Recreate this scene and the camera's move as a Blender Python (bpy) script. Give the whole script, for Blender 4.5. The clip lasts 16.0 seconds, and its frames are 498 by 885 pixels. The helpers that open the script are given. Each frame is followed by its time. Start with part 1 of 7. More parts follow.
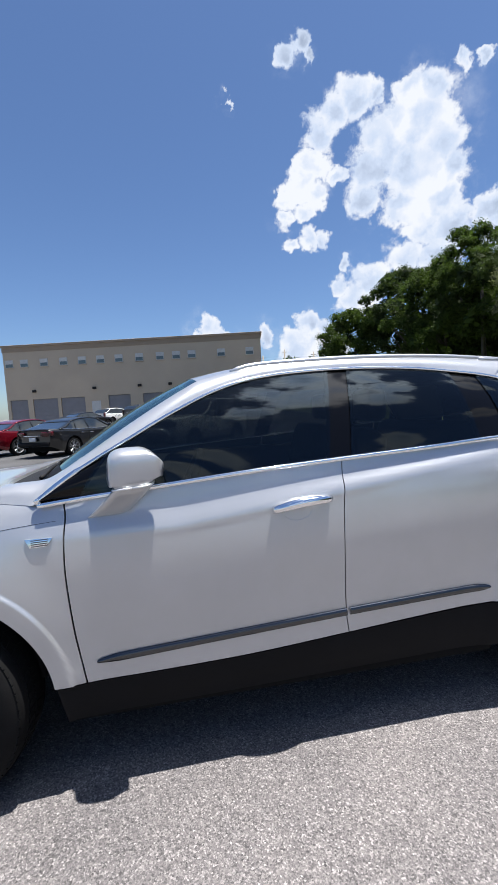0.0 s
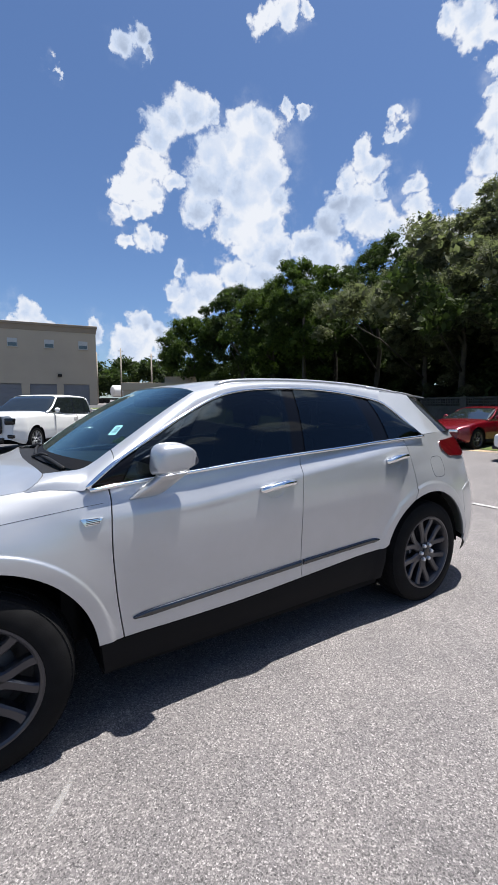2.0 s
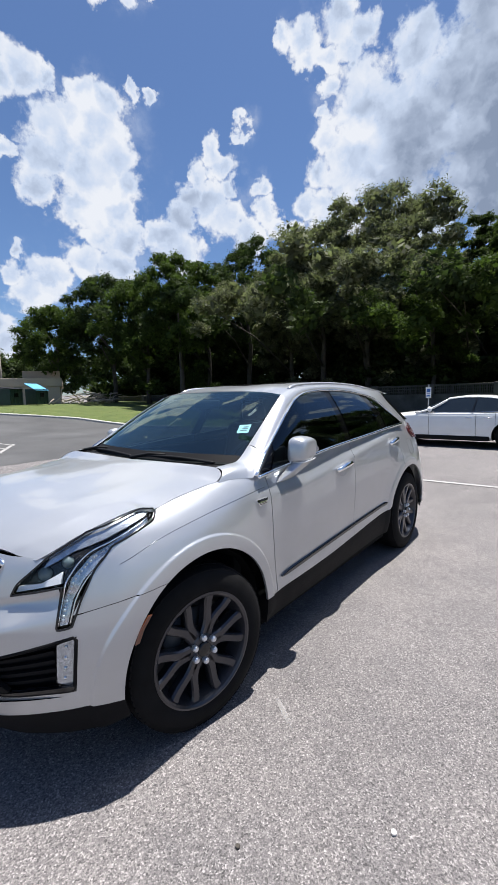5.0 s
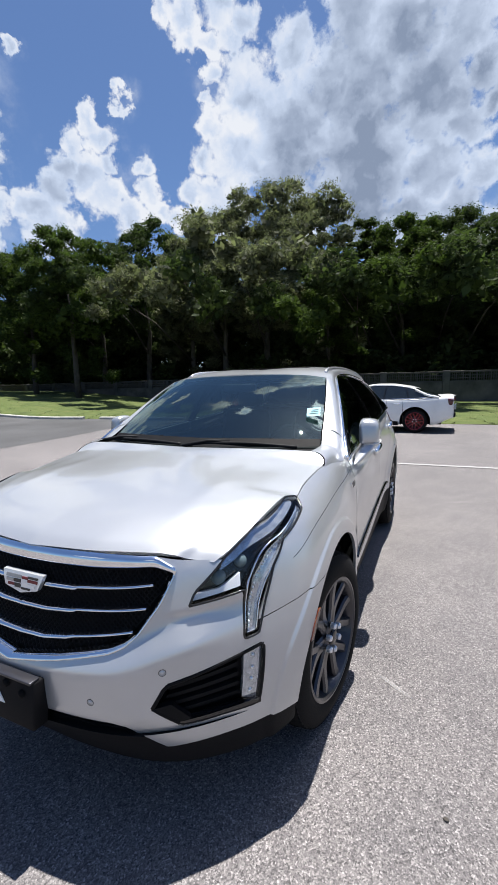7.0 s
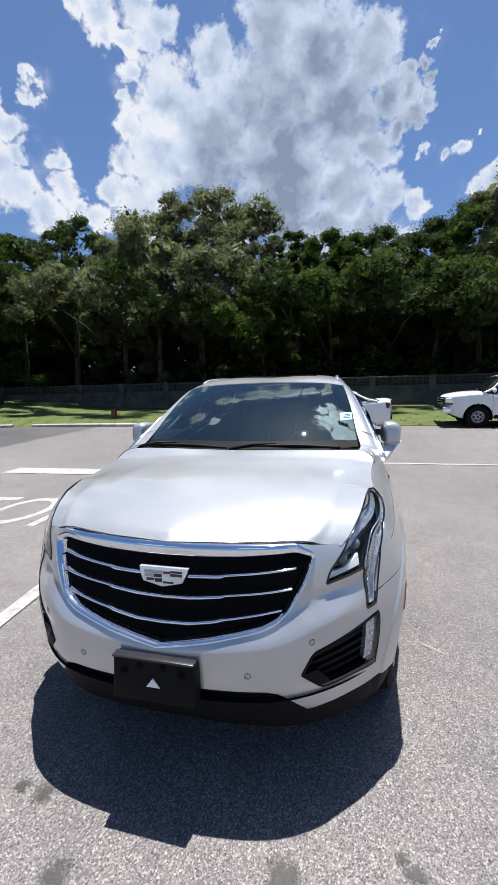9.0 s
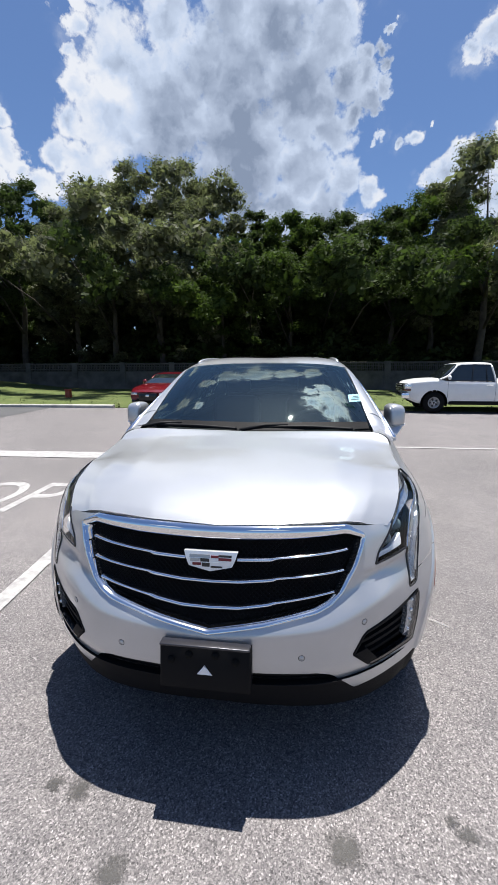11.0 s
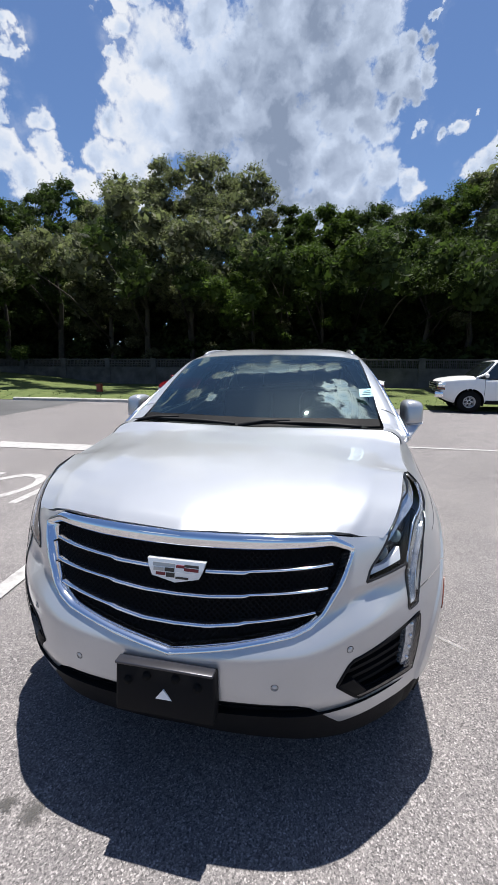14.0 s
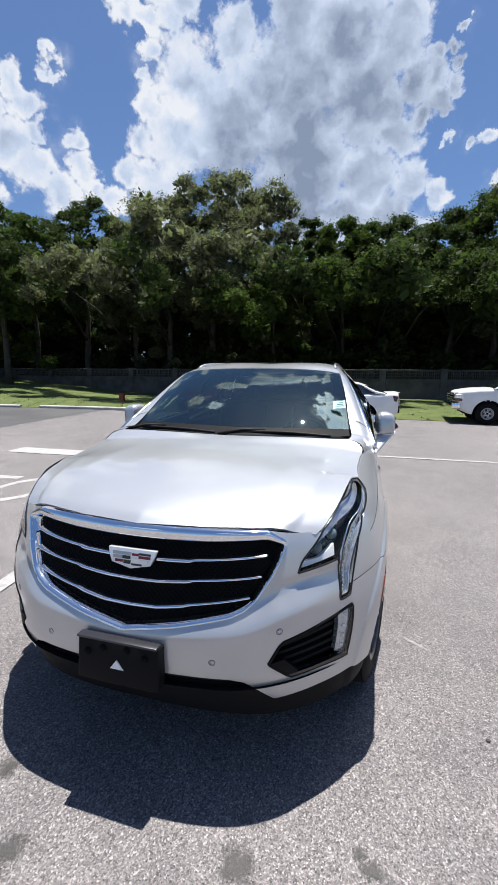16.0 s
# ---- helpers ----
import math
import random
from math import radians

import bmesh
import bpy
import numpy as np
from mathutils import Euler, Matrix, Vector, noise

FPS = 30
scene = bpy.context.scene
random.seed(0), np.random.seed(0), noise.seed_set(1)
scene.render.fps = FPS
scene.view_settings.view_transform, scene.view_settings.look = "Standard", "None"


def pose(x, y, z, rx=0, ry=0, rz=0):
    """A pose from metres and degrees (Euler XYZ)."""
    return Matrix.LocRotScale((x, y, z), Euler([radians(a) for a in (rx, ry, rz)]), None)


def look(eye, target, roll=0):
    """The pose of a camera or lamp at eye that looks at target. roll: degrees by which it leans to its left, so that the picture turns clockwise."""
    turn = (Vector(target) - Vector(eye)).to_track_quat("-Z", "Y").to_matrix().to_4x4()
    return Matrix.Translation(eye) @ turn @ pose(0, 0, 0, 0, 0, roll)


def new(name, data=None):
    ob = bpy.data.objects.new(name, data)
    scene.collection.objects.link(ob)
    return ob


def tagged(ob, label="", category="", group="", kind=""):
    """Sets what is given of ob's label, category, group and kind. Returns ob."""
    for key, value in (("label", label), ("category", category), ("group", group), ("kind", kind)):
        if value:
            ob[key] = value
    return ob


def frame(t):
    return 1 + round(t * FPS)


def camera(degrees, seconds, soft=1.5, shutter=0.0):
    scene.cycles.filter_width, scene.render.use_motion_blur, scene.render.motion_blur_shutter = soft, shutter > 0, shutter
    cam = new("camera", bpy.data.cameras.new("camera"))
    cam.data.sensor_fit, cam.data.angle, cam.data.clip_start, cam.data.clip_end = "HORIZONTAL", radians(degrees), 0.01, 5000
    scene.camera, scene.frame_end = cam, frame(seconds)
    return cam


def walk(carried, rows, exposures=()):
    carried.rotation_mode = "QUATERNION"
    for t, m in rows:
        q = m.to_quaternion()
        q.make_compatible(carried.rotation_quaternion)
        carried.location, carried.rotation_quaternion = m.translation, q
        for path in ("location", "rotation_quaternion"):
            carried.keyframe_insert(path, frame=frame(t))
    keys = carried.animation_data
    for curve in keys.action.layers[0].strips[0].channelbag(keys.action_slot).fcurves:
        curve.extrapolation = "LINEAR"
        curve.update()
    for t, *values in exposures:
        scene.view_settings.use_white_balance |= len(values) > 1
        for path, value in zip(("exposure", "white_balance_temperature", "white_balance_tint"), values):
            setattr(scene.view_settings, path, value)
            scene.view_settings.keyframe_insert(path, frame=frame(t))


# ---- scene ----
cam = camera(62.0, 16.0)
PATH = [
    (0, (2.508, 0.994, 1.431), (0.542, 1.324, 1.264), -3.3),
    (0.5, (2.707, 0.758, 1.464), (0.785, 1.278, 1.279), -0.9),
    (1, (2.834, 0.598, 1.472), (0.988, 1.343, 1.277), -0.4),
    (1.5, (2.766, 0.307, 1.446), (1.0, 1.228, 1.26), -0.5),
    (2, (2.757, 0.088, 1.48), (1.079, 1.162, 1.304), -0.1),
    (2.5, (2.854, -0.201, 1.5), (1.247, 0.978, 1.335), -0.2),
    (3, (2.764, -0.47, 1.494), (1.215, 0.786, 1.346), -0.7),
    (3.5, (2.515, -0.68, 1.499), (1.022, 0.642, 1.355), -1.0),
    (4, (2.4, -0.846, 1.517), (0.977, 0.551, 1.365), -1.3),
    (4.5, (2.39, -1.122, 1.559), (1.045, 0.347, 1.376), -1.4),
    (4.7, (2.35, -1.204, 1.556), (1.044, 0.297, 1.358), -1.4),
    (6.8, (1.395, -1.688, 1.519), (0.528, 0.093, 1.246), -1.8),
    (7, (1.3, -1.762, 1.531), (0.491, 0.046, 1.253), -1.4),
    (7.5, (1.027, -1.859, 1.503), (0.313, -0.009, 1.239), -2.0),
    (8, (0.873, -1.934, 1.507), (0.234, -0.057, 1.246), -2.1),
    (8.5, (0.773, -2.062, 1.53), (0.21, -0.16, 1.271), -1.7),
    (9, (0.696, -2.2, 1.567), (0.209, -0.278, 1.303), -1.5),
    (9.5, (0.633, -2.225, 1.55), (0.195, -0.293, 1.276), -1.2),
    (12, (0.228, -2.17, 1.547), (0.01, -0.219, 1.164), 0.1),
    (12.5, (0.243, -2.125, 1.538), (0.001, -0.178, 1.151), 0.2),
    (13, (0.323, -2.066, 1.53), (0.026, -0.126, 1.145), 0.1),
    (13.5, (0.431, -1.985, 1.512), (0.064, -0.055, 1.137), 0.1),
    (14, (0.491, -1.998, 1.513), (0.075, -0.075, 1.153), 0.3),
    (14.5, (0.571, -2.133, 1.535), (0.124, -0.212, 1.202), 0.5),
    (15, (0.663, -2.252, 1.549), (0.187, -0.335, 1.238), 0.7),
    (15.5, (0.705, -2.255, 1.545), (0.2, -0.344, 1.24), 0.6),
    (16, (0.803, -2.123, 1.536), (0.279, -0.219, 1.221), 0.5),
]
walk(cam, [(t, look(eye, target, roll)) for t, eye, target, roll in PATH], [(0, 1.18), (2, 1.08), (16, 1.04)])

# ---- sky, sun ----
SUN_DIR = Vector((0.02, 0.18, 1.0)).normalized()
sun_data = bpy.data.lights.new("sun", "SUN")
sun_data.energy, sun_data.angle, sun_data.color = 5.0, radians(0.55), (1.0, 0.965, 0.91)
sun = new("sun", sun_data)
sun.matrix_world = look(SUN_DIR * 60, (0, 0, 0))

world = bpy.data.worlds.new("sky")
scene.world = world
world.use_nodes = True
wt = world.node_tree
wt.nodes.clear()




def wmath(op, a, b=None, c=None):
    n = wt.nodes.new("ShaderNodeMath")
    n.operation = op
    for k, v in enumerate((a, b, c)):
        if v is None:
            continue
        if isinstance(v, (int, float)):
            n.inputs[k].default_value = v
        else:
            wt.links.new(v, n.inputs[k])
    return n.outputs[0]


sky = wt.nodes.new("ShaderNodeTexSky")
sky.sky_type = "NISHITA"
sky.sun_disc = False
sky.sun_elevation, sky.sun_rotation = radians(79.8), radians(6)
sky.air_density, sky.dust_density, sky.ozone_density = 1.0, 0.6, 3.0
coord = wt.nodes.new("ShaderNodeTexCoord")
way = coord.outputs["Generated"]

def wnoise(vector, scale, detail, rough):
    n = wt.nodes.new("ShaderNodeTexNoise")
    n.inputs["Scale"].default_value, n.inputs["Detail"].default_value, n.inputs["Roughness"].default_value = scale, detail, rough
    wt.links.new(vector, n.inputs["Vector"])
    return n


def wmap(value, lo, hi, to_lo=0.0, to_hi=1.0):
    n = wt.nodes.new("ShaderNodeMapRange")
    n.interpolation_type = "SMOOTHSTEP"
    wt.links.new(value, n.inputs["Value"])
    for key, v in (("From Min", lo), ("From Max", hi), ("To Min", to_lo), ("To Max", to_hi)):
        n.inputs[key].default_value = v
    return n.outputs[0]


def shifted(vector, by):
    n = wt.nodes.new("ShaderNodeVectorMath")
    n.operation = "ADD"
    wt.links.new(vector, n.inputs[0])
    n.inputs[1].default_value = by
    return n.outputs[0]


def puffs(vector):
    """Heaped, cauliflower-like swellings at falling sizes."""
    v = wt.nodes.new("ShaderNodeTexVoronoi")
    v.feature = "SMOOTH_F1"
    v.normalize = True
    v.inputs["Smoothness"].default_value = 0.3
    v.inputs["Scale"].default_value, v.inputs["Detail"].default_value, v.inputs["Roughness"].default_value = 19.0, 2.0, 0.5
    wt.links.new(vector, v.inputs["Vector"])
    return v.outputs["Distance"]


# The way into the sky, shaken a little, so that no heap is round.
shake = wnoise(way, 19.0, 8.0, 0.6)
centred = wt.nodes.new("ShaderNodeVectorMath")
centred.operation = "MULTIPLY_ADD"
wt.links.new(shake.outputs["Color"], centred.inputs[0])
centred.inputs[1].default_value = (0.075, 0.075, 0.075)
centred.inputs[2].default_value = (-0.0375, -0.0375, -0.0375)
shaken = wt.nodes.new("ShaderNodeVectorMath")
shaken.operation = "ADD"
wt.links.new(way, shaken.inputs[0])
wt.links.new(centred.outputs[0], shaken.inputs[1])

# Heaps of cloud: ways to their middles and their radius, bank by bank.
CLOUD_RAGGED = [(-0.753, 0.356, 0.554, 0.034), (-0.779, 0.326, 0.536, 0.035), (-0.804, 0.307, 0.509, 0.034), (-0.828, 0.297, 0.476, 0.031), (-0.85, 0.28, 0.445, 0.034), (-0.849, 0.309, 0.429, 0.028),
                (-0.87, 0.256, 0.421, 0.024), (-0.885, 0.257, 0.389, 0.022), (-0.869, 0.291, 0.4, 0.024), (-0.741, 0.391, 0.546, 0.021), (-0.822, 0.345, 0.453, 0.019), (-0.884, 0.307, 0.352, 0.025),
                (-0.9, 0.27, 0.343, 0.016), (-0.875, 0.333, 0.353, 0.017)]
CLOUD_WEST = [(-0.711, 0.448, 0.542, 0.033), (-0.698, 0.478, 0.533, 0.035), (-0.743, 0.429, 0.514, 0.034), (-0.726, 0.471, 0.501, 0.061), (-0.723, 0.509, 0.467, 0.046), (-0.767, 0.417, 0.487, 0.048),
              (-0.798, 0.407, 0.445, 0.05), (-0.762, 0.48, 0.434, 0.074), (-0.733, 0.534, 0.422, 0.043), (-0.82, 0.404, 0.406, 0.038), (-0.794, 0.472, 0.383, 0.051), (-0.758, 0.534, 0.375, 0.051),
              (-0.661, 0.509, 0.551, 0.015), (-0.646, 0.536, 0.543, 0.013)]
CLOUD_BANK = [(-0.797, 0.502, 0.337, 0.05), (-0.764, 0.553, 0.334, 0.047), (-0.822, 0.488, 0.294, 0.046), (-0.861, 0.437, 0.259, 0.042), (-0.879, 0.376, 0.295, 0.015), (-0.891, 0.373, 0.259, 0.027),
              (-0.886, 0.406, 0.224, 0.043), (-0.724, 0.597, 0.346, 0.034), (-0.79, 0.542, 0.287, 0.048), (-0.701, 0.64, 0.316, 0.057), (-0.979, 0.083, 0.188, 0.03), (-0.983, 0.064, 0.173, 0.025),
              (-0.933, 0.312, 0.18, 0.031), (-0.922, 0.352, 0.162, 0.036), (-0.963, 0.216, 0.161, 0.027), (-0.948, 0.289, 0.132, 0.045), (-0.921, 0.369, 0.124, 0.039), (-0.98, 0.111, 0.163, 0.035)]
CLOUD_SMALL = [(-0.755, 0.232, 0.614, 0.02), (-0.742, 0.256, 0.62, 0.017), (-0.751, 0.269, 0.603, 0.011), (-0.815, 0.131, 0.565, 0.01), (-0.626, 0.434, 0.648, 0.021), (-0.603, 0.456, 0.655, 0.024),
               (-0.58, 0.487, 0.653, 0.014), (0.118, 0.893, 0.434, 0.012), (0.13, 0.82, 0.558, 0.008), (0.184, 0.887, 0.423, 0.015), (0.163, 0.894, 0.417, 0.013), (0.21, 0.875, 0.436, 0.008)]
CLOUD_TOWER = [(-0.531, 0.662, 0.529, 0.017), (-0.54, 0.674, 0.504, 0.015), (-0.594, 0.642, 0.484, 0.024), (-0.628, 0.632, 0.454, 0.026), (-0.59, 0.662, 0.462, 0.03), (-0.588, 0.685, 0.43, 0.024),
               (-0.648, 0.637, 0.418, 0.029), (-0.626, 0.665, 0.408, 0.043), (-0.671, 0.637, 0.379, 0.034), (-0.609, 0.698, 0.378, 0.048), (-0.711, 0.61, 0.348, 0.037), (-0.536, 0.728, 0.427, 0.02),
               (-0.54, 0.746, 0.389, 0.03), (-0.521, 0.771, 0.366, 0.025), (-0.58, 0.738, 0.346, 0.04), (-0.505, 0.79, 0.348, 0.03)]
CLOUD_SOUTH = [(-0.393, 0.737, 0.55, 0.022), (-0.409, 0.747, 0.524, 0.019), (-0.408, 0.77, 0.491, 0.031), (-0.434, 0.783, 0.444, 0.027), (-0.468, 0.793, 0.389, 0.028), (-0.339, 0.778, 0.529, 0.063),
               (-0.368, 0.812, 0.453, 0.075), (-0.425, 0.825, 0.372, 0.065), (-0.249, 0.781, 0.573, 0.048), (-0.272, 0.835, 0.478, 0.108), (-0.139, 0.829, 0.541, 0.106), (-0.141, 0.893, 0.428, 0.121),
               (-0.021, 0.871, 0.491, 0.083), (-0.013, 0.919, 0.394, 0.076), (-0.067, 0.81, 0.582, 0.088), (-0.148, 0.78, 0.608, 0.059), (0.024, 0.831, 0.555, 0.051)]
CLOUD_SOUTH_EDGE = [(-0.131, 0.930, 0.335, 0.050), (-0.060, 0.941, 0.330, 0.050), (-0.100, 0.950, 0.290, 0.050), (-0.030, 0.956, 0.290, 0.050), (0.035, 0.959, 0.285, 0.045), (0.085, 0.955, 0.290, 0.036),
                    (0.055, 0.857, 0.512, 0.034), (0.042, 0.814, 0.58, 0.039), (0.037, 0.895, 0.444, 0.042), (0.062, 0.924, 0.378, 0.039), (0.031, 0.943, 0.331, 0.048), (0.11, 0.93, 0.352, 0.025),
                    (-0.046, 0.942, 0.332, 0.05), (-0.149, 0.931, 0.333, 0.052), (-0.275, 0.895, 0.351, 0.063), (-0.428, 0.661, 0.616, 0.017), (-0.402, 0.679, 0.614, 0.029), (-0.405, 0.698, 0.59, 0.025),
                    (-0.375, 0.72, 0.584, 0.022), (-0.336, 0.73, 0.595, 0.025), (-0.316, 0.725, 0.612, 0.03), (-0.345, 0.701, 0.624, 0.035), (-0.344, 0.744, 0.573, 0.013), (-0.113, 0.744, 0.659, 0.097)]
CLOUD_EAST = [(0.086, 0.841, 0.535, 0.019), (0.111, 0.836, 0.538, 0.015), (0.124, 0.845, 0.519, 0.014), (0.088, 0.856, 0.509, 0.027), (0.122, 0.86, 0.495, 0.018), (0.102, 0.871, 0.48, 0.022),
              (0.078, 0.883, 0.462, 0.024), (0.114, 0.877, 0.468, 0.015), (0.265, 0.817, 0.512, 0.022), (0.285, 0.805, 0.52, 0.026), (0.298, 0.792, 0.532, 0.028), (0.257, 0.828, 0.499, 0.01),
              (0.25, 0.897, 0.364, 0.03), (0.273, 0.882, 0.384, 0.023), (0.223, 0.908, 0.355, 0.02), (0.308, 0.883, 0.355, 0.035), (0.327, 0.851, 0.411, 0.019), (0.344, 0.857, 0.384, 0.033),
              (0.336, 0.887, 0.315, 0.042)]
# Heaps added out of view, north and east, for fill light and reflections.
CLOUD_OFF_VIEW = [(0.10, -0.80, 0.55, 0.12), (0.55, -0.62, 0.50, 0.11), (-0.45, -0.75, 0.42, 0.10), (0.92, -0.10, 0.30, 0.09), (0.80, 0.10, 0.60, 0.06),
               (0.90, 0.10, 0.42, 0.07), (0.85, 0.02, 0.46, 0.06), (0.78, 0.38, 0.50, 0.06), (0.88, 0.30, 0.36, 0.05), (0.93, 0.20, 0.25, 0.06), (0.86, 0.18, 0.52, 0.04)]
CLOUD_ZENITH = [(0.22, 0.36, 0.90, 0.085), (0.13, 0.32, 0.94, 0.065), (0.31, 0.32, 0.90, 0.08), (0.18, 0.46, 0.87, 0.06), (0.30, 0.44, 0.84, 0.07), (0.10, 0.42, 0.90, 0.045), (0.24, 0.24, 0.94, 0.06),
                (-0.12, 0.60, 0.79, 0.06), (-0.22, 0.58, 0.78, 0.06), (-0.02, 0.61, 0.79, 0.05), (-0.33, 0.52, 0.79, 0.05), (0.08, 0.62, 0.78, 0.05), (-0.38, 0.30, 0.88, 0.035), (-0.46, 0.36, 0.81, 0.05),
                (0.42, 0.20, 0.88, 0.07), (0.55, -0.20, 0.81, 0.05), (0.44, 0.60, 0.66, 0.05), (0.62, 0.46, 0.63, 0.05)]
heap = None
for x, y, z, r in CLOUD_RAGGED + CLOUD_WEST + CLOUD_BANK + CLOUD_SMALL + CLOUD_TOWER + CLOUD_SOUTH + CLOUD_SOUTH_EDGE + CLOUD_EAST + CLOUD_OFF_VIEW + CLOUD_ZENITH:
    d = wt.nodes.new("ShaderNodeVectorMath")
    d.operation = "DISTANCE"
    wt.links.new(shaken.outputs[0], d.inputs[0])
    d.inputs[1].default_value = Vector((x, y, z)).normalized()
    here = wmath("MULTIPLY_ADD", d.outputs["Value"], -1.0 / r, 1.0)
    heap = here if heap is None else wmath("SMOOTH_MAX", heap, here, 0.10)
rag = wnoise(way, 44.0, 8.0, 0.62)
swell = puffs(shaken.outputs[0])
body_of = wmath("ADD", heap, wmath("ADD", wmath("MULTIPLY_ADD", swell, -1.5, 0.50), wmath("MULTIPLY_ADD", rag.outputs["Fac"], 1.0, -0.50)))
cover = wmap(body_of, -0.08, 0.34)
# Thin veils round the heaps.
veil = wmath("MULTIPLY", wmap(heap, -1.1, 0.1), wmap(wnoise(way, 9.0, 9.0, 0.62).outputs["Fac"], 0.50, 0.74, 0.0, 0.35))
cover = wmath("MAXIMUM", cover, veil)

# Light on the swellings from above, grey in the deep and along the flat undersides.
crown_light = wmath("SUBTRACT", puffs(shifted(shaken.outputs[0], (0.0, -0.006, 0.018))), swell)
fold = wnoise(way, 6.0, 3.5, 0.5)
fold_up = wnoise(shifted(way, (0.0, -0.01, 0.03)), 6.0, 3.5, 0.5)
soft_light = wmath("SUBTRACT", fold.outputs["Fac"], fold_up.outputs["Fac"])
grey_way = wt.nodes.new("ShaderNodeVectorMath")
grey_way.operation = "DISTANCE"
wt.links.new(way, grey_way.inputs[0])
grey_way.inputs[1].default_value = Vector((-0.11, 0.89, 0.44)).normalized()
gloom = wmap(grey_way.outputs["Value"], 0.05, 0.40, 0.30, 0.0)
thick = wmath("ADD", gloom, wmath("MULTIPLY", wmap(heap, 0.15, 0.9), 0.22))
thick = wmath("ADD", thick, wmath("MULTIPLY_ADD", fold.outputs["Fac"], 0.75, -0.10))
thick = wmath("ADD", thick, wmath("MULTIPLY", crown_light, -0.6))
thick = wmath("ADD", thick, wmath("MULTIPLY", soft_light, -1.3))
ramp = wt.nodes.new("ShaderNodeValToRGB")
wt.links.new(thick, ramp.inputs["Fac"])
ramp.color_ramp.elements[0].position, ramp.color_ramp.elements[0].color = 0.24, (0.93, 0.965, 1.04, 1)
ramp.color_ramp.elements[1].position, ramp.color_ramp.elements[1].color = 0.84, (0.28, 0.35, 0.49, 1)
mid = ramp.color_ramp.elements.new(0.46)
mid.color = (0.66, 0.765, 0.96, 1)
clear_sky = wt.nodes.new("ShaderNodeBackground")
clear_sky.inputs["Strength"].default_value = 0.050
deep = wt.nodes.new("ShaderNodeMix")
deep.data_type, deep.blend_type = "RGBA", "MULTIPLY"
deep.inputs[0].default_value = 1.0
wt.links.new(sky.outputs[0], deep.inputs[6])
deep.inputs[7].default_value = (0.84, 0.97, 1.16, 1)
wt.links.new(deep.outputs[2], clear_sky.inputs["Color"])
cloud_sky = wt.nodes.new("ShaderNodeBackground")
facing_sun = wt.nodes.new("ShaderNodeVectorMath")
facing_sun.operation = "DOT_PRODUCT"
wt.links.new(way, facing_sun.inputs[0])
facing_sun.inputs[1].default_value = SUN_DIR
silver = wt.nodes.new("ShaderNodeMapRange")
silver.interpolation_type = "SMOOTHSTEP"
wt.links.new(facing_sun.outputs["Value"], silver.inputs["Value"])
silver.inputs["From Min"].default_value, silver.inputs["From Max"].default_value = 0.84, 0.99
wt.links.new(wmath("MULTIPLY_ADD", silver.outputs[0], 1.5, 0.435), cloud_sky.inputs["Strength"])
wt.links.new(ramp.outputs[0], cloud_sky.inputs["Color"])
both = wt.nodes.new("ShaderNodeMixShader")
wt.links.new(cover, both.inputs[0])
wt.links.new(clear_sky.outputs[0], both.inputs[1])
wt.links.new(cloud_sky.outputs[0], both.inputs[2])
wout = wt.nodes.new("ShaderNodeOutputWorld")
wt.links.new(both.outputs[0], wout.inputs["Surface"])


# ---- materials ----
def material(name):
    m = bpy.data.materials.new(name)
    m.use_nodes = True
    return m, m.node_tree, m.node_tree.nodes["Principled BSDF"]


def put_in(nt, socket, value):
    if isinstance(value, (int, float, tuple)):
        socket.default_value = value
    else:
        nt.links.new(value, socket)


def noise_fac(nt, scale, detail=4.0, rough=0.55, stretch=None, space="Object"):
    tc = nt.nodes.new("ShaderNodeTexCoord")
    n = nt.nodes.new("ShaderNodeTexNoise")
    n.inputs["Scale"].default_value, n.inputs["Detail"].default_value, n.inputs["Roughness"].default_value = scale, detail, rough
    if stretch:
        mp = nt.nodes.new("ShaderNodeMapping")
        mp.inputs["Scale"].default_value = stretch
        nt.links.new(tc.outputs[space], mp.inputs["Vector"])
        nt.links.new(mp.outputs[0], n.inputs["Vector"])
    else:
        nt.links.new(tc.outputs[space], n.inputs["Vector"])
    return n.outputs["Fac"]


def ramped(nt, fac, stops):
    r = nt.nodes.new("ShaderNodeValToRGB")
    nt.links.new(fac, r.inputs["Fac"])
    el = r.color_ramp.elements
    while len(el) < len(stops):
        el.new(0.5)
    for e, (p, c) in zip(el, stops):
        e.position, e.color = p, (*c, 1) if len(c) == 3 else c
    return r.outputs["Color"]


def blend(nt, fac, a, b, mode="MIX"):
    n = nt.nodes.new("ShaderNodeMix")
    n.data_type, n.blend_type = "RGBA", mode
    put_in(nt, n.inputs[0], fac)
    put_in(nt, n.inputs[6], a if not isinstance(a, tuple) else (*a, 1)[:4])
    put_in(nt, n.inputs[7], b if not isinstance(b, tuple) else (*b, 1)[:4])
    return n.outputs[2]


def bumped(nt, bsdf, height, strength, distance):
    b = nt.nodes.new("ShaderNodeBump")
    b.inputs["Strength"].default_value, b.inputs["Distance"].default_value = strength, distance
    nt.links.new(height, b.inputs["Height"])
    nt.links.new(b.outputs[0], bsdf.inputs["Normal"])


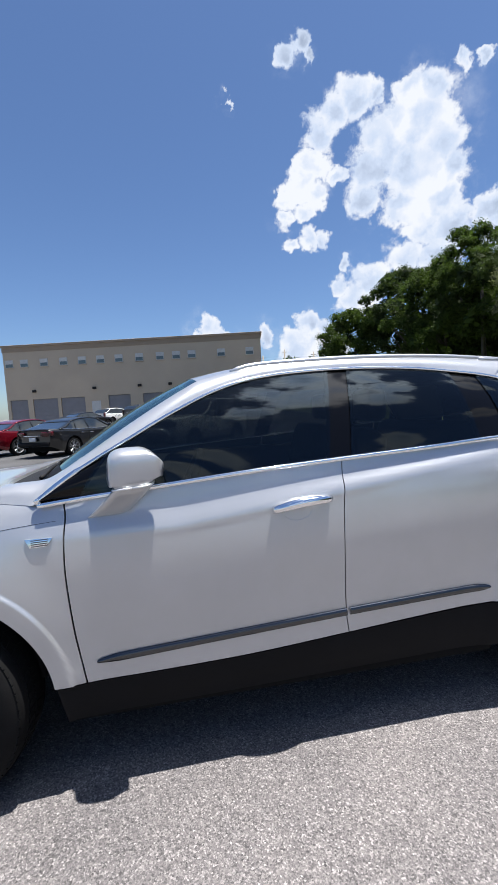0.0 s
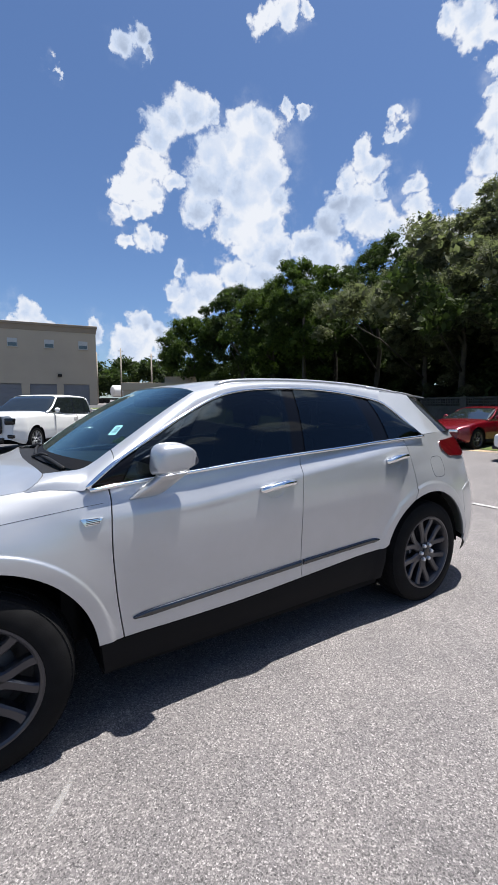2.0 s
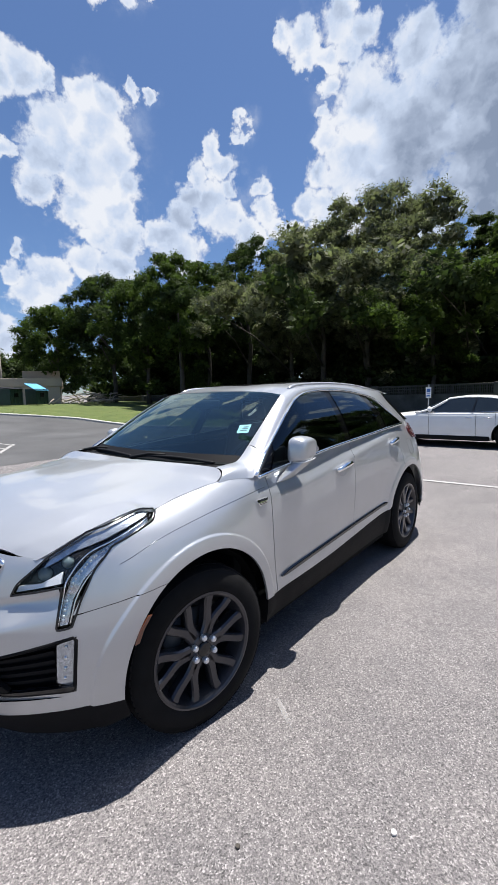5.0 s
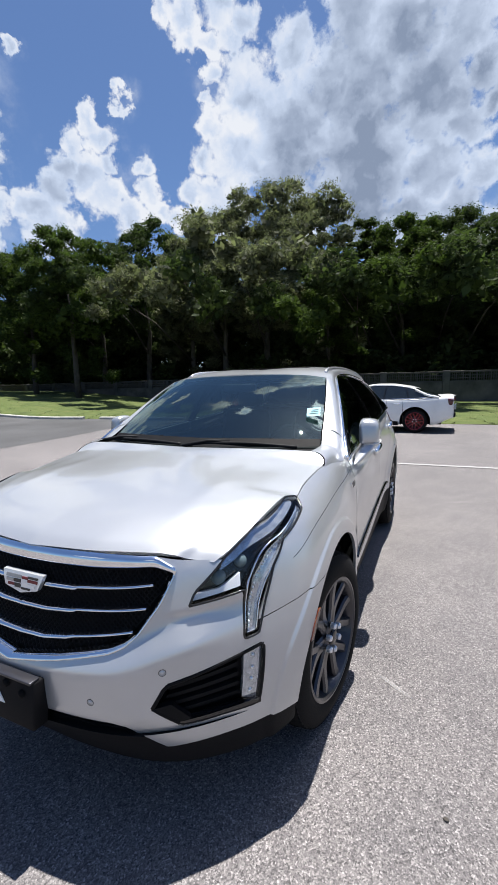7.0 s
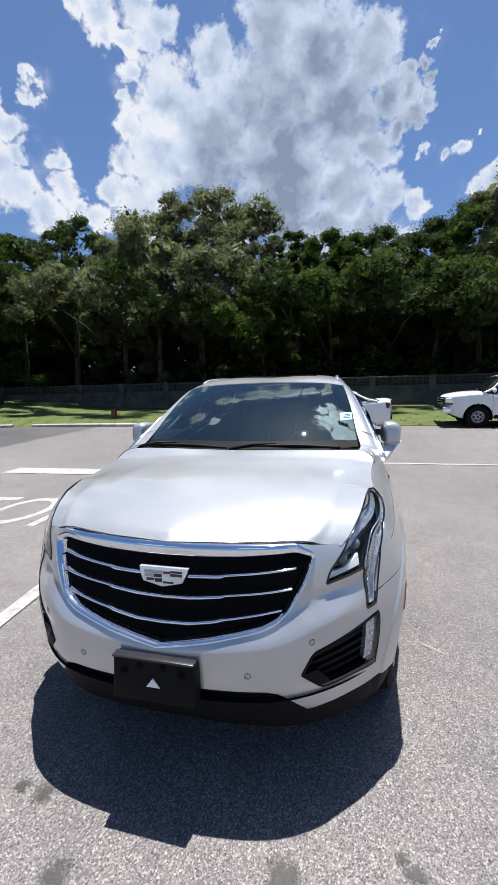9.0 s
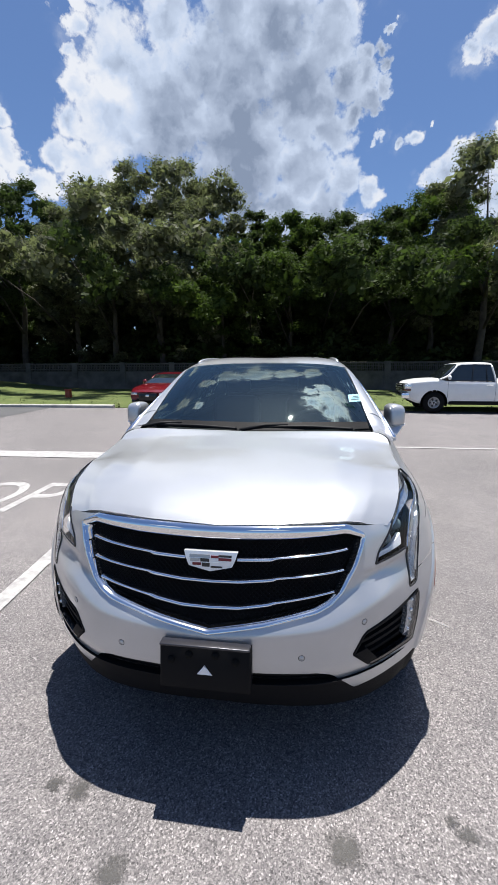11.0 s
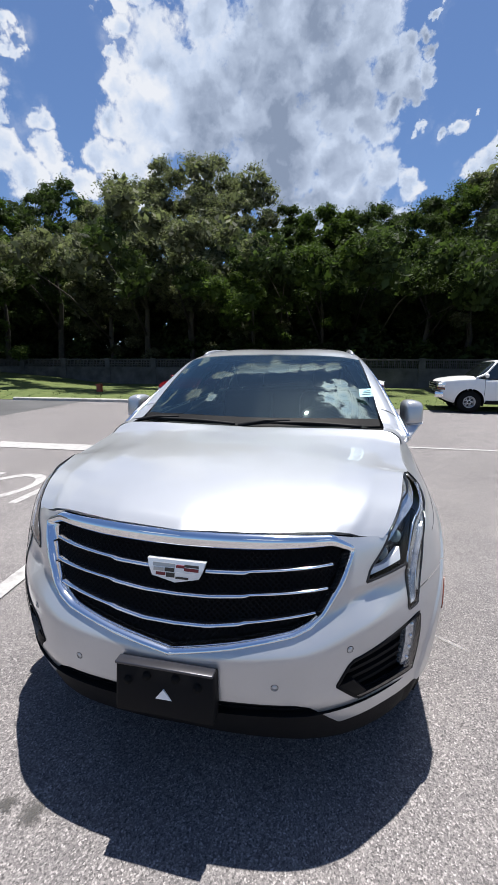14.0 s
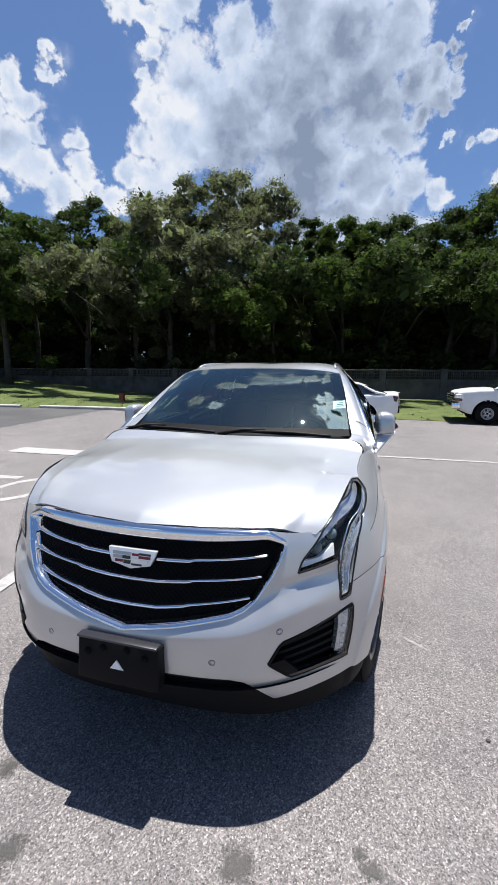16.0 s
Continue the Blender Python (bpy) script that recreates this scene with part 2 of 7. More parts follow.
def plain(name, colour, rough=0.5, metal=0.0, spread=0.12, scale=6.0, bump=0.0, fine=80.0, coat=0.0):
    """A surface with faint mottling at two scales."""
    m, nt, b = material(name)
    lo = tuple(max(0.0, c * (1 - spread)) for c in colour)
    hi = tuple(min(1.0, c * (1 + spread)) for c in colour)
    f = noise_fac(nt, scale)
    g = noise_fac(nt, fine, 3.0)
    c1 = ramped(nt, f, [(0.3, lo), (0.7, hi)])
    c2 = ramped(nt, g, [(0.3, (1 - spread * 0.6,) * 3), (0.7, (1.0, 1.0, 1.0))])
    nt.links.new(blend(nt, 1.0, c1, c2, "MULTIPLY"), b.inputs["Base Color"])
    b.inputs["Metallic"].default_value = metal
    rr = nt.nodes.new("ShaderNodeMapRange")
    nt.links.new(f, rr.inputs["Value"])
    rr.inputs["To Min"].default_value, rr.inputs["To Max"].default_value = rough * 0.85, min(1.0, rough * 1.15)
    nt.links.new(rr.outputs[0], b.inputs["Roughness"])
    if max(colour) < 0.03 and rough > 0.4:
        b.inputs["Specular IOR Level"].default_value = 0.10
    b.inputs["Coat Weight"].default_value = coat
    b.inputs["Coat Roughness"].default_value = 0.03
    if max(colour) < 0.003:
        b.inputs["Specular IOR Level"].default_value = 0.22
    if bump:
        bumped(nt, b, g, 0.6, bump)
    return m


def paint(name, colour, rough=0.34, metal=0.0, flake=0.08):
    """Car paint: a base with fine flake under a clear coat."""
    m, nt, b = material(name)
    f = noise_fac(nt, 900.0, 2.0)
    dust = noise_fac(nt, 5.0, 6.0, 0.6)
    lo = tuple(c * (1 - flake) for c in colour)
    c = ramped(nt, f, [(0.35, lo), (0.65, colour)])
    d = ramped(nt, dust, [(0.35, (0.95, 0.95, 0.94)), (0.7, (1, 1, 1))])
    nt.links.new(blend(nt, 1.0, c, d, "MULTIPLY"), b.inputs["Base Color"])
    b.inputs["Metallic"].default_value, b.inputs["Roughness"].default_value = metal, rough
    b.inputs["Coat Weight"].default_value, b.inputs["Coat Roughness"].default_value = 0.7, 0.03
    b.inputs["Coat IOR"].default_value = 1.5
    return m


def asphalt_material():
    m, nt, b = material("weathered asphalt")
    tc = nt.nodes.new("ShaderNodeTexCoord")
    v = nt.nodes.new("ShaderNodeTexVoronoi")
    v.inputs["Scale"].default_value = 175.0
    nt.links.new(tc.outputs["Object"], v.inputs["Vector"])
    v2 = nt.nodes.new("ShaderNodeTexVoronoi")
    v2.inputs["Scale"].default_value = 260.0
    nt.links.new(tc.outputs["Object"], v2.inputs["Vector"])
    grit = ramped(nt, v.outputs["Color"], [(0.06, (0.052, 0.050, 0.053)), (0.34, (0.112, 0.107, 0.111)), (0.70, (0.163, 0.156, 0.160)), (0.95, (0.305, 0.293, 0.298))])
    grit2 = ramped(nt, v2.outputs["Color"], [(0.2, (0.70, 0.70, 0.70)), (0.8, (1.25, 1.24, 1.22))])
    stone = blend(nt, 1.0, grit, grit2, "MULTIPLY")
    big = ramped(nt, noise_fac(nt, 0.35, 5.0, 0.6), [(0.3, (0.80, 0.79, 0.79)), (0.7, (1.12, 1.10, 1.09))])
    midn = ramped(nt, noise_fac(nt, 2.6, 5.0, 0.65), [(0.28, (0.84, 0.84, 0.85)), (0.6, (1.05, 1.04, 1.03))])
    tone = blend(nt, 1.0, blend(nt, 1.0, stone, big, "MULTIPLY"), midn, "MULTIPLY")
    nt.links.new(tone, b.inputs["Base Color"])
    b.inputs["Roughness"].default_value = 0.88
    b.inputs["Specular IOR Level"].default_value = 0.35
    bumped(nt, b, v.outputs["Distance"], 0.35, 0.0035)
    return m


def grass_ground_material():
    m, nt, b = material("mown lawn")
    f = noise_fac(nt, 1.3, 6.0, 0.65)
    g = noise_fac(nt, 45.0, 3.0)
    c = ramped(nt, f, [(0.25, (0.052, 0.072, 0.017)), (0.5, (0.080, 0.110, 0.023)), (0.78, (0.14, 0.145, 0.050))])
    d = ramped(nt, g, [(0.3, (0.55, 0.6, 0.5)), (0.7, (1.1, 1.1, 1.0))])
    nt.links.new(blend(nt, 1.0, c, d, "MULTIPLY"), b.inputs["Base Color"])
    b.inputs["Roughness"].default_value = 0.95
    bumped(nt, b, g, 1.0, 0.03)
    return m


def leaf_material(name, dark, light):
    m, nt, b = material(name)
    geo = nt.nodes.new("ShaderNodeNewGeometry")
    c = ramped(nt, geo.outputs["Random Per Island"], [(0.0, dark), (0.7, light), (1.0, tuple(min(1, v * 1.15) for v in light))])
    big = ramped(nt, noise_fac(nt, 0.7, 3.0), [(0.3, (0.6, 0.62, 0.6)), (0.7, (1.1, 1.1, 1.0))])
    nt.links.new(blend(nt, 1.0, c, big, "MULTIPLY"), b.inputs["Base Color"])
    b.inputs["Roughness"].default_value = 0.7
    b.inputs["Specular IOR Level"].default_value = 0.15
    tr = nt.nodes.new("ShaderNodeBsdfTranslucent")
    nt.links.new(blend(nt, 1.0, c, (1.0, 1.15, 0.62), "MULTIPLY"), tr.inputs["Color"])
    mx = nt.nodes.new("ShaderNodeMixShader")
    mx.inputs[0].default_value = 0.38
    nt.links.new(b.outputs[0], mx.inputs[1])
    nt.links.new(tr.outputs[0], mx.inputs[2])
    nt.links.new(mx.outputs[0], nt.nodes["Material Output"].inputs["Surface"])
    return m


def glass_material(name, tint=(0.9, 0.95, 0.95), clear=0.9, ior=2.0, sheen=(0.9, 0.9, 0.9)):
    """A thin pane: part clear, part mirror."""
    m, nt, b = material(name)
    t = nt.nodes.new("ShaderNodeBsdfTransparent")
    t.inputs["Color"].default_value = (*(c * clear for c in tint), 1)
    g = nt.nodes.new("ShaderNodeBsdfGlossy")
    g.inputs["Roughness"].default_value = 0.01
    g.inputs["Color"].default_value = (*sheen, 1)
    lw = nt.nodes.new("ShaderNodeLayerWeight")
    f5 = nt.nodes.new("ShaderNodeMath")
    f5.operation = "POWER"
    nt.links.new(lw.outputs["Facing"], f5.inputs[0])
    f5.inputs[1].default_value = 4.2
    fr = nt.nodes.new("ShaderNodeMath")
    fr.operation = "MULTIPLY_ADD"
    f0 = ((ior - 1) / (ior + 1)) ** 2
    fr.inputs[1].default_value, fr.inputs[2].default_value = 1 - f0, f0
    nt.links.new(f5.outputs[0], fr.inputs[0])
    mx = nt.nodes.new("ShaderNodeMixShader")
    nt.links.new(fr.outputs[0], mx.inputs[0])
    nt.links.new(t.outputs[0], mx.inputs[1])
    nt.links.new(g.outputs[0], mx.inputs[2])
    nt.links.new(mx.outputs[0], nt.nodes["Material Output"].inputs["Surface"])
    nt.nodes.remove(b)
    return m


ASPHALT = asphalt_material()
DARK_ASPHALT = plain("dark patched asphalt", (0.058, 0.058, 0.061), 0.85, spread=0.35, scale=0.5, bump=0.003, fine=90.0)


def spot_material(name, colour, rough, peak=0.8):
    """A stain that fades out raggedly into what it lies on."""
    m, nt, b = material(name)
    tc = nt.nodes.new("ShaderNodeTexCoord")
    mp = nt.nodes.new("ShaderNodeMapping")
    mp.inputs["Location"].default_value, mp.inputs["Scale"].default_value = (-1, -1, 0), (2, 2, 0)
    nt.links.new(tc.outputs["Generated"], mp.inputs["Vector"])
    g = nt.nodes.new("ShaderNodeTexGradient")
    g.gradient_type = "SPHERICAL"
    nt.links.new(mp.outputs[0], g.inputs["Vector"])
    mixed = nt.nodes.new("ShaderNodeMath")
    mixed.operation = "MULTIPLY_ADD"
    nt.links.new(noise_fac(nt, 38.0, 6.0, 0.7), mixed.inputs[0])
    mixed.inputs[1].default_value = 1.7
    nt.links.new(g.outputs["Fac"], mixed.inputs[2])
    soft = nt.nodes.new("ShaderNodeMapRange")
    soft.interpolation_type = "SMOOTHSTEP"
    nt.links.new(mixed.outputs[0], soft.inputs["Value"])
    soft.inputs["From Min"].default_value, soft.inputs["From Max"].default_value, soft.inputs["To Max"].default_value = 1.0, 1.75, peak
    b.inputs["Base Color"].default_value = (*colour, 1)
    b.inputs["Roughness"].default_value = rough
    tr = nt.nodes.new("ShaderNodeBsdfTransparent")
    mx = nt.nodes.new("ShaderNodeMixShader")
    nt.links.new(soft.outputs[0], mx.inputs[0])
    nt.links.new(tr.outputs[0], mx.inputs[1])
    nt.links.new(b.outputs[0], mx.inputs[2])
    nt.links.new(mx.outputs[0], nt.nodes["Material Output"].inputs["Surface"])
    return m


OIL = spot_material("oil-stained asphalt", (0.035, 0.033, 0.032), 0.6)
SCUFF = spot_material("chalky scuffed asphalt", (0.34, 0.33, 0.325), 0.9, 0.42)
SAND = spot_material("tan sandy dirt", (0.42, 0.31, 0.19), 0.95, 0.9)
BLADE = plain("grass blade green", (0.062, 0.088, 0.021), 0.8, spread=0.3, scale=2.0)
LAWN = grass_ground_material()
ROAD_PAINT = plain("worn white road paint", (0.305, 0.298, 0.296), 0.8, spread=0.30, scale=14.0, bump=0.001, fine=140.0)
KERB = plain("weathered concrete kerb", (0.42, 0.41, 0.38), 0.9, spread=0.25, scale=4.0, bump=0.004)
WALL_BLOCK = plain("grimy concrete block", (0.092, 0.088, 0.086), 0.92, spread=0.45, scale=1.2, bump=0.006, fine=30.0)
BARK = plain("grey bark", (0.06, 0.052, 0.045), 0.95, spread=0.4, scale=3.0, bump=0.03, fine=18.0)
STUCCO = plain("taupe stucco", (0.41, 0.352, 0.270), 0.9, spread=0.06, scale=0.25, bump=0.004, fine=40.0)
STUCCO_DARK = plain("brown parapet band", (0.27, 0.218, 0.16), 0.9, spread=0.08, scale=0.4)
BAY_DOOR = plain("grey steel bay door", (0.17, 0.175, 0.19), 0.55, spread=0.08, scale=1.0)
WINDOW_PANE = plain("office window pane", (0.10, 0.14, 0.15), 0.12, spread=0.2, scale=0.6)
WINDOW_FRAME = plain("pale window frame", (0.45, 0.47, 0.46), 0.6)
LEAF_DARK = leaf_material("dark oak leaves", (0.018, 0.028, 0.012), (0.055, 0.078, 0.030))
LEAF_MID = leaf_material("green leaves", (0.022, 0.037, 0.010), (0.066, 0.098, 0.026))
LEAF_GREY = leaf_material("grey-green leaves", (0.046, 0.052, 0.034), (0.165, 0.172, 0.120))
BLACK_PLASTIC = plain("black plastic", (0.018, 0.018, 0.019), 0.55, spread=0.2, bump=0.0006, fine=400.0)
RUBBER = plain("black tyre rubber", (0.009, 0.009, 0.0095), 0.75, spread=0.3, scale=12.0, bump=0.001, fine=200.0)
CHROME = plain("bright chrome", (0.86, 0.87, 0.89), 0.06, 1.0, spread=0.02)
STEEL = plain("brushed steel", (0.42, 0.42, 0.43), 0.35, 1.0, spread=0.1)
GUNMETAL = plain("dark grey satin alloy", (0.046, 0.045, 0.052), 0.32, 0.6, spread=0.1, coat=0.4)
DARK_VOID = plain("black inner lining", (0.008, 0.008, 0.008), 0.95)


# ---- mesh helpers ----
def part(name, bm, mat, parent=None, label="", smooth=True):
    """Links a bmesh as one mesh object, under a thing or a part."""
    me = bpy.data.meshes.new(name)
    if smooth:
        for f in bm.faces:
            f.smooth = True
    bm.to_mesh(me)
    bm.free()
    me.materials.append(mat)
    ob = new(name, me)
    if parent is not None:
        ob.parent = parent
    if label:
        ob["label"] = label
    return ob


def thing(name, label, category, group="", kind="", m=None):
    ob = new(name)
    ob.empty_display_size = 0.1
    if m is not None:
        ob.matrix_basis = m
    return tagged(ob, label, category, group, kind)


def box(bm, lo, hi, bevel=0.0, turn=None):
    """A box between two corners, its edges rounded."""
    made = bmesh.ops.create_cube(bm, size=1.0)["verts"]
    c = [(a + b) / 2 for a, b in zip(lo, hi)]
    s = [abs(b - a) for a, b in zip(lo, hi)]
    m = Matrix.Translation(c) @ (turn or Matrix.Identity(4)) @ Matrix.Diagonal((*s, 1))
    bmesh.ops.transform(bm, matrix=m, verts=made)
    if bevel:
        es = list({e for v in made for e in v.link_edges})
        bmesh.ops.bevel(bm, geom=es, offset=bevel, segments=2, profile=0.5, affect="EDGES")


def box_bm(lo, hi, bevel=0.0, turn=None):
    bm = bmesh.new()
    box(bm, lo, hi, bevel, turn)
    return bm


def tube(bm, pts, r, sides=8, close=False):
    """A round rod along points; r is one radius or one for each point."""
    pts = [Vector(p) for p in pts]
    rs = r if isinstance(r, (list, tuple)) else [r] * len(pts)
    rings = []
    side = None
    for k, p in enumerate(pts):
        a, b = pts[max(0, k - 1)], pts[min(len(pts) - 1, k + 1)]
        d = (b - a).normalized()
        if side is None:
            side = d.orthogonal().normalized()
        side = (side - d * side.dot(d)).normalized()
        up = d.cross(side)
        rings.append([bm.verts.new(p + (side * math.cos(q) + up * math.sin(q)) * rs[k]) for q in (2 * math.pi * j / sides for j in range(sides))])
    for one, two in zip(rings, rings[1:]):
        for j in range(sides):
            bm.faces.new((one[j], one[(j + 1) % sides], two[(j + 1) % sides], two[j]))
    bm.faces.new(rings[0][::-1])
    bm.faces.new(rings[-1])


def lathe(bm, profile, steps=32, axis="x", centre=(0, 0, 0)):
    """A ring swept round the axis; profile: (along the axis, radius)."""
    rings = []
    for a, r in profile:
        ring = []
        for j in range(steps):
            q = 2 * math.pi * j / steps
            p = {"x": (a, r * math.cos(q), r * math.sin(q)), "z": (r * math.cos(q), r * math.sin(q), a), "y": (r * math.cos(q), a, r * math.sin(q))}[axis]
            ring.append(bm.verts.new(Vector(p) + Vector(centre)))
        rings.append(ring)
    for one, two in zip(rings, rings[1:]):
        for j in range(steps):
            bm.faces.new((one[j], one[(j + 1) % steps], two[(j + 1) % steps], two[j]))
    return rings


def along(pts, n, smooth=True):
    """n + 1 points at even steps along a curve through pts."""
    p = np.array(pts, float)
    if smooth and len(p) > 2:
        ext = np.vstack([2 * p[0] - p[1], p, 2 * p[-1] - p[-2]])
        out = []
        for k in range(1, len(ext) - 2):
            a, b, c, d = ext[k - 1], ext[k], ext[k + 1], ext[k + 2]
            for t in np.linspace(0, 1, 12, endpoint=False):
                out.append(0.5 * (2 * b + (c - a) * t + (2 * a - 5 * b + 4 * c - d) * t * t + (3 * b - a - 3 * c + d) * t ** 3))
        out.append(p[-1])
        p = np.array(out)
    s = np.r_[0, np.cumsum(np.linalg.norm(np.diff(p, axis=0), axis=1))]
    q = np.linspace(0, s[-1], n + 1)
    return np.stack([np.interp(q, s, p[:, k]) for k in range(p.shape[1])], axis=1)


def sheet(grid, fold=0.012, flip=False, keep=None, bm=None):
    """A bmesh skin over a grid of points, its rim folded inwards. keep: which cells stay."""
    bm = bm or bmesh.new()
    g = np.asarray(grid, float)
    nv, nu = g.shape[:2]
    du, dv = np.gradient(g, axis=1), np.gradient(g, axis=0)
    nrm = np.cross(du, dv)
    nrm /= np.linalg.norm(nrm, axis=2)[:, :, None] + 1e-12
    if flip:
        nrm = -nrm
    vs = [[bm.verts.new(g[j, i]) for i in range(nu)] for j in range(nv)]
    for j in range(nv - 1):
        for i in range(nu - 1):
            if keep is not None and not keep[j][i]:
                continue
            f = (vs[j][i], vs[j][i + 1], vs[j + 1][i + 1], vs[j + 1][i])
            bm.faces.new(f[::-1] if flip else f)
    if fold:
        where = {vs[j][i]: Vector(g[j, i] - nrm[j, i] * fold) for j in range(nv) for i in range(nu)}
        rim = [e for e in bm.edges if e.is_boundary and e.verts[0] in where and e.verts[1] in where]
        low = {}
        for e in rim:
            for v in e.verts:
                if v not in low:
                    low[v] = bm.verts.new(where[v])
        for e in rim:
            a, b = e.link_loops[0].vert, e.link_loops[0].link_loop_next.vert
            bm.faces.new((b, a, low[a], low[b]))
            e.smooth = False
    loose = [v for v in bm.verts if not v.link_faces]
    for v in loose:
        bm.verts.remove(v)
    return bm


def mirrored(bm):
    """A copy of a bmesh on the other side of x = 0."""
    two = bm.copy()
    for v in two.verts:
        v.co.x = -v.co.x
    bmesh.ops.reverse_faces(two, faces=two.faces[:])
    return two


def both_sides(name, bm, mat, parent, label="", smooth=True):
    other = mirrored(bm)
    return part(name, bm, mat, parent, label, smooth), part(name, other, mat, parent, label, smooth)


# ---- ground and the setting ----
def rise(x, y):
    """The lot climbs a little towards the warehouse."""
    a = max(0.0, -x - 16.0)
    b = max(0.0, -x - 33.0)
    t = min(1.0, max(0.0, (y + 8.0) / 16.0))
    return (0.072 * a * min(1.0, a / 6.0) - 0.055 * b) * (0.3 + 0.7 * t * t * (3 - 2 * t))


def ground_grid(xs, ys, lift=0.0, wave=0.0):
    return np.array([[(x, y, rise(x, y) + lift + wave * noise.noise((x * 0.35, y * 0.35, 1.0))) for x in xs] for y in ys])


steps_x = [-2500, -900, -400, -200, -120, -80] + list(range(-64, -8)) + [-7, 0, 20, 60, 160, 500, 2500]
steps_y = [-2500, -700, -200, -60, -20, -12] + list(range(-9, 16)) + [20, 40, 100, 300, 900, 2500]
ground = part("ground", sheet(ground_grid(steps_x, steps_y), 0), ASPHALT)
tagged(ground, "pale weathered asphalt of a parking lot with coarse aggregate", "ground", kind="structure")

# The lawn before the wall: its edge bends away at the kerb.
edge = along([(-34, 6.5), (-31.5, 7.6), (-28, 9.6), (-24, 11.6), (-20, 13.0), (-15, 13.9), (-8, 14.15), (0, 14.1), (20, 14.0), (70, 13.9)], 90)
far = along([(-50, 34), (-30, 34), (0, 34), (70, 34)], 90, False)
rows = []
for k in np.linspace(0, 1, 26):
    row = edge * (1 - k) + far * k
    rows.append([(x, y, rise(x, y) + 0.015 + min(1.0, k * 22) * 0.075 + 0.05 * k * noise.noise((x * 0.4, y * 0.4, 3.0))) for x, y in row])
lawn = part("lawn", sheet(np.array(rows), 0.12), LAWN)
tagged(lawn, "mown lawn strip between the lot and the block wall", "lawn", kind="structure")

# Tufts along the lawn, more of them at its ragged edge.
rng = np.random.default_rng(4)
tv, tf = [], []
for k in range(9000):
    u = rng.random() ** 2.2
    j = rng.integers(0, 90)
    p = edge[j] * (1 - u) + far[j] * u + rng.normal(0, 0.35, 2) * (0.15 + u)
    if p[1] < 13.2 and p[0] > -12:
        continue
    z0 = rise(p[0], p[1]) + 0.02 + min(1.0, u * 22) * 0.07
    a, h, w = rng.random() * 6.28, rng.uniform(0.03, 0.075), rng.uniform(0.012, 0.025)
    c, s = math.cos(a), math.sin(a)
    b = len(tv)
    tv += [(p[0] - c * w, p[1] - s * w, z0), (p[0] + c * w, p[1] + s * w, z0), (p[0] + s * h * 0.5, p[1] - c * h * 0.5, z0 + h)]
    tf.append((b, b + 1, b + 2))
me = bpy.data.meshes.new("grass")
me.from_pydata(tv, [], tf)
me.materials.append(BLADE)
tagged(new("grass", me), "short green grass blades on the lawn", "grass", kind="stuff")


def kerb_run(pts, n):
    bm = bmesh.new()
    line = along(pts, n)
    prof = [(-0.02, -0.05), (-0.015, 0.10), (0.01, 0.135), (0.14, 0.14), (0.16, 0.12), (0.16, -0.05)]
    rings = []
    for k, (x, y) in enumerate(line):
        a, b = line[max(0, k - 1)], line[min(n, k + 1)]
        d = (b - a) / np.linalg.norm(b - a)
        nx, ny = -d[1], d[0]
        rings.append([bm.verts.new((x + nx * o, y + ny * o, rise(x, y) + h)) for o, h in prof])
    for one, two in zip(rings, rings[1:]):
        for j in range(len(prof) - 1):
            bm.faces.new((one[j], two[j], two[j + 1], one[j + 1]))
    bm.faces.new(rings[0])
    bm.faces.new(rings[-1][::-1])
    return bm


for name, pts in (("kerb", [(-34, 6.3), (-31.5, 7.4), (-28, 9.4), (-24, 11.4), (-20, 12.8), (-14.6, 13.65)]), ("kerb", [(-13.6, 13.75), (-10.5, 13.95), (-7.6, 13.98)])):
    tagged(part(name, kerb_run(pts, 24), KERB, smooth=False), "weathered concrete kerb along the lawn", "kerb", kind="structure")


# darker asphalt across the side lane, and stains
xs = list(range(-60, -10))
left = along([(-9.2, -9.0), (-9.0, 2.0), (-9.3, 7.1), (-9.7, 9.7), (-10.3, 13.9)], 46)
rows = []
for x0, y0 in left:
    row = [(x, y0 if y0 < 13 else y0 - 0.0, rise(x, y0) + 0.012) for x in xs] + [(x0, y0, rise(x0, y0) + 0.004)]
    rows.append(row)
lane = part("asphalt_patch", sheet(np.array(rows), 0), DARK_ASPHALT)
tagged(lane, "darker patched asphalt of the side lane", "road", kind="structure")


def blot(x, y, r, mat, seed, stretch=1.0, turn=0.0, label="dark oil stain on the asphalt"):
    bm = bmesh.new()
    c = bm.verts.new((x, y, 0.0045))
    ring = []
    for k in range(26):
        a = 2 * math.pi * k / 26
        rr = r * 1.35
        u, v = rr * math.cos(a) * stretch, rr * math.sin(a)
        ring.append(bm.verts.new((x + u * math.cos(turn) - v * math.sin(turn), y + u * math.sin(turn) + v * math.cos(turn), 0.0045)))
    for k in range(26):
        bm.faces.new((c, ring[k], ring[(k + 1) % 26]))
    tagged(part("stain", bm, mat, smooth=False), label, "stain", kind="structure")


for k, (x, y, r) in enumerate([(-0.585, -1.005, 0.04), (-0.48, -1.01, 0.05), (-0.24, -1.24, 0.06), (0.485, -1.08, 0.07), (0.865, -0.94, 0.03), (0.905, -0.98, 0.04)]):
    blot(x, y, r, OIL, 40 + k)
blot(1.16, 0.265, 0.009, SCUFF, 61, 19.0, -0.62, "pale chalky scuff on the asphalt")
blot(-5.0, 13.75, 0.42, SAND, 62, 3.4, 0.0, "tan sandy dirt washed onto the lot beside the lawn")


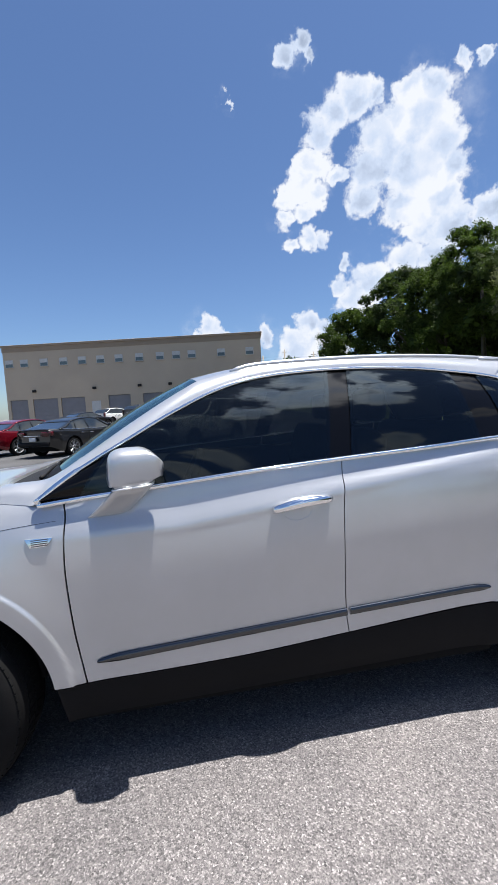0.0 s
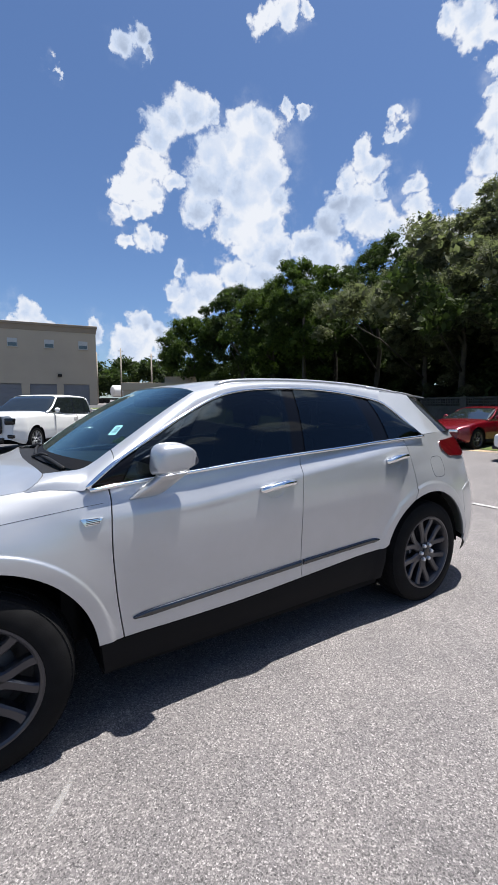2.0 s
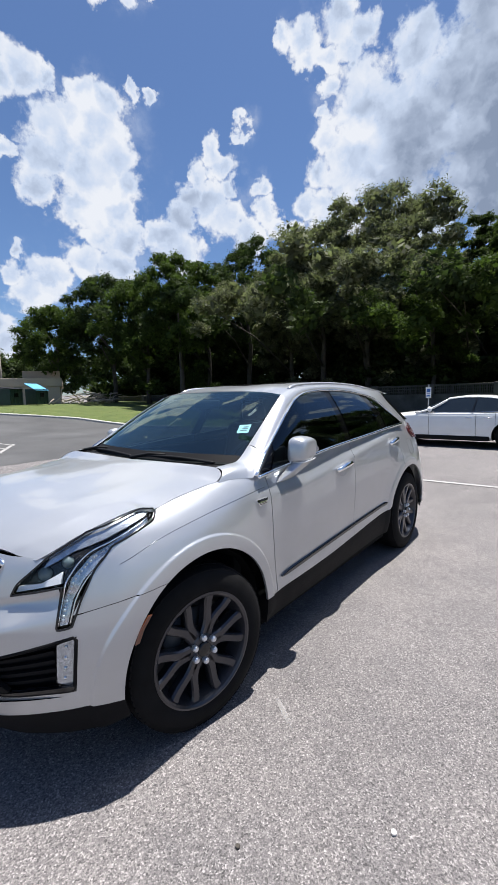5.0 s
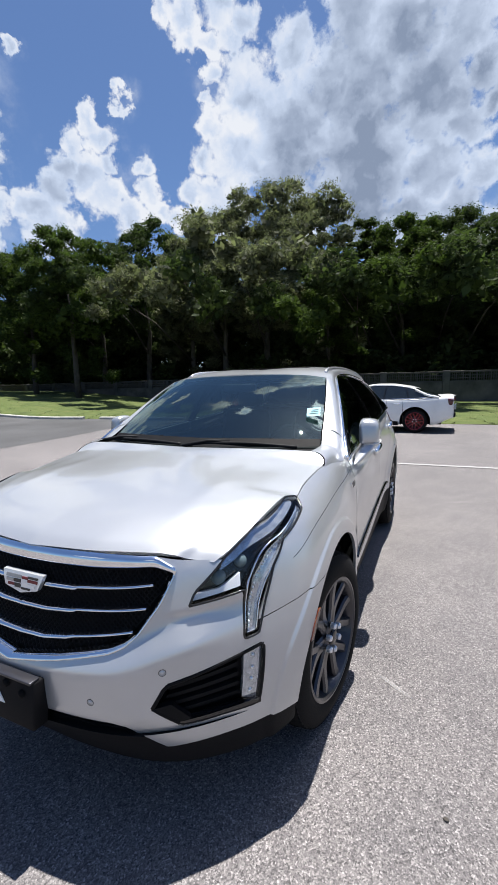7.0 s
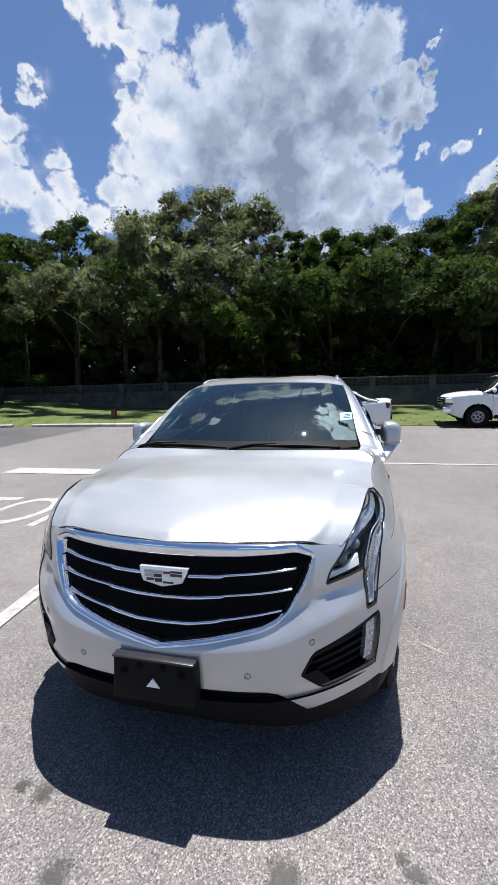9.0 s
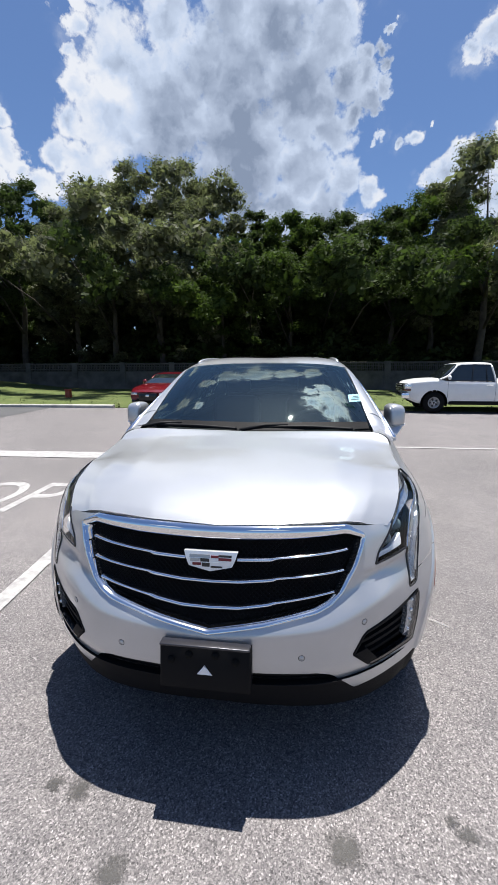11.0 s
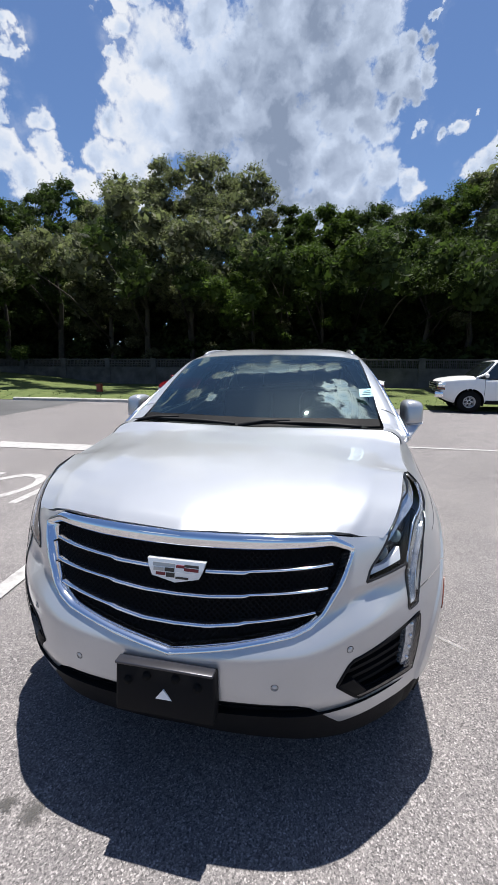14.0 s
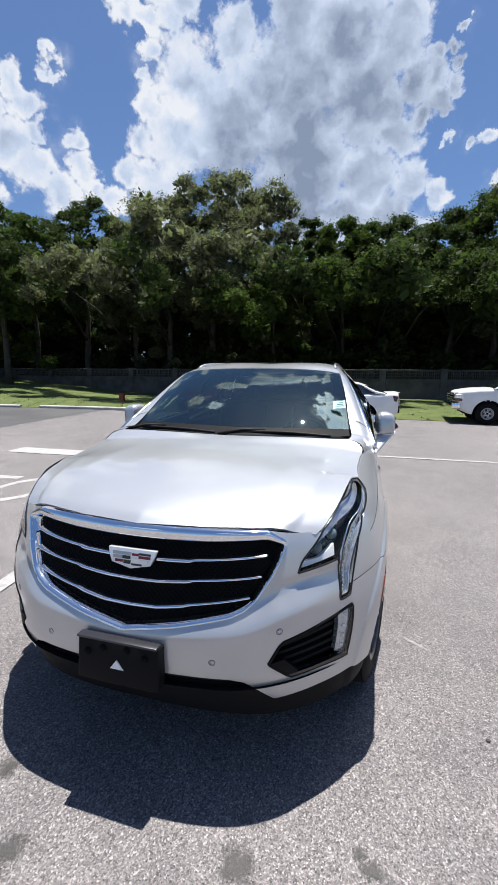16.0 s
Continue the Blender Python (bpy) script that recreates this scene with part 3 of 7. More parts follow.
# ---- painted lines ----
def stripe(a, b, width, label, lift=0.009):
    a, b = np.array(a, float), np.array(b, float)
    d = (b - a) / np.linalg.norm(b - a)
    n = np.array((-d[1], d[0])) * width / 2
    cnt = max(2, int(np.linalg.norm(b - a) / 0.12))
    rg = np.random.default_rng(int(abs(a[0] * 97 + a[1] * 31)) + 1)
    left, right = [], []
    for k in range(cnt + 1):
        p = a + (b - a) * k / cnt
        left.append((*(p + n * (1 + rg.normal(0, 0.025))), 0))
        right.append((*(p - n * (1 + rg.normal(0, 0.025))), 0))
    g = np.array([right, left])
    for row in g:
        for p in row:
            p[2] = rise(p[0], p[1]) + lift
    return tagged(part("painted_line", sheet(g, 0), ROAD_PAINT, smooth=False), label, "road marking", kind="structure")


stripe((-0.62, 6.27), (18, 6.45), 0.11, "thin white painted line across the asphalt")
stripe((-0.66, 6.27), (-2.2, 6.26), 0.11, "thin white painted line across the asphalt")
stripe((-6.1, 4.72), (-2.75, 4.86), 0.52, "broad white painted stop bar")
stripe((-1.60, -0.6), (-2.12, 3.4), 0.125, "white painted parking bay line")
for k in range(5):
    stripe((-20.5 + 0.5 * k, 1.0 + 1.05 * k), (-9.6 - 1.1 * k, 2.6 + 0.62 * k), 0.095, "white painted hatching on dark asphalt", 0.018)
stripe((-9.6, 2.5), (-14.6, 5.3), 0.12, "white painted edge of a hatched zone", 0.018)

stop_curve = bpy.data.curves.new("word", "FONT")
stop_curve.body, stop_curve.size, stop_curve.align_x = "STOP", 1.0, "RIGHT"
stop_ob = new("word", stop_curve)
dg = bpy.context.evaluated_depsgraph_get()
stop_me = bpy.data.meshes.new_from_object(stop_ob.evaluated_get(dg))
bpy.data.objects.remove(stop_ob)
stop_me.materials.clear()
stop_me.materials.append(ROAD_PAINT)
word = new("painted_word", stop_me)
word.matrix_basis = Matrix.LocRotScale((-2.62, 1.80, 0.004), Euler((0, 0, radians(4))), Vector((1.05, 1.75, 1)))
tagged(word, "white painted word STOP on the asphalt", "road marking", kind="structure")


# ---- block wall with pierced blocks on top ----
def block_wall():
    wall = new("wall_south")
    tagged(wall, "grimy concrete block wall with a pierced top course", "wall", kind="structure")
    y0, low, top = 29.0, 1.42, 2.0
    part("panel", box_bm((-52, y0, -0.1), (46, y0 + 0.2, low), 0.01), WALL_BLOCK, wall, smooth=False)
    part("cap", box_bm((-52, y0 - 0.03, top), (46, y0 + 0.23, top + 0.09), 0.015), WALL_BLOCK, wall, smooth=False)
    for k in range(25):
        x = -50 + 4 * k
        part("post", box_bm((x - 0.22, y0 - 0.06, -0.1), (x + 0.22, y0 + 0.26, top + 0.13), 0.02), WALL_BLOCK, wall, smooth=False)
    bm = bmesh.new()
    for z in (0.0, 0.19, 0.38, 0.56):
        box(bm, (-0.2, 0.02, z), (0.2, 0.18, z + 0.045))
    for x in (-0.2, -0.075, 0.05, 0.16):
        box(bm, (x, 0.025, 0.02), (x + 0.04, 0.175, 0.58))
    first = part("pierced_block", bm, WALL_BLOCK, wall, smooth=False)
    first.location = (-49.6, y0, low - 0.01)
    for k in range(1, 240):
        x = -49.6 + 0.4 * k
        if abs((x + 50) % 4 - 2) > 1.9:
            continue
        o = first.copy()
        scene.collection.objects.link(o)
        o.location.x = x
    return wall


# ---- warehouse ----
def warehouse():
    house = thing("warehouse", "long taupe stucco warehouse with bay doors and small upper windows", "building")
    a, b = Vector((-55.6, 13.2, 0)), Vector((-61.43, -22.59, 0))
    d = (b - a).normalized()
    n = Vector((d.y, -d.x, 0))
    if n.x < 0:
        n = -n
    house.matrix_basis = Matrix(((d.x, -n.x, 0, a.x), (d.y, -n.y, 0, a.y), (0, 0, 1, 1.35), (0, 0, 0, 1)))
    L = (b - a).length
    doors = [(0.97, 4.12), (4.92, 8.06), (8.99, 12.33), (13.82, 17.06), (18.82, 21.96), (25.28, 28.67), (29.14, 32.63), (33.36, 35.83)]
    H = 10.65
    xs = [0.0] + [v for pair in doors for v in pair] + [L]
    bm = bmesh.new()
    for k in range(0, len(xs), 2):
        box(bm, (xs[k], 0, -1.3), (xs[k + 1], 0.35, 3.0))
    box(bm, (0, 0, 3.0), (L, 0.35, H - 0.95))
    box(bm, (0, 0.35, -1.3), (0.35, 24, H - 0.95))
    box(bm, (L - 0.35, 0.35, -1.3), (L, 24, H - 0.95))
    box(bm, (0, 23.65, -1.3), (L, 24, H - 0.95))
    part("wall", bm, STUCCO, house, smooth=False)
    bm = bmesh.new()
    box(bm, (-0.06, -0.06, H - 0.95), (L + 0.06, 24.06, H - 0.3))
    box(bm, (-0.22, -0.22, H - 0.3), (L + 0.22, 24.2, H), 0.03)
    part("parapet", bm, STUCCO_DARK, house, "brown cornice band along the roofline", smooth=False)
    for x0, x1 in doors:
        door = part("bay_door", box_bm((x0, 0.2, -1.3), (x1, 0.28, 3.0)), BAY_DOOR, house, smooth=False)
        for k in range(6):
            part("slat", box_bm((x0 + 0.02, 0.17, -0.5 + 0.58 * k), (x1 - 0.02, 0.2, 0.04 + 0.58 * k), 0.01), BAY_DOOR, door, smooth=False)
    part("side_door", box_bm((23.09, -0.03, -0.4), (24.35, 0.05, 2.3), 0.02), WINDOW_FRAME, house, "pale steel side door", smooth=False)
    for s in (1.6, 5.62, 9.77, 11.96, 14.25, 17.17, 20.05, 22.64, 25.22, 27.84, 30.58, 33.36, 35.45):
        w = part("window", box_bm((s - 0.56, -0.05, 7.55), (s + 0.56, 0.04, 8.6), 0.01), WINDOW_FRAME, house, smooth=False)
        part("pane", box_bm((s - 0.49, -0.07, 8.1), (s + 0.49, -0.045, 8.53)), WINDOW_FRAME, w, "pale blind behind glass", smooth=False)
        part("pane", box_bm((s - 0.49, -0.07, 7.62), (s + 0.49, -0.045, 8.06)), WINDOW_PANE, w, smooth=False)
        part("sill", box_bm((s - 0.62, -0.12, 7.46), (s + 0.62, 0.02, 7.55), 0.01), STUCCO, w, smooth=False)
    for s in (4.52, 13.07, 17.39, 23.78, 32.27):
        part("wall_lamp", box_bm((s - 0.25, -0.3, 3.95), (s + 0.25, 0.02, 4.3), 0.05), BLACK_PLASTIC, house, smooth=False)
    part("roof", box_bm((0.3, 0.3, H - 1.2), (L - 0.3, 23.7, H - 1.0)), STUCCO_DARK, house, smooth=False)
    part("vent", box_bm((5.5, 2.0, H - 1.0), (6.6, 3.0, H + 0.25), 0.04), STEEL, house, smooth=False)
    return house


def low_building():
    house = thing("low_building", "low grey concrete building with a pale parapet", "building", m=pose(-44.5, 13.5, 1.35, 0, 0, 62))
    part("wall", box_bm((0, 0, -0.6), (8.0, 9, 1.9)), STUCCO, house, smooth=False)
    part("parapet", box_bm((-0.15, -0.15, 1.9), (8.2, 9.1, 2.75), 0.03), STUCCO, house, smooth=False)
    part("upper_block", box_bm((4.4, 2.0, 2.75), (8.0, 8, 3.6), 0.03), STUCCO, house, smooth=False)
    part("bay_door", box_bm((1.2, -0.05, -0.5), (4.4, 0.05, 1.8)), BAY_DOOR, house, smooth=False)
    return house


# ---- trees ----
def crown_mesh(name, lobes, per_lobe, leaf, rg, mat):
    """Many small leaves gathered in uneven lobes."""
    centres, radii = np.array([l[:3] for l in lobes]), np.array([l[3] for l in lobes])
    # each lobe is a bunch of smaller tufts, with gaps between them
    k = 14
    turn = rg.normal(size=(len(lobes) * k, 3))
    turn /= np.linalg.norm(turn, axis=1)[:, None]
    turn[:, 2] = np.abs(turn[:, 2]) * 1.2 - 0.35
    tr = np.repeat(radii, k) * rg.uniform(0.28, 0.52, len(lobes) * k)
    tc = np.repeat(centres, k, axis=0) + turn * (np.repeat(radii, k) * rg.uniform(0.30, 0.95, len(lobes) * k))[:, None] * np.array((1, 1, 0.8))
    n = len(lobes) * per_lobe
    pick = np.repeat(np.arange(len(lobes)), per_lobe) * k + rg.integers(0, k, n)
    d = rg.normal(size=(n, 3))
    d /= np.linalg.norm(d, axis=1)[:, None]
    p = tc[pick] + d * (tr[pick] * rg.random(n) ** 0.45 * rg.uniform(0.75, 1.35, n))[:, None] * np.array((1, 1, 0.7))
    a = rg.normal(size=(n, 3)) * np.array((1, 1, 0.55))
    a /= np.linalg.norm(a, axis=1)[:, None]
    b = np.cross(a, rg.normal(size=(n, 3)) * np.array((0.6, 0.6, 1.0)))
    b /= np.linalg.norm(b, axis=1)[:, None]
    s = leaf * rg.uniform(0.55, 1.25, n)[:, None]
    v = np.concatenate([p - a * s + b * s * 0.42, p - a * s - b * s * 0.42, p + a * s], axis=1).reshape(-1, 3)
    f = np.arange(n * 3).reshape(-1, 3)
    # larger shaded leaves within
    m = len(lobes) * 90
    c2, r2 = np.repeat(centres, 90, axis=0), np.repeat(radii, 90)
    d2 = rg.normal(size=(m, 3))
    d2 /= np.linalg.norm(d2, axis=1)[:, None]
    p2 = c2 + d2 * (r2 * 0.72 * rg.random(m) ** 0.4)[:, None] * np.array((1, 1, 0.78))
    a2 = rg.normal(size=(m, 3))
    a2 /= np.linalg.norm(a2, axis=1)[:, None]
    b2 = np.cross(a2, rg.normal(size=(m, 3)))
    b2 /= np.linalg.norm(b2, axis=1)[:, None]
    s2 = (r2 * rg.uniform(0.14, 0.24, m))[:, None]
    v2 = np.concatenate([p2 - a2 * s2, p2 + b2 * s2 * 0.6, p2 + a2 * s2, p2 - b2 * s2 * 0.6], axis=1).reshape(-1, 3)
    faces = f.tolist() + (np.arange(m * 4).reshape(-1, 4) + n * 3).tolist()
    v = np.vstack([v, v2])
    me = bpy.data.meshes.new(name)
    me.from_pydata(v.tolist(), [], faces)
    me.materials.append(mat)
    return me


def tree(x, y, height, spread, mat, seed, label, base=0.26, leaf=0.085, per=1000, lean=0.0):
    rg = np.random.default_rng(seed)
    t = thing("tree", label, "tree", "trees behind the wall")
    t.location = (x, y, rise(x, y))
    bm = bmesh.new()
    trunk_h = height * 0.62
    wob = [(lean * k / 5 * height * 0.1 + rg.normal(0, 0.12) * (k > 0), rg.normal(0, 0.12) * (k > 0), trunk_h * k / 5) for k in range(6)]
    r0 = 0.016 * height
    tube(bm, wob, [r0 * (1.25 - 0.18 * k) for k in range(6)], 9)
    lobes = []
    count = 30 + int(2.4 * spread)
    for k in range(count):
        # lobes over a domed crown, most of them near its skin
        q = k * 2.4 + rg.normal(0, 0.3)
        u = (k + 0.5) / count
        lr = spread * rg.uniform(0.17, 0.33)
        up = -0.85 + 1.85 * u
        round_ = math.sqrt(max(0.0, 1 - min(1.0, abs(up)) ** 2.4))
        deep = rg.uniform(0.35, 1.0) ** 0.5
        rr = max(0.0, (spread - 0.6 * lr)) * (0.25 + 0.75 * round_) * deep
        half = 0.5 * height * (1 - base)
        z = height - half + up * (half - 0.7 * lr) * (0.80 + 0.20 * deep)
        lobes.append((wob[-1][0] * u + rr * math.cos(q), rr * math.sin(q), z, lr))
        if k % 5 == 0 and u > 0.35:
            s0 = Vector(wob[min(5, 2 + int(3 * u))])
            e0 = Vector(lobes[-1][:3])
            tube(bm, [s0, s0.lerp(e0, 0.5) + Vector((0, 0, 0.25)), e0], [r0 * 0.34, r0 * 0.2, r0 * 0.06], 6)
    lobes.append((wob[-1][0], 0, height - spread * 0.22, spread * 0.27))
    for k in range(6 if y > 29.5 else 2):
        # low boughs that lean out over the wall
        lobes.append((rg.uniform(-0.8, 0.8) * spread, -max(1.5, (y - rg.uniform(20.0, 28.0))), rg.uniform(0.44, 0.60) * height, rg.uniform(1.0, 1.7)))
        if k == 0:
            s0, e0 = Vector(wob[2]), Vector(lobes[-1][:3])
            tube(bm, [s0, s0.lerp(e0, 0.5) + Vector((0, 0, 0.6)), e0], [r0 * 0.4, r0 * 0.22, r0 * 0.06], 6)
    for k in range(7):
        lobes.append((rg.uniform(-0.9, 0.9) * spread, rg.uniform(-0.3, 1.0) * spread * 0.6, rg.uniform(0.12, 0.4) * height, spread * rg.uniform(0.16, 0.30)))
    part("trunk", bm, BARK, t)
    crown = new("crown", crown_mesh("crown", lobes, per, leaf, rg, mat))
    crown.parent = t
    return t


def far_woods():
    """The dark growth behind the first trees."""
    rg = np.random.default_rng(77)
    lobes = []
    for k in range(560):
        x = rg.uniform(-52, 44)
        lobes.append((x, rg.uniform(36, 46) - 0.16 * max(0, -x - 14), rg.uniform(0.4, 12.6 if -7 < x < 13 else 10.5), rg.uniform(1.6, 2.8)))
    for k in range(90):
        x = rg.uniform(-48, 40)
        lobes.append((x, rg.uniform(30.6, 33), rg.uniform(0.6, 3.4), rg.uniform(0.8, 1.3)))
    for k in range(280):
        x = rg.uniform(-48, 40)
        lobes.append((x, rg.uniform(33.5, 37), rg.uniform(1.0, 8.5), rg.uniform(1.1, 1.9)))
    ob = new("woods", crown_mesh("woods", lobes, 270, 0.38, rg, LEAF_DARK))
    tagged(ob, "dense dark undergrowth and woods behind the wall", "woods", kind="stuff")
    lobes = []
    for k in range(110):
        lobes.append((rg.uniform(-118, -96), rg.uniform(0, 62), rg.uniform(4, 12.5), rg.uniform(2.2, 3.8)))
    ob = new("woods", crown_mesh("woods", lobes, 260, 0.45, rg, LEAF_DARK))
    tagged(ob, "far row of green trees behind the lot", "woods", kind="stuff")


OAK = "tall grey-green oak with a broad airy crown behind the wall"
GREEN = "bright green leafy tree with a dense crown"
DARKT = "dark green tree with a dense shaded crown"
TREES = [(-43.0, 21.5, 10.8, 4.6, 1), (-37.5, 25.0, 13.8, 5.0, 2), (-31.0, 24.5, 12.4, 4.6, 1), (-25.5, 24.0, 13.6, 3.9, 1),
         (-23.5, 31.0, 16.0, 4.6, 2), (-19.0, 31.5, 14.6, 4.0, 0), (-15.5, 31.2, 16.0, 4.8, 0), (-11.6, 31.6, 17.6, 5.6, 0),
         (-8.2, 32.4, 16.6, 4.9, 0), (-6.2, 30.2, 10.9, 2.9, 1), (-4.6, 34.5, 14.6, 2.4, 2), (-1.2, 33.8, 14.0, 3.3, 1),
         (3.2, 34.2, 14.0, 3.3, 2), (6.6, 32.6, 13.8, 3.7, 2), (9.4, 31.6, 14.5, 3.9, 1), (12.4, 29.9, 17.0, 4.6, 0)]
TREES_AWAY = [(17.5, 31.5, 16.0, 4.6, 2), (23.0, 32.0, 15.0, 4.4, 1), (29.0, 33.0, 16.0, 4.8, 2), (36.0, 33.0, 15.0, 4.6, 2),
              (-29.0, 31.0, 14.0, 4.4, 2), (-34.0, 33.0, 14.0, 4.6, 2), (-0.8, 38.5, 13.4, 4.0, 2), (5.0, 39.0, 13.0, 4.2, 2), (-12.0, 38.0, 14.5, 4.6, 2), (-3.4, 36.8, 14.4, 2.9, 2), (1.4, 36.4, 14.2, 3.2, 2), (7.8, 36.2, 14.6, 3.6, 2)]


# ---- the shell of the crossover: plan curve and side depth ----
PLAN = along([(0, -0.922), (0.15, -0.918), (0.33, -0.897), (0.46, -0.863), (0.565, -0.807), (0.66, -0.733), (0.75, -0.642), (0.81, -0.562),
              (0.86, -0.478), (0.893, -0.40), (0.917, -0.28), (0.928, -0.1), (0.929, 0.2), (0.926, 0.6), (0.923, 1.2), (0.923, 2.0), (0.928, 2.6),
              (0.930, 2.9), (0.918, 3.2), (0.885, 3.45), (0.82, 3.62), (0.68, 3.76), (0.45, 3.83), (0.2, 3.86), (0, 3.865)], 900)
PLAN_S = np.r_[0, np.cumsum(np.linalg.norm(np.diff(PLAN, axis=0), axis=1))]
PLAN_T = np.gradient(PLAN, axis=0)
PLAN_T /= np.linalg.norm(PLAN_T, axis=1)[:, None]
PLAN_N = np.stack([PLAN_T[:, 1], -PLAN_T[:, 0]], axis=1)
SIDE = slice(int(np.argmax(PLAN[:, 1] > -0.56)), int(np.argmax(PLAN[:, 1] > 3.5)))


def at_y(y):
    """The way along the plan curve at a place on the flank."""
    return float(np.interp(y, PLAN[SIDE][:, 1], PLAN_S[SIDE]))


def at_x(x):
    """The way along the plan curve at a place on the nose."""
    n = int(np.argmax(PLAN[:, 0] > 0.86))
    return float(np.interp(x, PLAN[:n, 0], PLAN_S[:n]))


HEIGHTS = [0.2, 0.28, 0.36, 0.43, 0.50, 0.56, 0.62, 0.70, 0.80, 0.88, 0.94, 1.0, 1.05, 1.10, 1.15, 1.2, 1.3]
DEPTHS = [(0.0, (0.15, 0.105, 0.060, 0.028, 0.008, 0.0, 0.002, 0.036, 0.062, 0.094, 0.118, 0.135, 0.19, 0.28, 0.36, 0.4, 0.5)),
          (at_x(0.48), (0.13, 0.09, 0.050, 0.027, 0.008, 0.0, 0.004, 0.028, 0.066, 0.096, 0.118, 0.14, 0.19, 0.28, 0.36, 0.4, 0.5)),
          (at_x(0.62), (0.09, 0.06, 0.040, 0.026, 0.010, 0.002, 0.004, 0.020, 0.050, 0.066, 0.078, 0.11, 0.16, 0.25, 0.33, 0.4, 0.5)),
          (at_x(0.76), (0.07, 0.045, 0.03, 0.020, 0.010, 0.004, 0.003, 0.010, 0.030, 0.055, 0.075, 0.11, 0.16, 0.24, 0.31, 0.38, 0.48)),
          (at_y(-0.45), (0.08, 0.05, 0.03, 0.018, 0.010, 0.004, 0.0, 0.004, 0.014, 0.030, 0.050, 0.085, 0.13, 0.20, 0.27, 0.33, 0.43)),
          (at_y(-0.19), (0.07, 0.045, 0.028, 0.016, 0.010, 0.005, 0.0, 0.0, 0.004, 0.012, 0.025, 0.055, 0.105, 0.18, 0.25, 0.31, 0.4)),
          (at_y(0.02), (0.06, 0.045, 0.028, 0.016, 0.010, 0.005, 0.0, 0.0, 0.002, 0.008, 0.018, 0.040, 0.075, 0.135, 0.21, 0.28, 0.38)),
          (at_y(0.32), (0.06, 0.045, 0.028, 0.016, 0.012, 0.008, 0.004, 0.002, 0.002, 0.005, 0.010, 0.020, 0.034, 0.060, 0.112, 0.19, 0.3)),
          (at_y(0.6), (0.06, 0.045, 0.024, 0.014, 0.016, 0.014, 0.011, 0.006, 0.002, 0.001, 0.004, 0.013, 0.029, 0.049, 0.071, 0.10, 0.16)),
          (at_y(1.6), (0.06, 0.05, 0.026, 0.016, 0.018, 0.018, 0.016, 0.011, 0.004, 0.001, 0.003, 0.007, 0.012, 0.022, 0.045, 0.074, 0.12)),
          (at_y(2.4), (0.06, 0.05, 0.03, 0.02, 0.02, 0.020, 0.018, 0.013, 0.006, 0.001, 0.001, 0.004, 0.009, 0.016, 0.032, 0.060, 0.12)),
          (at_y(2.9), (0.06, 0.045, 0.02, 0.010, 0.006, 0.004, 0.002, 0.0, 0.0, 0.002, 0.006, 0.018, 0.034, 0.050, 0.066, 0.082, 0.12)),
          (at_y(3.3), (0.06, 0.03, 0.01, 0.004, 0.0, 0.0, 0.0, 0.004, 0.01, 0.018, 0.026, 0.042, 0.060, 0.086, 0.115, 0.145, 0.20)),
          (PLAN_S[-1] - 0.5, (0.1, 0.06, 0.03, 0.01, 0.0, 0.0, 0.0, 0.01, 0.03, 0.07, 0.10, 0.11, 0.12, 0.14, 0.16, 0.19, 0.25)),
          (PLAN_S[-1], (0.1, 0.06, 0.03, 0.01, 0.0, 0.0, 0.0, 0.01, 0.03, 0.07, 0.10, 0.11, 0.12, 0.14, 0.16, 0.19, 0.25))]
GRID_S = np.linspace(0, PLAN_S[-1], 1100)
GRID_Z = np.linspace(0.15, 1.35, 241)
by_z = np.array([np.interp(GRID_Z, HEIGHTS, d) for _, d in DEPTHS])
DEPTH = np.array([np.interp(GRID_S, [s for s, _ in DEPTHS], by_z[:, k]) for k in range(len(GRID_Z))]).T


def softened(a, width, axis):
    k = np.exp(-0.5 * (np.arange(-3 * width, 3 * width + 1) / width) ** 2)
    k /= k.sum()
    pad = [(0, 0), (0, 0)]
    pad[axis] = (3 * width, 3 * width)
    return np.apply_along_axis(lambda r: np.convolve(r, k, "valid"), axis, np.pad(a, pad, "edge"))


DEPTH = softened(softened(DEPTH, 3, 1), 16, 0)


def step_up(a, b, x):
    t = np.clip((x - a) / (b - a), 0, 1)
    return t * t * (3 - 2 * t)


# the fold below the grille, sweeping up to the lamps, and the crease under each lamp
S_, Z_ = GRID_S[:, None], GRID_Z[None, :]
fold_z = np.interp(GRID_S, [0.0, 0.29, 0.43, 0.576, 0.686, 0.80], [0.612, 0.634, 0.650, 0.695, 0.722, 0.756])[:, None]
above = Z_ - fold_z
rising = 0.5 * (above + np.sqrt(above ** 2 + 0.008 ** 2))
folded = 0.004 + 0.62 * np.minimum(rising, 0.07) + 0.22 * np.maximum(0.0, rising - 0.07) + 0.10 * np.maximum(0.0, -above - 0.02) ** 1.5
hold = (1 - step_up(0.62, 0.84, S_)) * step_up(0.44, 0.53, Z_) * (1 - step_up(0.86, 0.96, Z_))
DEPTH = DEPTH * (1 - hold) + folded * hold
lamp_z = np.interp(GRID_S, [0.60, 0.616, 0.764, 0.90], [0.808, 0.812, 0.823, 0.846])[:, None]
lamp_a = np.interp(GRID_S, [0.60, 0.68, 0.86, 0.90, 0.93], [0.0, 0.012, 0.012, 0.006, 0.0])[:, None]
DEPTH = DEPTH + lamp_a * step_up(lamp_z, lamp_z - 0.012, Z_) * step_up(lamp_z - 0.11, lamp_z - 0.03, Z_)
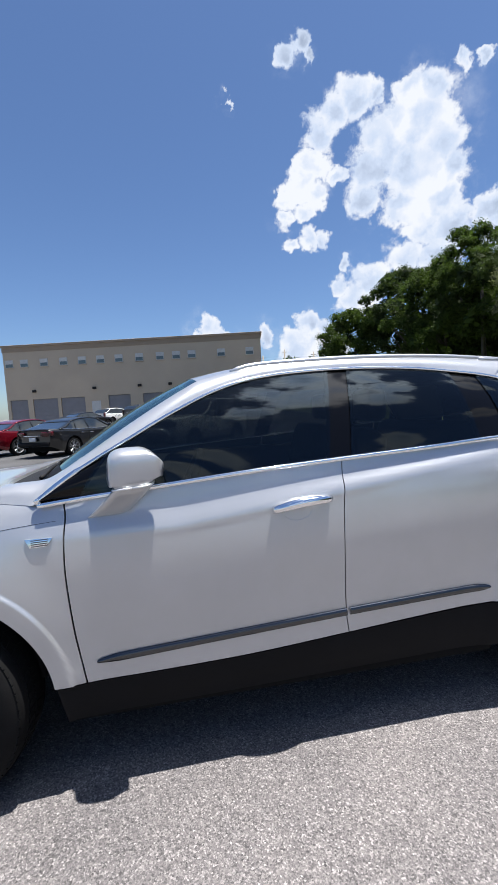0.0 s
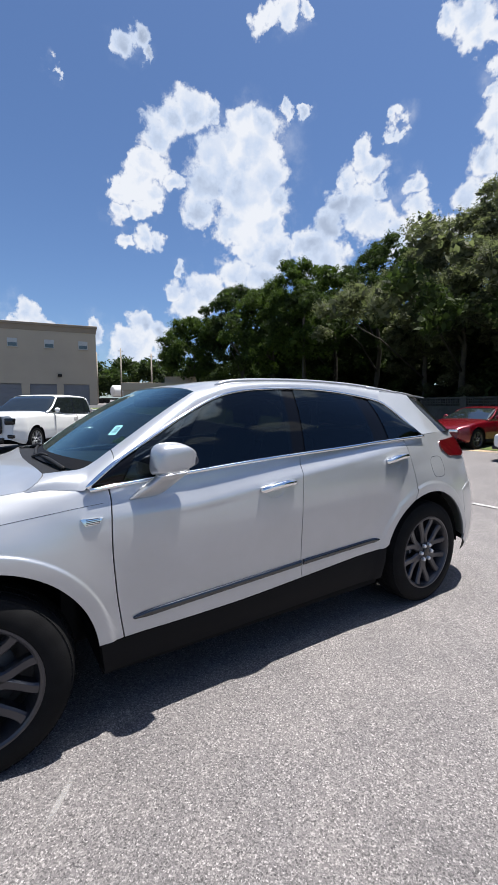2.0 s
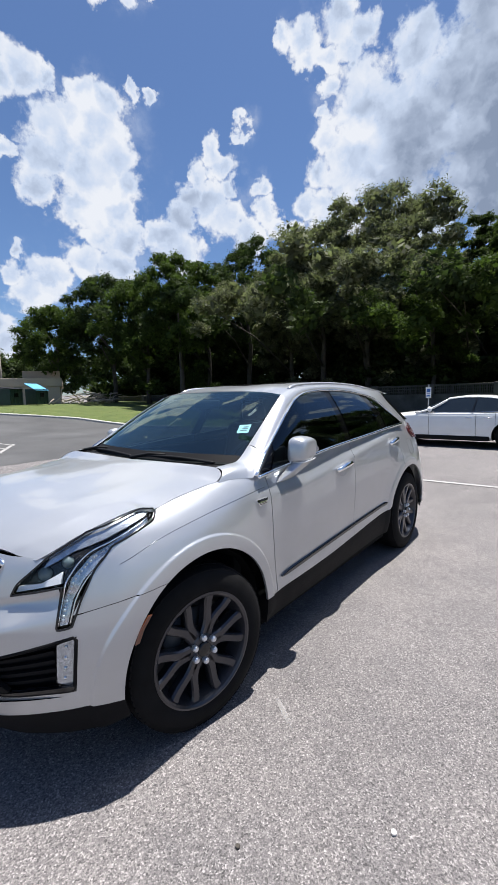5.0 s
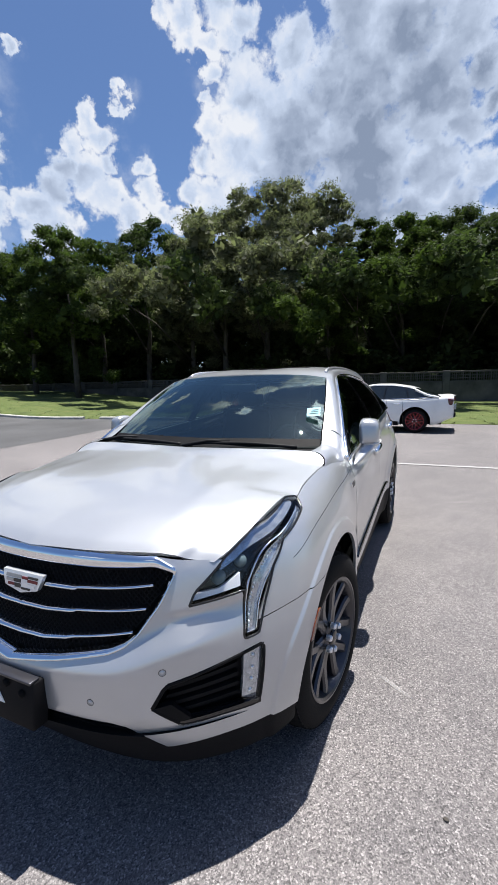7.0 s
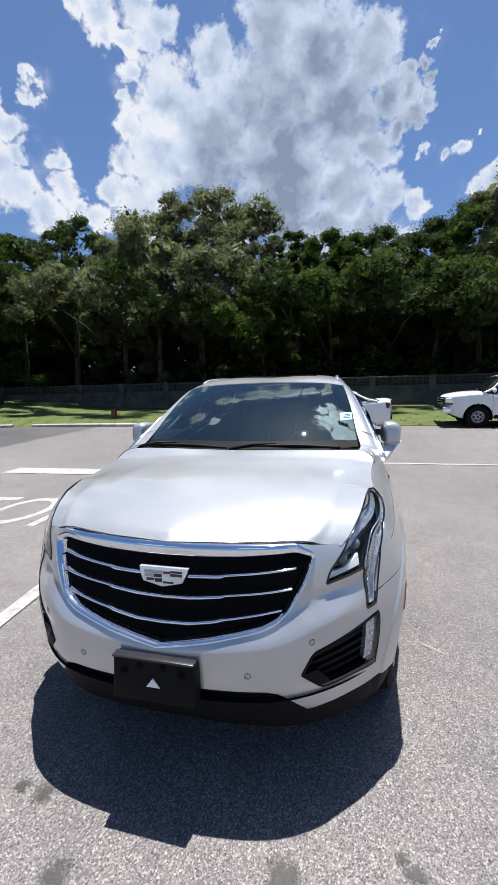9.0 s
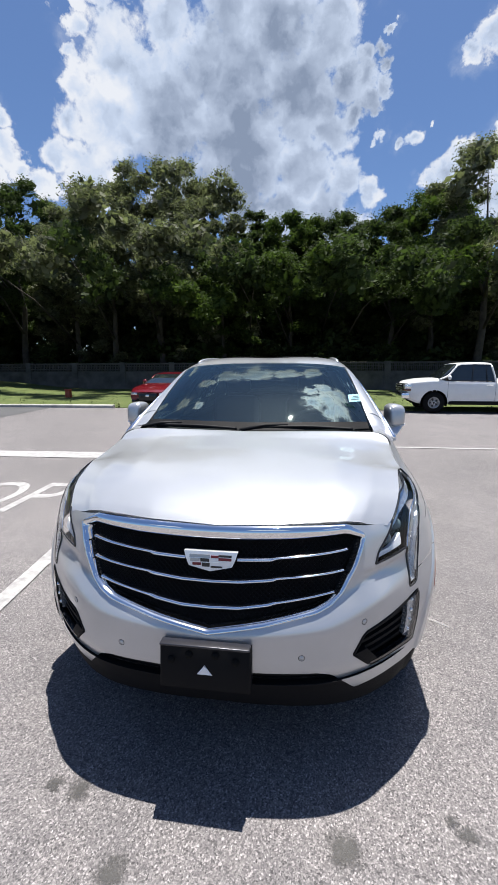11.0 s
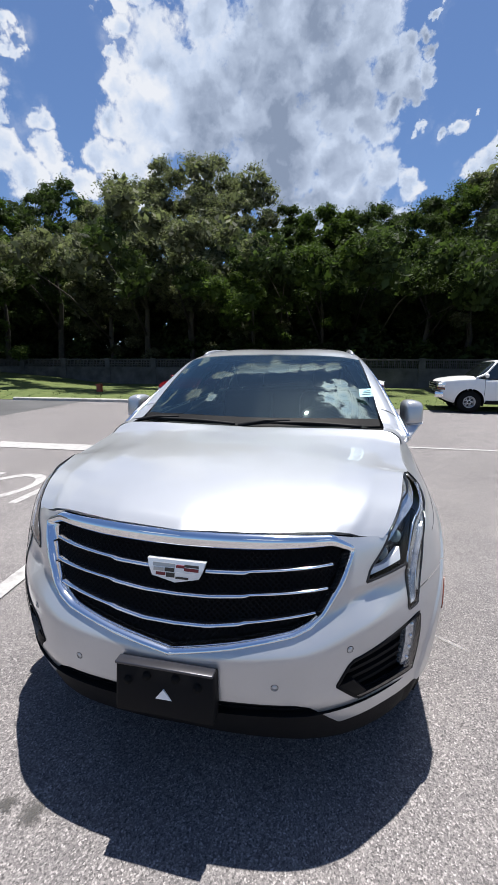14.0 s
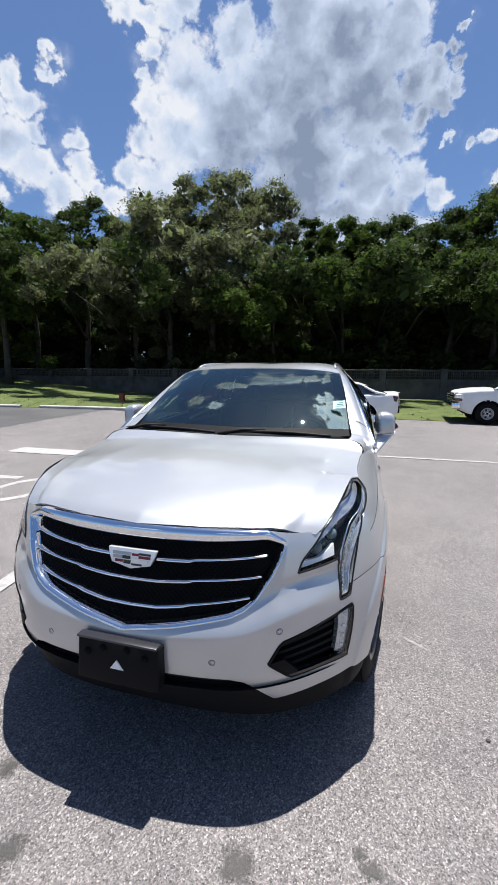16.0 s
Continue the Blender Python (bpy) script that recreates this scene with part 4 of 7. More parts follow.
DEPTH = softened(softened(DEPTH, 1, 1), 6, 0)
# the shoulder crease that climbs along the doors
way_y = np.interp(GRID_S, PLAN_S[SIDE], PLAN[SIDE][:, 1])
crease_z = np.interp(way_y, [0.2, 0.59, 0.96, 1.22, 1.63, 2.07, 2.57, 2.9], [0.99, 0.990, 0.988, 1.018, 1.068, 1.128, 1.196, 1.235])[:, None]
belt_z = np.interp(way_y, [0.2, 0.6, 1.27, 1.66, 2.4, 2.9], [1.12, 1.128, 1.174, 1.196, 1.235, 1.27])[:, None]
crease_a = np.interp(way_y, [0.35, 0.65, 1.0, 1.6, 2.2, 2.6, 2.85], [0.0, 0.010, 0.018, 0.018, 0.015, 0.007, 0.0])[:, None]
crease_w = 0.5 * (belt_z - crease_z)
DEPTH = DEPTH + crease_a * (step_up(crease_z - 0.006, crease_z + crease_w, Z_) * (1 - step_up(crease_z + crease_w, belt_z + 0.01, Z_)) + 0.25 * step_up(crease_z, crease_z - 0.03, Z_) * (1 - step_up(crease_z - 0.03, crease_z - 0.25, Z_)))
WHEELS = ((0.0, 0.375), (2.857, 0.375))
ARCH = 0.474


def ease(a, b, x):
    t = min(1.0, max(0.0, (x - a) / (b - a)))
    return t * t * (3 - 2 * t)


def shell(s, z, out=0.0):
    """The place on the body at a way along the plan curve and a height; out: how far proud of it."""
    i = np.interp(s, GRID_S, np.arange(len(GRID_S)))
    j = np.interp(z, GRID_Z, np.arange(len(GRID_Z)))
    i0, j0 = min(int(i), len(GRID_S) - 2), min(int(j), len(GRID_Z) - 2)
    fi, fj = i - i0, j - j0
    d = (DEPTH[i0, j0] * (1 - fi) * (1 - fj) + DEPTH[i0 + 1, j0] * fi * (1 - fj) + DEPTH[i0, j0 + 1] * (1 - fi) * fj + DEPTH[i0 + 1, j0 + 1] * fi * fj)
    k = np.interp(s, PLAN_S, np.arange(len(PLAN_S)))
    x, y = np.interp(k, np.arange(len(PLAN)), PLAN[:, 0]), np.interp(k, np.arange(len(PLAN)), PLAN[:, 1])
    nx, ny = np.interp(k, np.arange(len(PLAN)), PLAN_N[:, 0]), np.interp(k, np.arange(len(PLAN)), PLAN_N[:, 1])
    if -0.8 < y < 3.6 and x > 0.7:
        for wy, wz in WHEELS:
            r = math.hypot(y - wy, z - wz)
            d -= 0.009 * ease(0.545, 0.535, r) + 0.013 * ease(0.70, 0.50, r)
    d -= out
    return (x - nx * d, y - ny * d, z)


def lift(grid, out=0.0):
    return np.array([[shell(s, z, out) for s, z in row] for row in grid])


# ---- the parked crossover ----
WHITE_PAINT = paint("pearl white paint", (0.505, 0.517, 0.540), 0.285, 0.60, 0.06)
TINTED = glass_material("dark tinted glass", (0.90, 1.0, 1.0), 0.13, 1.50, (0.70, 0.82, 0.90))
SCREEN_GLASS = glass_material("windscreen glass", (0.60, 0.86, 0.86), 0.70, 2.2, (0.78, 0.95, 0.90))
CLEAR_LENS = glass_material("clear lamp lens", (0.98, 0.99, 1.0), 0.97, 1.32)
PIANO_BLACK = plain("gloss black trim", (0.008, 0.008, 0.009), 0.12, spread=0.1)
CLADDING = plain("dark grey moulded cladding", (0.008, 0.008, 0.009), 0.62, spread=0.15, bump=0.0005, fine=500.0)
LAMP_SILVER = plain("silver lamp reflector", (0.80, 0.82, 0.85), 0.28, 1.0, spread=0.05)
LAMP_WHITE = plain("white lamp diffuser", (0.82, 0.84, 0.86), 0.25, spread=0.05)
AMBER = plain("brown amber reflector", (0.13, 0.035, 0.014), 0.2, spread=0.15, coat=1.0)
RED_LENS = plain("dark red lamp lens", (0.060, 0.002, 0.004), 0.12, spread=0.15, coat=0.6)
DASH = plain("charcoal dashboard vinyl", (0.012, 0.015, 0.016), 0.6, spread=0.2, bump=0.0006, fine=300.0)
LEATHER = plain("black leather", (0.006, 0.006, 0.0065), 0.5, spread=0.2, bump=0.0008, fine=150.0)
STICKER = plain("pale window sticker", (0.26, 0.55, 0.60), 0.5, spread=0.1)
DARK_CHROME = plain("dark chrome", (0.095, 0.098, 0.104), 0.14, 1.0, spread=0.05)
WINDOW_BLACK = plain("black window surround", (0.002, 0.002, 0.0025), 0.05, spread=0.1)
MESH_BLACK = plain("black grille mesh", (0.0045, 0.0045, 0.005), 0.45, spread=0.1)
CREST_RED = plain("crest red", (0.12, 0.008, 0.012), 0.3)
CREST_DARK = plain("crest dark", (0.02, 0.018, 0.016), 0.3)
DISC_IRON = plain("worn brake iron", (0.10, 0.10, 0.105), 0.55, 0.6, spread=0.2)
LAMP_GLASS = plain("crystal lamp insert", (0.50, 0.53, 0.57), 0.16, 0.75, spread=0.25, scale=60.0)
SATIN = plain("satin silver", (0.74, 0.75, 0.77), 0.36, 0.7, spread=0.05)


def curve(*pts):
    return along(pts, 60)


def flank(*pts):
    """A smooth line on the flank, from places (y, z), as ways along the plan curve and heights."""
    return along([(at_y(y), z) for y, z in pts], 60)


def straight(*pts):
    return along(pts, 60, False)


def arch(k, a0, a1, grow=0.0):
    """A wheel arch's edge from one angle to another, in degrees from the rear."""
    wy, wz = WHEELS[k]
    out = []
    for a in np.linspace(a0, a1, 61):
        r = ARCH + grow - (0.045 * ease(110, 180, a) if k == 0 else 0.0)
        out.append((at_y(wy + r * math.cos(radians(a))), wz + r * math.sin(radians(a))))
    return np.array(out)


def joined(*lines):
    return np.vstack(lines)


def skin(grids, fold=0.014):
    """One panel from several grids that share edges, its outer rim folded in."""
    bm = bmesh.new()
    for g in grids:
        sheet(g, 0, bm=bm)
    bmesh.ops.remove_doubles(bm, verts=bm.verts[:], dist=0.0008)
    bm.normal_update()
    if fold:
        rim = [e for e in bm.edges if e.is_boundary]
        normals = {v: v.normal.copy() for e in rim for v in e.verts}
        low = {v: bm.verts.new(v.co - n * fold) for v, n in normals.items()}
        for e in rim:
            l = e.link_loops[0]
            a, b = l.vert, l.link_loop_next.vert
            bm.faces.new((b, a, low[a], low[b]))
            e.smooth = False
    return bm


def inside(poly, s, z):
    hit = False
    for (x0, y0), (x1, y1) in zip(poly, poly[1:] + poly[:1]):
        if (y0 > z) != (y1 > z) and s < (x1 - x0) * (z - y0) / (y1 - y0) + x0:
            hit = not hit
    return hit


def coons_flat(b, t, l, r, nu, nv):
    b, t, l, r = (along(np.asarray(v), n, False) for v, n in ((b, nu), (t, nu), (l, nv), (r, nv)))
    u, v = np.linspace(0, 1, nu + 1)[None, :, None], np.linspace(0, 1, nv + 1)[:, None, None]
    return ((1 - v) * b[None] + v * t[None] + (1 - u) * l[:, None] + u * r[:, None]
            - ((1 - u) * (1 - v) * b[0] + u * (1 - v) * b[-1] + (1 - u) * v * t[0] + u * v * t[-1]))


GRILLE_OUT = [(0.0, 0.984), (0.30, 0.986), (0.572, 0.984), (0.648, 0.948), (0.583, 0.846), (0.505, 0.757), (0.455, 0.719), (0.40, 0.697), (0.205, 0.655), (0.0, 0.620)]
GRILLE_IN = [(0.0, 0.928), (0.30, 0.933), (0.565, 0.946), (0.630, 0.930), (0.569, 0.841), (0.494, 0.757), (0.448, 0.730), (0.395, 0.710), (0.202, 0.669), (0.0, 0.636)]
LAMP_EDGE = [(0.679, 0.829), (0.701, 0.869), (0.826, 0.963), (0.983, 1.033), (1.276, 1.081), (1.345, 1.072), (1.302, 1.037), (1.108, 0.975), (1.018, 0.902),
             (0.968, 0.79), (0.930, 0.704), (0.853, 0.698), (0.867, 0.787), (0.879, 0.852), (0.785, 0.840)]


def slim(p):
    """Draws the outer edge of a headlamp in towards the nose."""
    s, z = p
    a = np.interp(z, [0.70, 0.85, 0.97, 1.08], [0.853, 0.879, 0.85, 1.27])
    b = np.interp(z, [0.70, 0.79, 0.90, 0.975, 1.04], [0.930, 0.968, 1.018, 1.108, 1.302])
    return (float(s - np.interp(z, [0.70, 0.80, 0.90, 0.975, 1.04], [0.020, 0.024, 0.014, 0.026, 0.0]) * min(1.2, max(0.0, (s - a) / (b - a)))), float(z))


def slim_grid(grid):
    return np.array([[slim(p) for p in row] for row in grid])


LAMP_EDGE = [slim(p) for p in along(LAMP_EDGE, 90, False)]
FOG_EDGE = [(0.542, 0.527), (0.588, 0.603), (0.836, 0.652), (0.925, 0.668), (0.905, 0.452), (0.632, 0.452)]


def rim_tube(bm, edge, r, out, close=True, steps=1):
    pts = list(edge) + ([edge[0]] if close else [])
    dense = along(pts, max(12, steps * len(pts)), False)
    tube(bm, [shell(s, z, out) for s, z in dense], r, 8)


def hero_body(car):
    # front bumper cover
    seam = np.array([(0.904, 0.741), (1.0, 0.758), (1.082, 0.770), (1.18, 0.780), tuple(arch(0, 119, 119)[0])])
    top = joined(straight((0, 0.985), (0.55, 0.985), (0.66, 0.970), (0.80, 0.958), (0.835, 0.945), (0.86, 0.87), (0.88, 0.80), (0.904, 0.741)), along(seam, 40))
    bottom = straight((0, 0.480), (0.40, 0.474), (0.455, 0.458), (0.582, 0.350), (0.77, 0.360), (0.95, 0.372), tuple(arch(0, 182, 182)[0]))
    grid = coons_flat(bottom, top, straight((0, 0.480), (0, 0.985)), arch(0, 182, 119), 210, 96)
    keep = []
    for j in range(96):
        row = []
        for i in range(210):
            s, z = grid[j:j + 2, i:i + 2].mean(axis=(0, 1))
            row.append(not (inside(GRILLE_OUT, s + 0.006, z) and s < 0.645 or inside(FOG_EDGE, s, z) or inside(LAMP_EDGE, s, z)))
        keep.append(row)
    half = sheet(lift(grid), 0, keep=keep)
    other = mirrored(half)
    me = bpy.data.meshes.new("other")
    other.to_mesh(me)
    half.from_mesh(me)
    bpy.data.meshes.remove(me)
    bmesh.ops.remove_doubles(half, verts=half.verts[:], dist=0.0006)
    part("front_bumper", half, WHITE_PAINT, car)

    # chin under it
    grid = coons_flat(straight((0, 0.245), (0.6, 0.24), (1.0, 0.235), (1.12, 0.25)), bottom, straight((0, 0.245), (0, 0.480)), straight((1.12, 0.25), tuple(bottom[-1])), 60, 10)
    both_sides("chin", skin([lift(grid, -0.012)], 0.0), CLADDING, car)
    for z, end in ((0.40, 0.500), (0.435, 0.462)):
        both_sides("intake_slat", skin([lift(coons_flat(straight((0, z), (end, z)), straight((0, z + 0.016), (end - 0.02, z + 0.016)), straight((0, z), (0, z + 0.016)), straight((end, z), (end - 0.02, z + 0.016)), 30, 2), -0.008)], 0.02), PIANO_BLACK, car)

    # fender
    p2, p3 = arch(0, 118.6, 118.6)[0], arch(0, 100, 100)[0]
    p1, p4 = slim((0.932, 0.7475)), (1.350, 1.068)
    lamp_side = straight(p1, slim((0.960, 0.79)), slim((1.017, 0.902)), slim((1.108, 0.972)), (1.307, 1.032), p4)
    front = coons_flat(joined(along([p1, (1.0, 0.7605), (1.082, 0.7725), (1.18, 0.7825), tuple(p2)], 50)), straight(p4, tuple(p3)), lamp_side, arch(0, 118.6, 100), 50, 44)
    door_edge = flank((0.582, 0.424), (0.566, 0.54), (0.554, 0.64), (0.543, 0.80), (0.541, 0.90), (0.545, 1.0), (0.55, 1.06), (0.545, 1.112))
    low = tuple(arch(0, 6, 6)[0])
    back = coons_flat(arch(0, 100, 6), joined(flank(*FENDER_TOP)[:-1], flank(*FENDER_REAR)),
                      straight(tuple(p3), p4), joined(straight(low, (at_y(0.582), 0.424))[:-1], door_edge), 72, 64)
    both_sides("fender", skin([lift(front), lift(back)]), WHITE_PAINT, car)

    # doors
    b_gap = [(1.650, 0.459), (1.642, 0.54), (1.640, 0.70), (1.641, 0.87), (1.648, 1.0), (1.655, 1.07), (1.668, 1.196)]
    grid = coons_flat(flank((0.588, 0.424), (0.84, 0.423), (1.23, 0.432), (1.646, 0.459)), flank((0.551, 1.113), (0.61, 1.128), (0.76, 1.138), (1.27, 1.174), (1.664, 1.196)),
                      flank((0.588, 0.424), (0.572, 0.54), (0.560, 0.64), (0.549, 0.80), (0.547, 0.90), (0.551, 1.0), (0.556, 1.06), (0.551, 1.113)), flank(*[(y - 0.004, z) for y, z in b_gap]), 46, 40)
    fd = both_sides("front_door", skin([lift(grid)]), WHITE_PAINT, car)
    right = joined(flank((2.372, 0.508), (2.40, 0.52))[:-1], arch(1, 162, 116)[:-1], flank((2.660, 0.815), (2.682, 0.86), (2.684, 0.92), (2.668, 1.06), (2.642, 1.247)))
    grid = coons_flat(flank((1.654, 0.459), (2.0, 0.484), (2.372, 0.508)), flank((1.672, 1.197), (2.1, 1.217), (2.4, 1.235), (2.642, 1.247)), flank(*b_gap), right, 44, 44)
    rd = both_sides("rear_door", skin([lift(grid)]), WHITE_PAINT, car)

    # quarter panel, rear bumper, tailgate
    left = flank((2.665, 0.815), (2.687, 0.86), (2.689, 0.92), (2.673, 1.06), (2.647, 1.247))
    arc = arch(1, 114, 8)
    grid = coons_flat(arc, flank((2.647, 1.247), (2.86, 1.258), (3.05, 1.265), (3.25, 1.27)), joined(straight(tuple(arc[0]), (at_y(2.665), 0.815))[:-1], left),
                      joined(straight(tuple(arc[-1]), (at_y(3.36), 0.47), (at_y(3.34), 0.8), (at_y(3.31), 1.05), (at_y(3.25), 1.27))), 54, 40)
    both_sides("quarter_panel", skin([lift(grid)]), WHITE_PAINT, car)
    end = PLAN_S[-1]
    grid = coons_flat(straight(tuple(arch(1, 3, 3)[0]), (at_y(3.45), 0.30), (end - 0.3, 0.34), (end, 0.35)), straight((at_y(3.345), 0.80), (at_y(3.45), 0.84), (end - 0.3, 0.86), (end, 0.86)),
                      straight(tuple(arch(1, 3, 3)[0]), (at_y(3.365), 0.5), (at_y(3.345), 0.80)), straight((end, 0.35), (end, 0.86)), 40, 16)
    both_sides("rear_bumper", skin([lift(grid)]), WHITE_PAINT, car)
    both_sides("rear_skirt", skin([lift(coons_flat(straight(tuple(arch(1, -8, -8)[0]), (end, 0.24)), straight(tuple(arch(1, 3, 3)[0]), (at_y(3.45), 0.30), (end - 0.3, 0.34), (end, 0.35)), straight(tuple(arch(1, -8, -8)[0]), tuple(arch(1, 3, 3)[0])), straight((end, 0.24), (end, 0.35)), 30, 4), -0.004)], 0), CLADDING, car)
    grid = coons_flat(straight((at_y(3.35), 0.805), (end, 0.865)), straight((at_y(3.26), 1.27), (end, 1.27)), straight((at_y(3.35), 0.805), (at_y(3.32), 1.05), (at_y(3.26), 1.27)), straight((end, 0.865), (end, 1.27)), 30, 16)
    both_sides("tailgate", skin([lift(grid, -0.004)]), WHITE_PAINT, car)
    grid = coons_flat(straight((at_y(3.20), 1.085), (at_y(3.44), 1.07), (at_y(3.5) + 0.22, 1.09)), straight((at_y(3.13), 1.205), (at_y(3.4), 1.215), (at_y(3.5) + 0.2, 1.215)),
                      straight((at_y(3.20), 1.085), (at_y(3.10), 1.15), (at_y(3.13), 1.205)), straight((at_y(3.5) + 0.22, 1.09), (at_y(3.5) + 0.2, 1.215)), 16, 8)
    both_sides("tail_lamp", skin([lift(grid, 0.012)], 0.02), RED_LENS, car, "dark red tail lamp")

    # sill cladding
    grid = coons_flat(flank((0.50, 0.262), (1.2, 0.262), (2.37, 0.285)), flank((0.479, 0.418), (0.84, 0.416), (1.23, 0.424), (1.65, 0.452), (2.385, 0.50)), flank((0.50, 0.262), (0.479, 0.418)), flank((2.37, 0.285), (2.385, 0.50)), 50, 8)
    both_sides("sill_cladding", skin([lift(grid, -0.004)], 0.06), CLADDING, car)
    # chrome strip along the doors
    for y0, y1, z0, z1 in ((0.628, 1.640, 0.502, 0.550), (1.655, 2.312, 0.551, 0.577)):
        n = 24
        rows = []
        for h, o in ((-0.017, 0.002), (-0.013, 0.011), (0.004, 0.013), (0.014, 0.008), (0.016, 0.001)):
            rows.append([shell(at_y(y0 + (y1 - y0) * k / n), z0 + (z1 - z0) * k / n + h * min(1.0, (k if y0 < 1 else n - k) / 2.0 + 0.25), o) for k in range(n + 1)])
        both_sides("door_strip", skin([np.array(rows)], 0.006), DARK_CHROME, car, "dark chrome strip along the doors")
    return fd, rd


HOOD_CENTRE = [(0, -0.795, 0.988), (0, -0.74, 1.020), (0, -0.6, 1.064), (0, -0.4, 1.105), (0, -0.15, 1.140), (0, 0.1, 1.165), (0, 0.27, 1.178)]
FENDER_TOP = [(-0.163, 1.070), (-0.05, 1.090), (0.08, 1.108), (0.15, 1.117), (0.215, 1.124)]
FENDER_REAR = [(0.215, 1.124), (0.30, 1.129), (0.38, 1.122), (0.436, 1.116), (0.50, 1.113), (0.545, 1.112)]
HOOD_SIDE = [(0.655, -0.628, 0.953), (0.686, -0.575, 0.980), (0.728, -0.450, 1.036), (0.764, -0.240, 1.083)] + [tuple(np.array(shell(at_y(y), z)) + np.array((-0.005, 0, 0.001))) for y, z in FENDER_TOP] + [(0.802, 0.258, 1.150), (0.768, 0.286, 1.172), (0.722, 0.296, 1.181)]


def hero_hood(car):
    nose = along([(0, -0.795, 0.988), (0.25, -0.765, 0.989), (0.49, -0.695, 0.987), (0.55, -0.675, 0.978), (0.57, -0.665, 0.968), (0.655, -0.628, 0.953)], 60, False)
    rear = along([(0, 0.27, 1.180), (0.3, 0.276, 1.184), (0.55, 0.288, 1.185), HOOD_SIDE[-1]], 60)
    grid = coons_flat(nose, rear, along(HOOD_CENTRE, 60), along(HOOD_SIDE, 60), 50, 60)
    # one smooth pressed sheet, rolled down only at its rim
    x, y, z = (grid[:, :, k].copy() for k in range(3))
    terms = np.stack([x ** (2 * i) * y ** j for i in range(4) for j in range(4)], axis=-1).reshape(-1, 16)
    fitted = (terms @ np.linalg.lstsq(terms, z.reshape(-1), rcond=None)[0]).reshape(z.shape)
    rim = np.minimum(np.minimum(np.arange(61), 60 - np.arange(61))[:, None], (50 - np.arange(51))[None, :])
    v, u = np.linspace(0, 1, 61)[:, None], np.linspace(0, 1, 51)[None, :]
    puff = np.sin(np.pi * v) ** 1.2
    grid[:, :, 2] = fitted + (z - fitted) * np.exp(-(rim / 8.0) ** 2)
    grid[:, :, 2] += puff * (0.003 * np.cos(0.5 * np.pi * u) ** 0.8 + 0.0035 * np.exp(-((u - 0.66 + 0.10 * v) / 0.07) ** 2) * step_up(1.0, 0.9, u))
    full = np.concatenate([grid[:, :0:-1] * np.array((-1, 1, 1)), grid], axis=1)
    part("hood", sheet(full, 0.016), WHITE_PAINT, car)
    # a soft scoop line under the hood edge, the cowl and the wipers
    bm = bmesh.new()
    cow = coons_flat(rear + np.array((0, 0.0, -0.012)), along([(0, 0.40, 1.166), (0.4, 0.43, 1.166), (0.74, 0.50, 1.166)], 60), straight((0, 0.27, 1.166), (0, 0.40, 1.166)), straight(tuple(np.array(HOOD_SIDE[-1]) - np.array((0, 0, 0.012))), (0.74, 0.50, 1.166)), 40, 6)
    both_sides("cowl", skin([cow], 0.02), BLACK_PLASTIC, car)
    bm.free()


SCREEN_LOW = [(0, 0.335, 1.175), (0.3, 0.36, 1.178), (0.55, 0.41, 1.180), (0.728, 0.475, 1.180)]
SCREEN_TOP = [(0, 1.045, 1.596), (0.3, 1.055, 1.592), (0.5, 1.072, 1.580), (0.612, 1.090, 1.562)]
PILLAR = [(0.736, 0.47, 1.178), (0.715, 0.60, 1.270), (0.685, 0.78, 1.385), (0.650, 0.95, 1.487), (0.618, 1.09, 1.563)]
ROOF_EDGE = [(0.618, 1.09, 1.563), (0.580, 1.28, 1.606), (0.552, 1.55, 1.631), (0.545, 1.9, 1.639), (0.548, 2.3, 1.630), (0.552, 2.7, 1.606), (0.550, 3.05, 1.577), (0.52, 3.33, 1.553)]
DLO_TOP = [(0.878, 0.452, 1.122), (0.835, 0.585, 1.216), (0.780, 0.79, 1.330), (0.722, 0.99, 1.436), (0.665, 1.19, 1.522), (0.625, 1.38, 1.566), (0.602, 1.62, 1.586), (0.598, 1.88, 1.590),
           (0.608, 2.13, 1.578), (0.630, 2.36, 1.550), (0.658, 2.56, 1.512), (0.690, 2.65, 1.462), (0.745, 2.755, 1.372), (0.825, 2.862, 1.258)]
BELT = [(0.880, 0.462, 1.118), (0.874, 0.611, 1.131), (0.866, 0.763, 1.141), (0.858, 1.268, 1.178), (0.851, 1.667, 1.199), (0.848, 2.1, 1.220), (0.846, 2.4, 1.238), (0.838, 2.862, 1.256)]


def mirror_grid(grid):
    return np.concatenate([grid[:, :0:-1] * np.array((-1, 1, 1)), grid], axis=1)


def pane(y0, y1, y2, y3, out=0.004, nu=24, nv=14):
    """A side window between two places on the belt and two on the upper line."""
    b = along(BELT, 200)
    t = along(DLO_TOP, 200)
    b = b[(b[:, 1] >= y0) & (b[:, 1] <= y1)]
    t = t[(t[:, 1] >= y2) & (t[:, 1] <= y3)]
    grid = coons_flat(b, t, straight(tuple(b[0]), tuple(t[0])), straight(tuple(b[-1]), tuple(t[-1])), nu, nv)
    bow = np.sin(np.pi * np.linspace(0, 1, nv + 1))[:, None] * 0.018
    grid[:, :, 0] += bow + out
    grid[:, :, 2] += bow * 0.5
    return grid


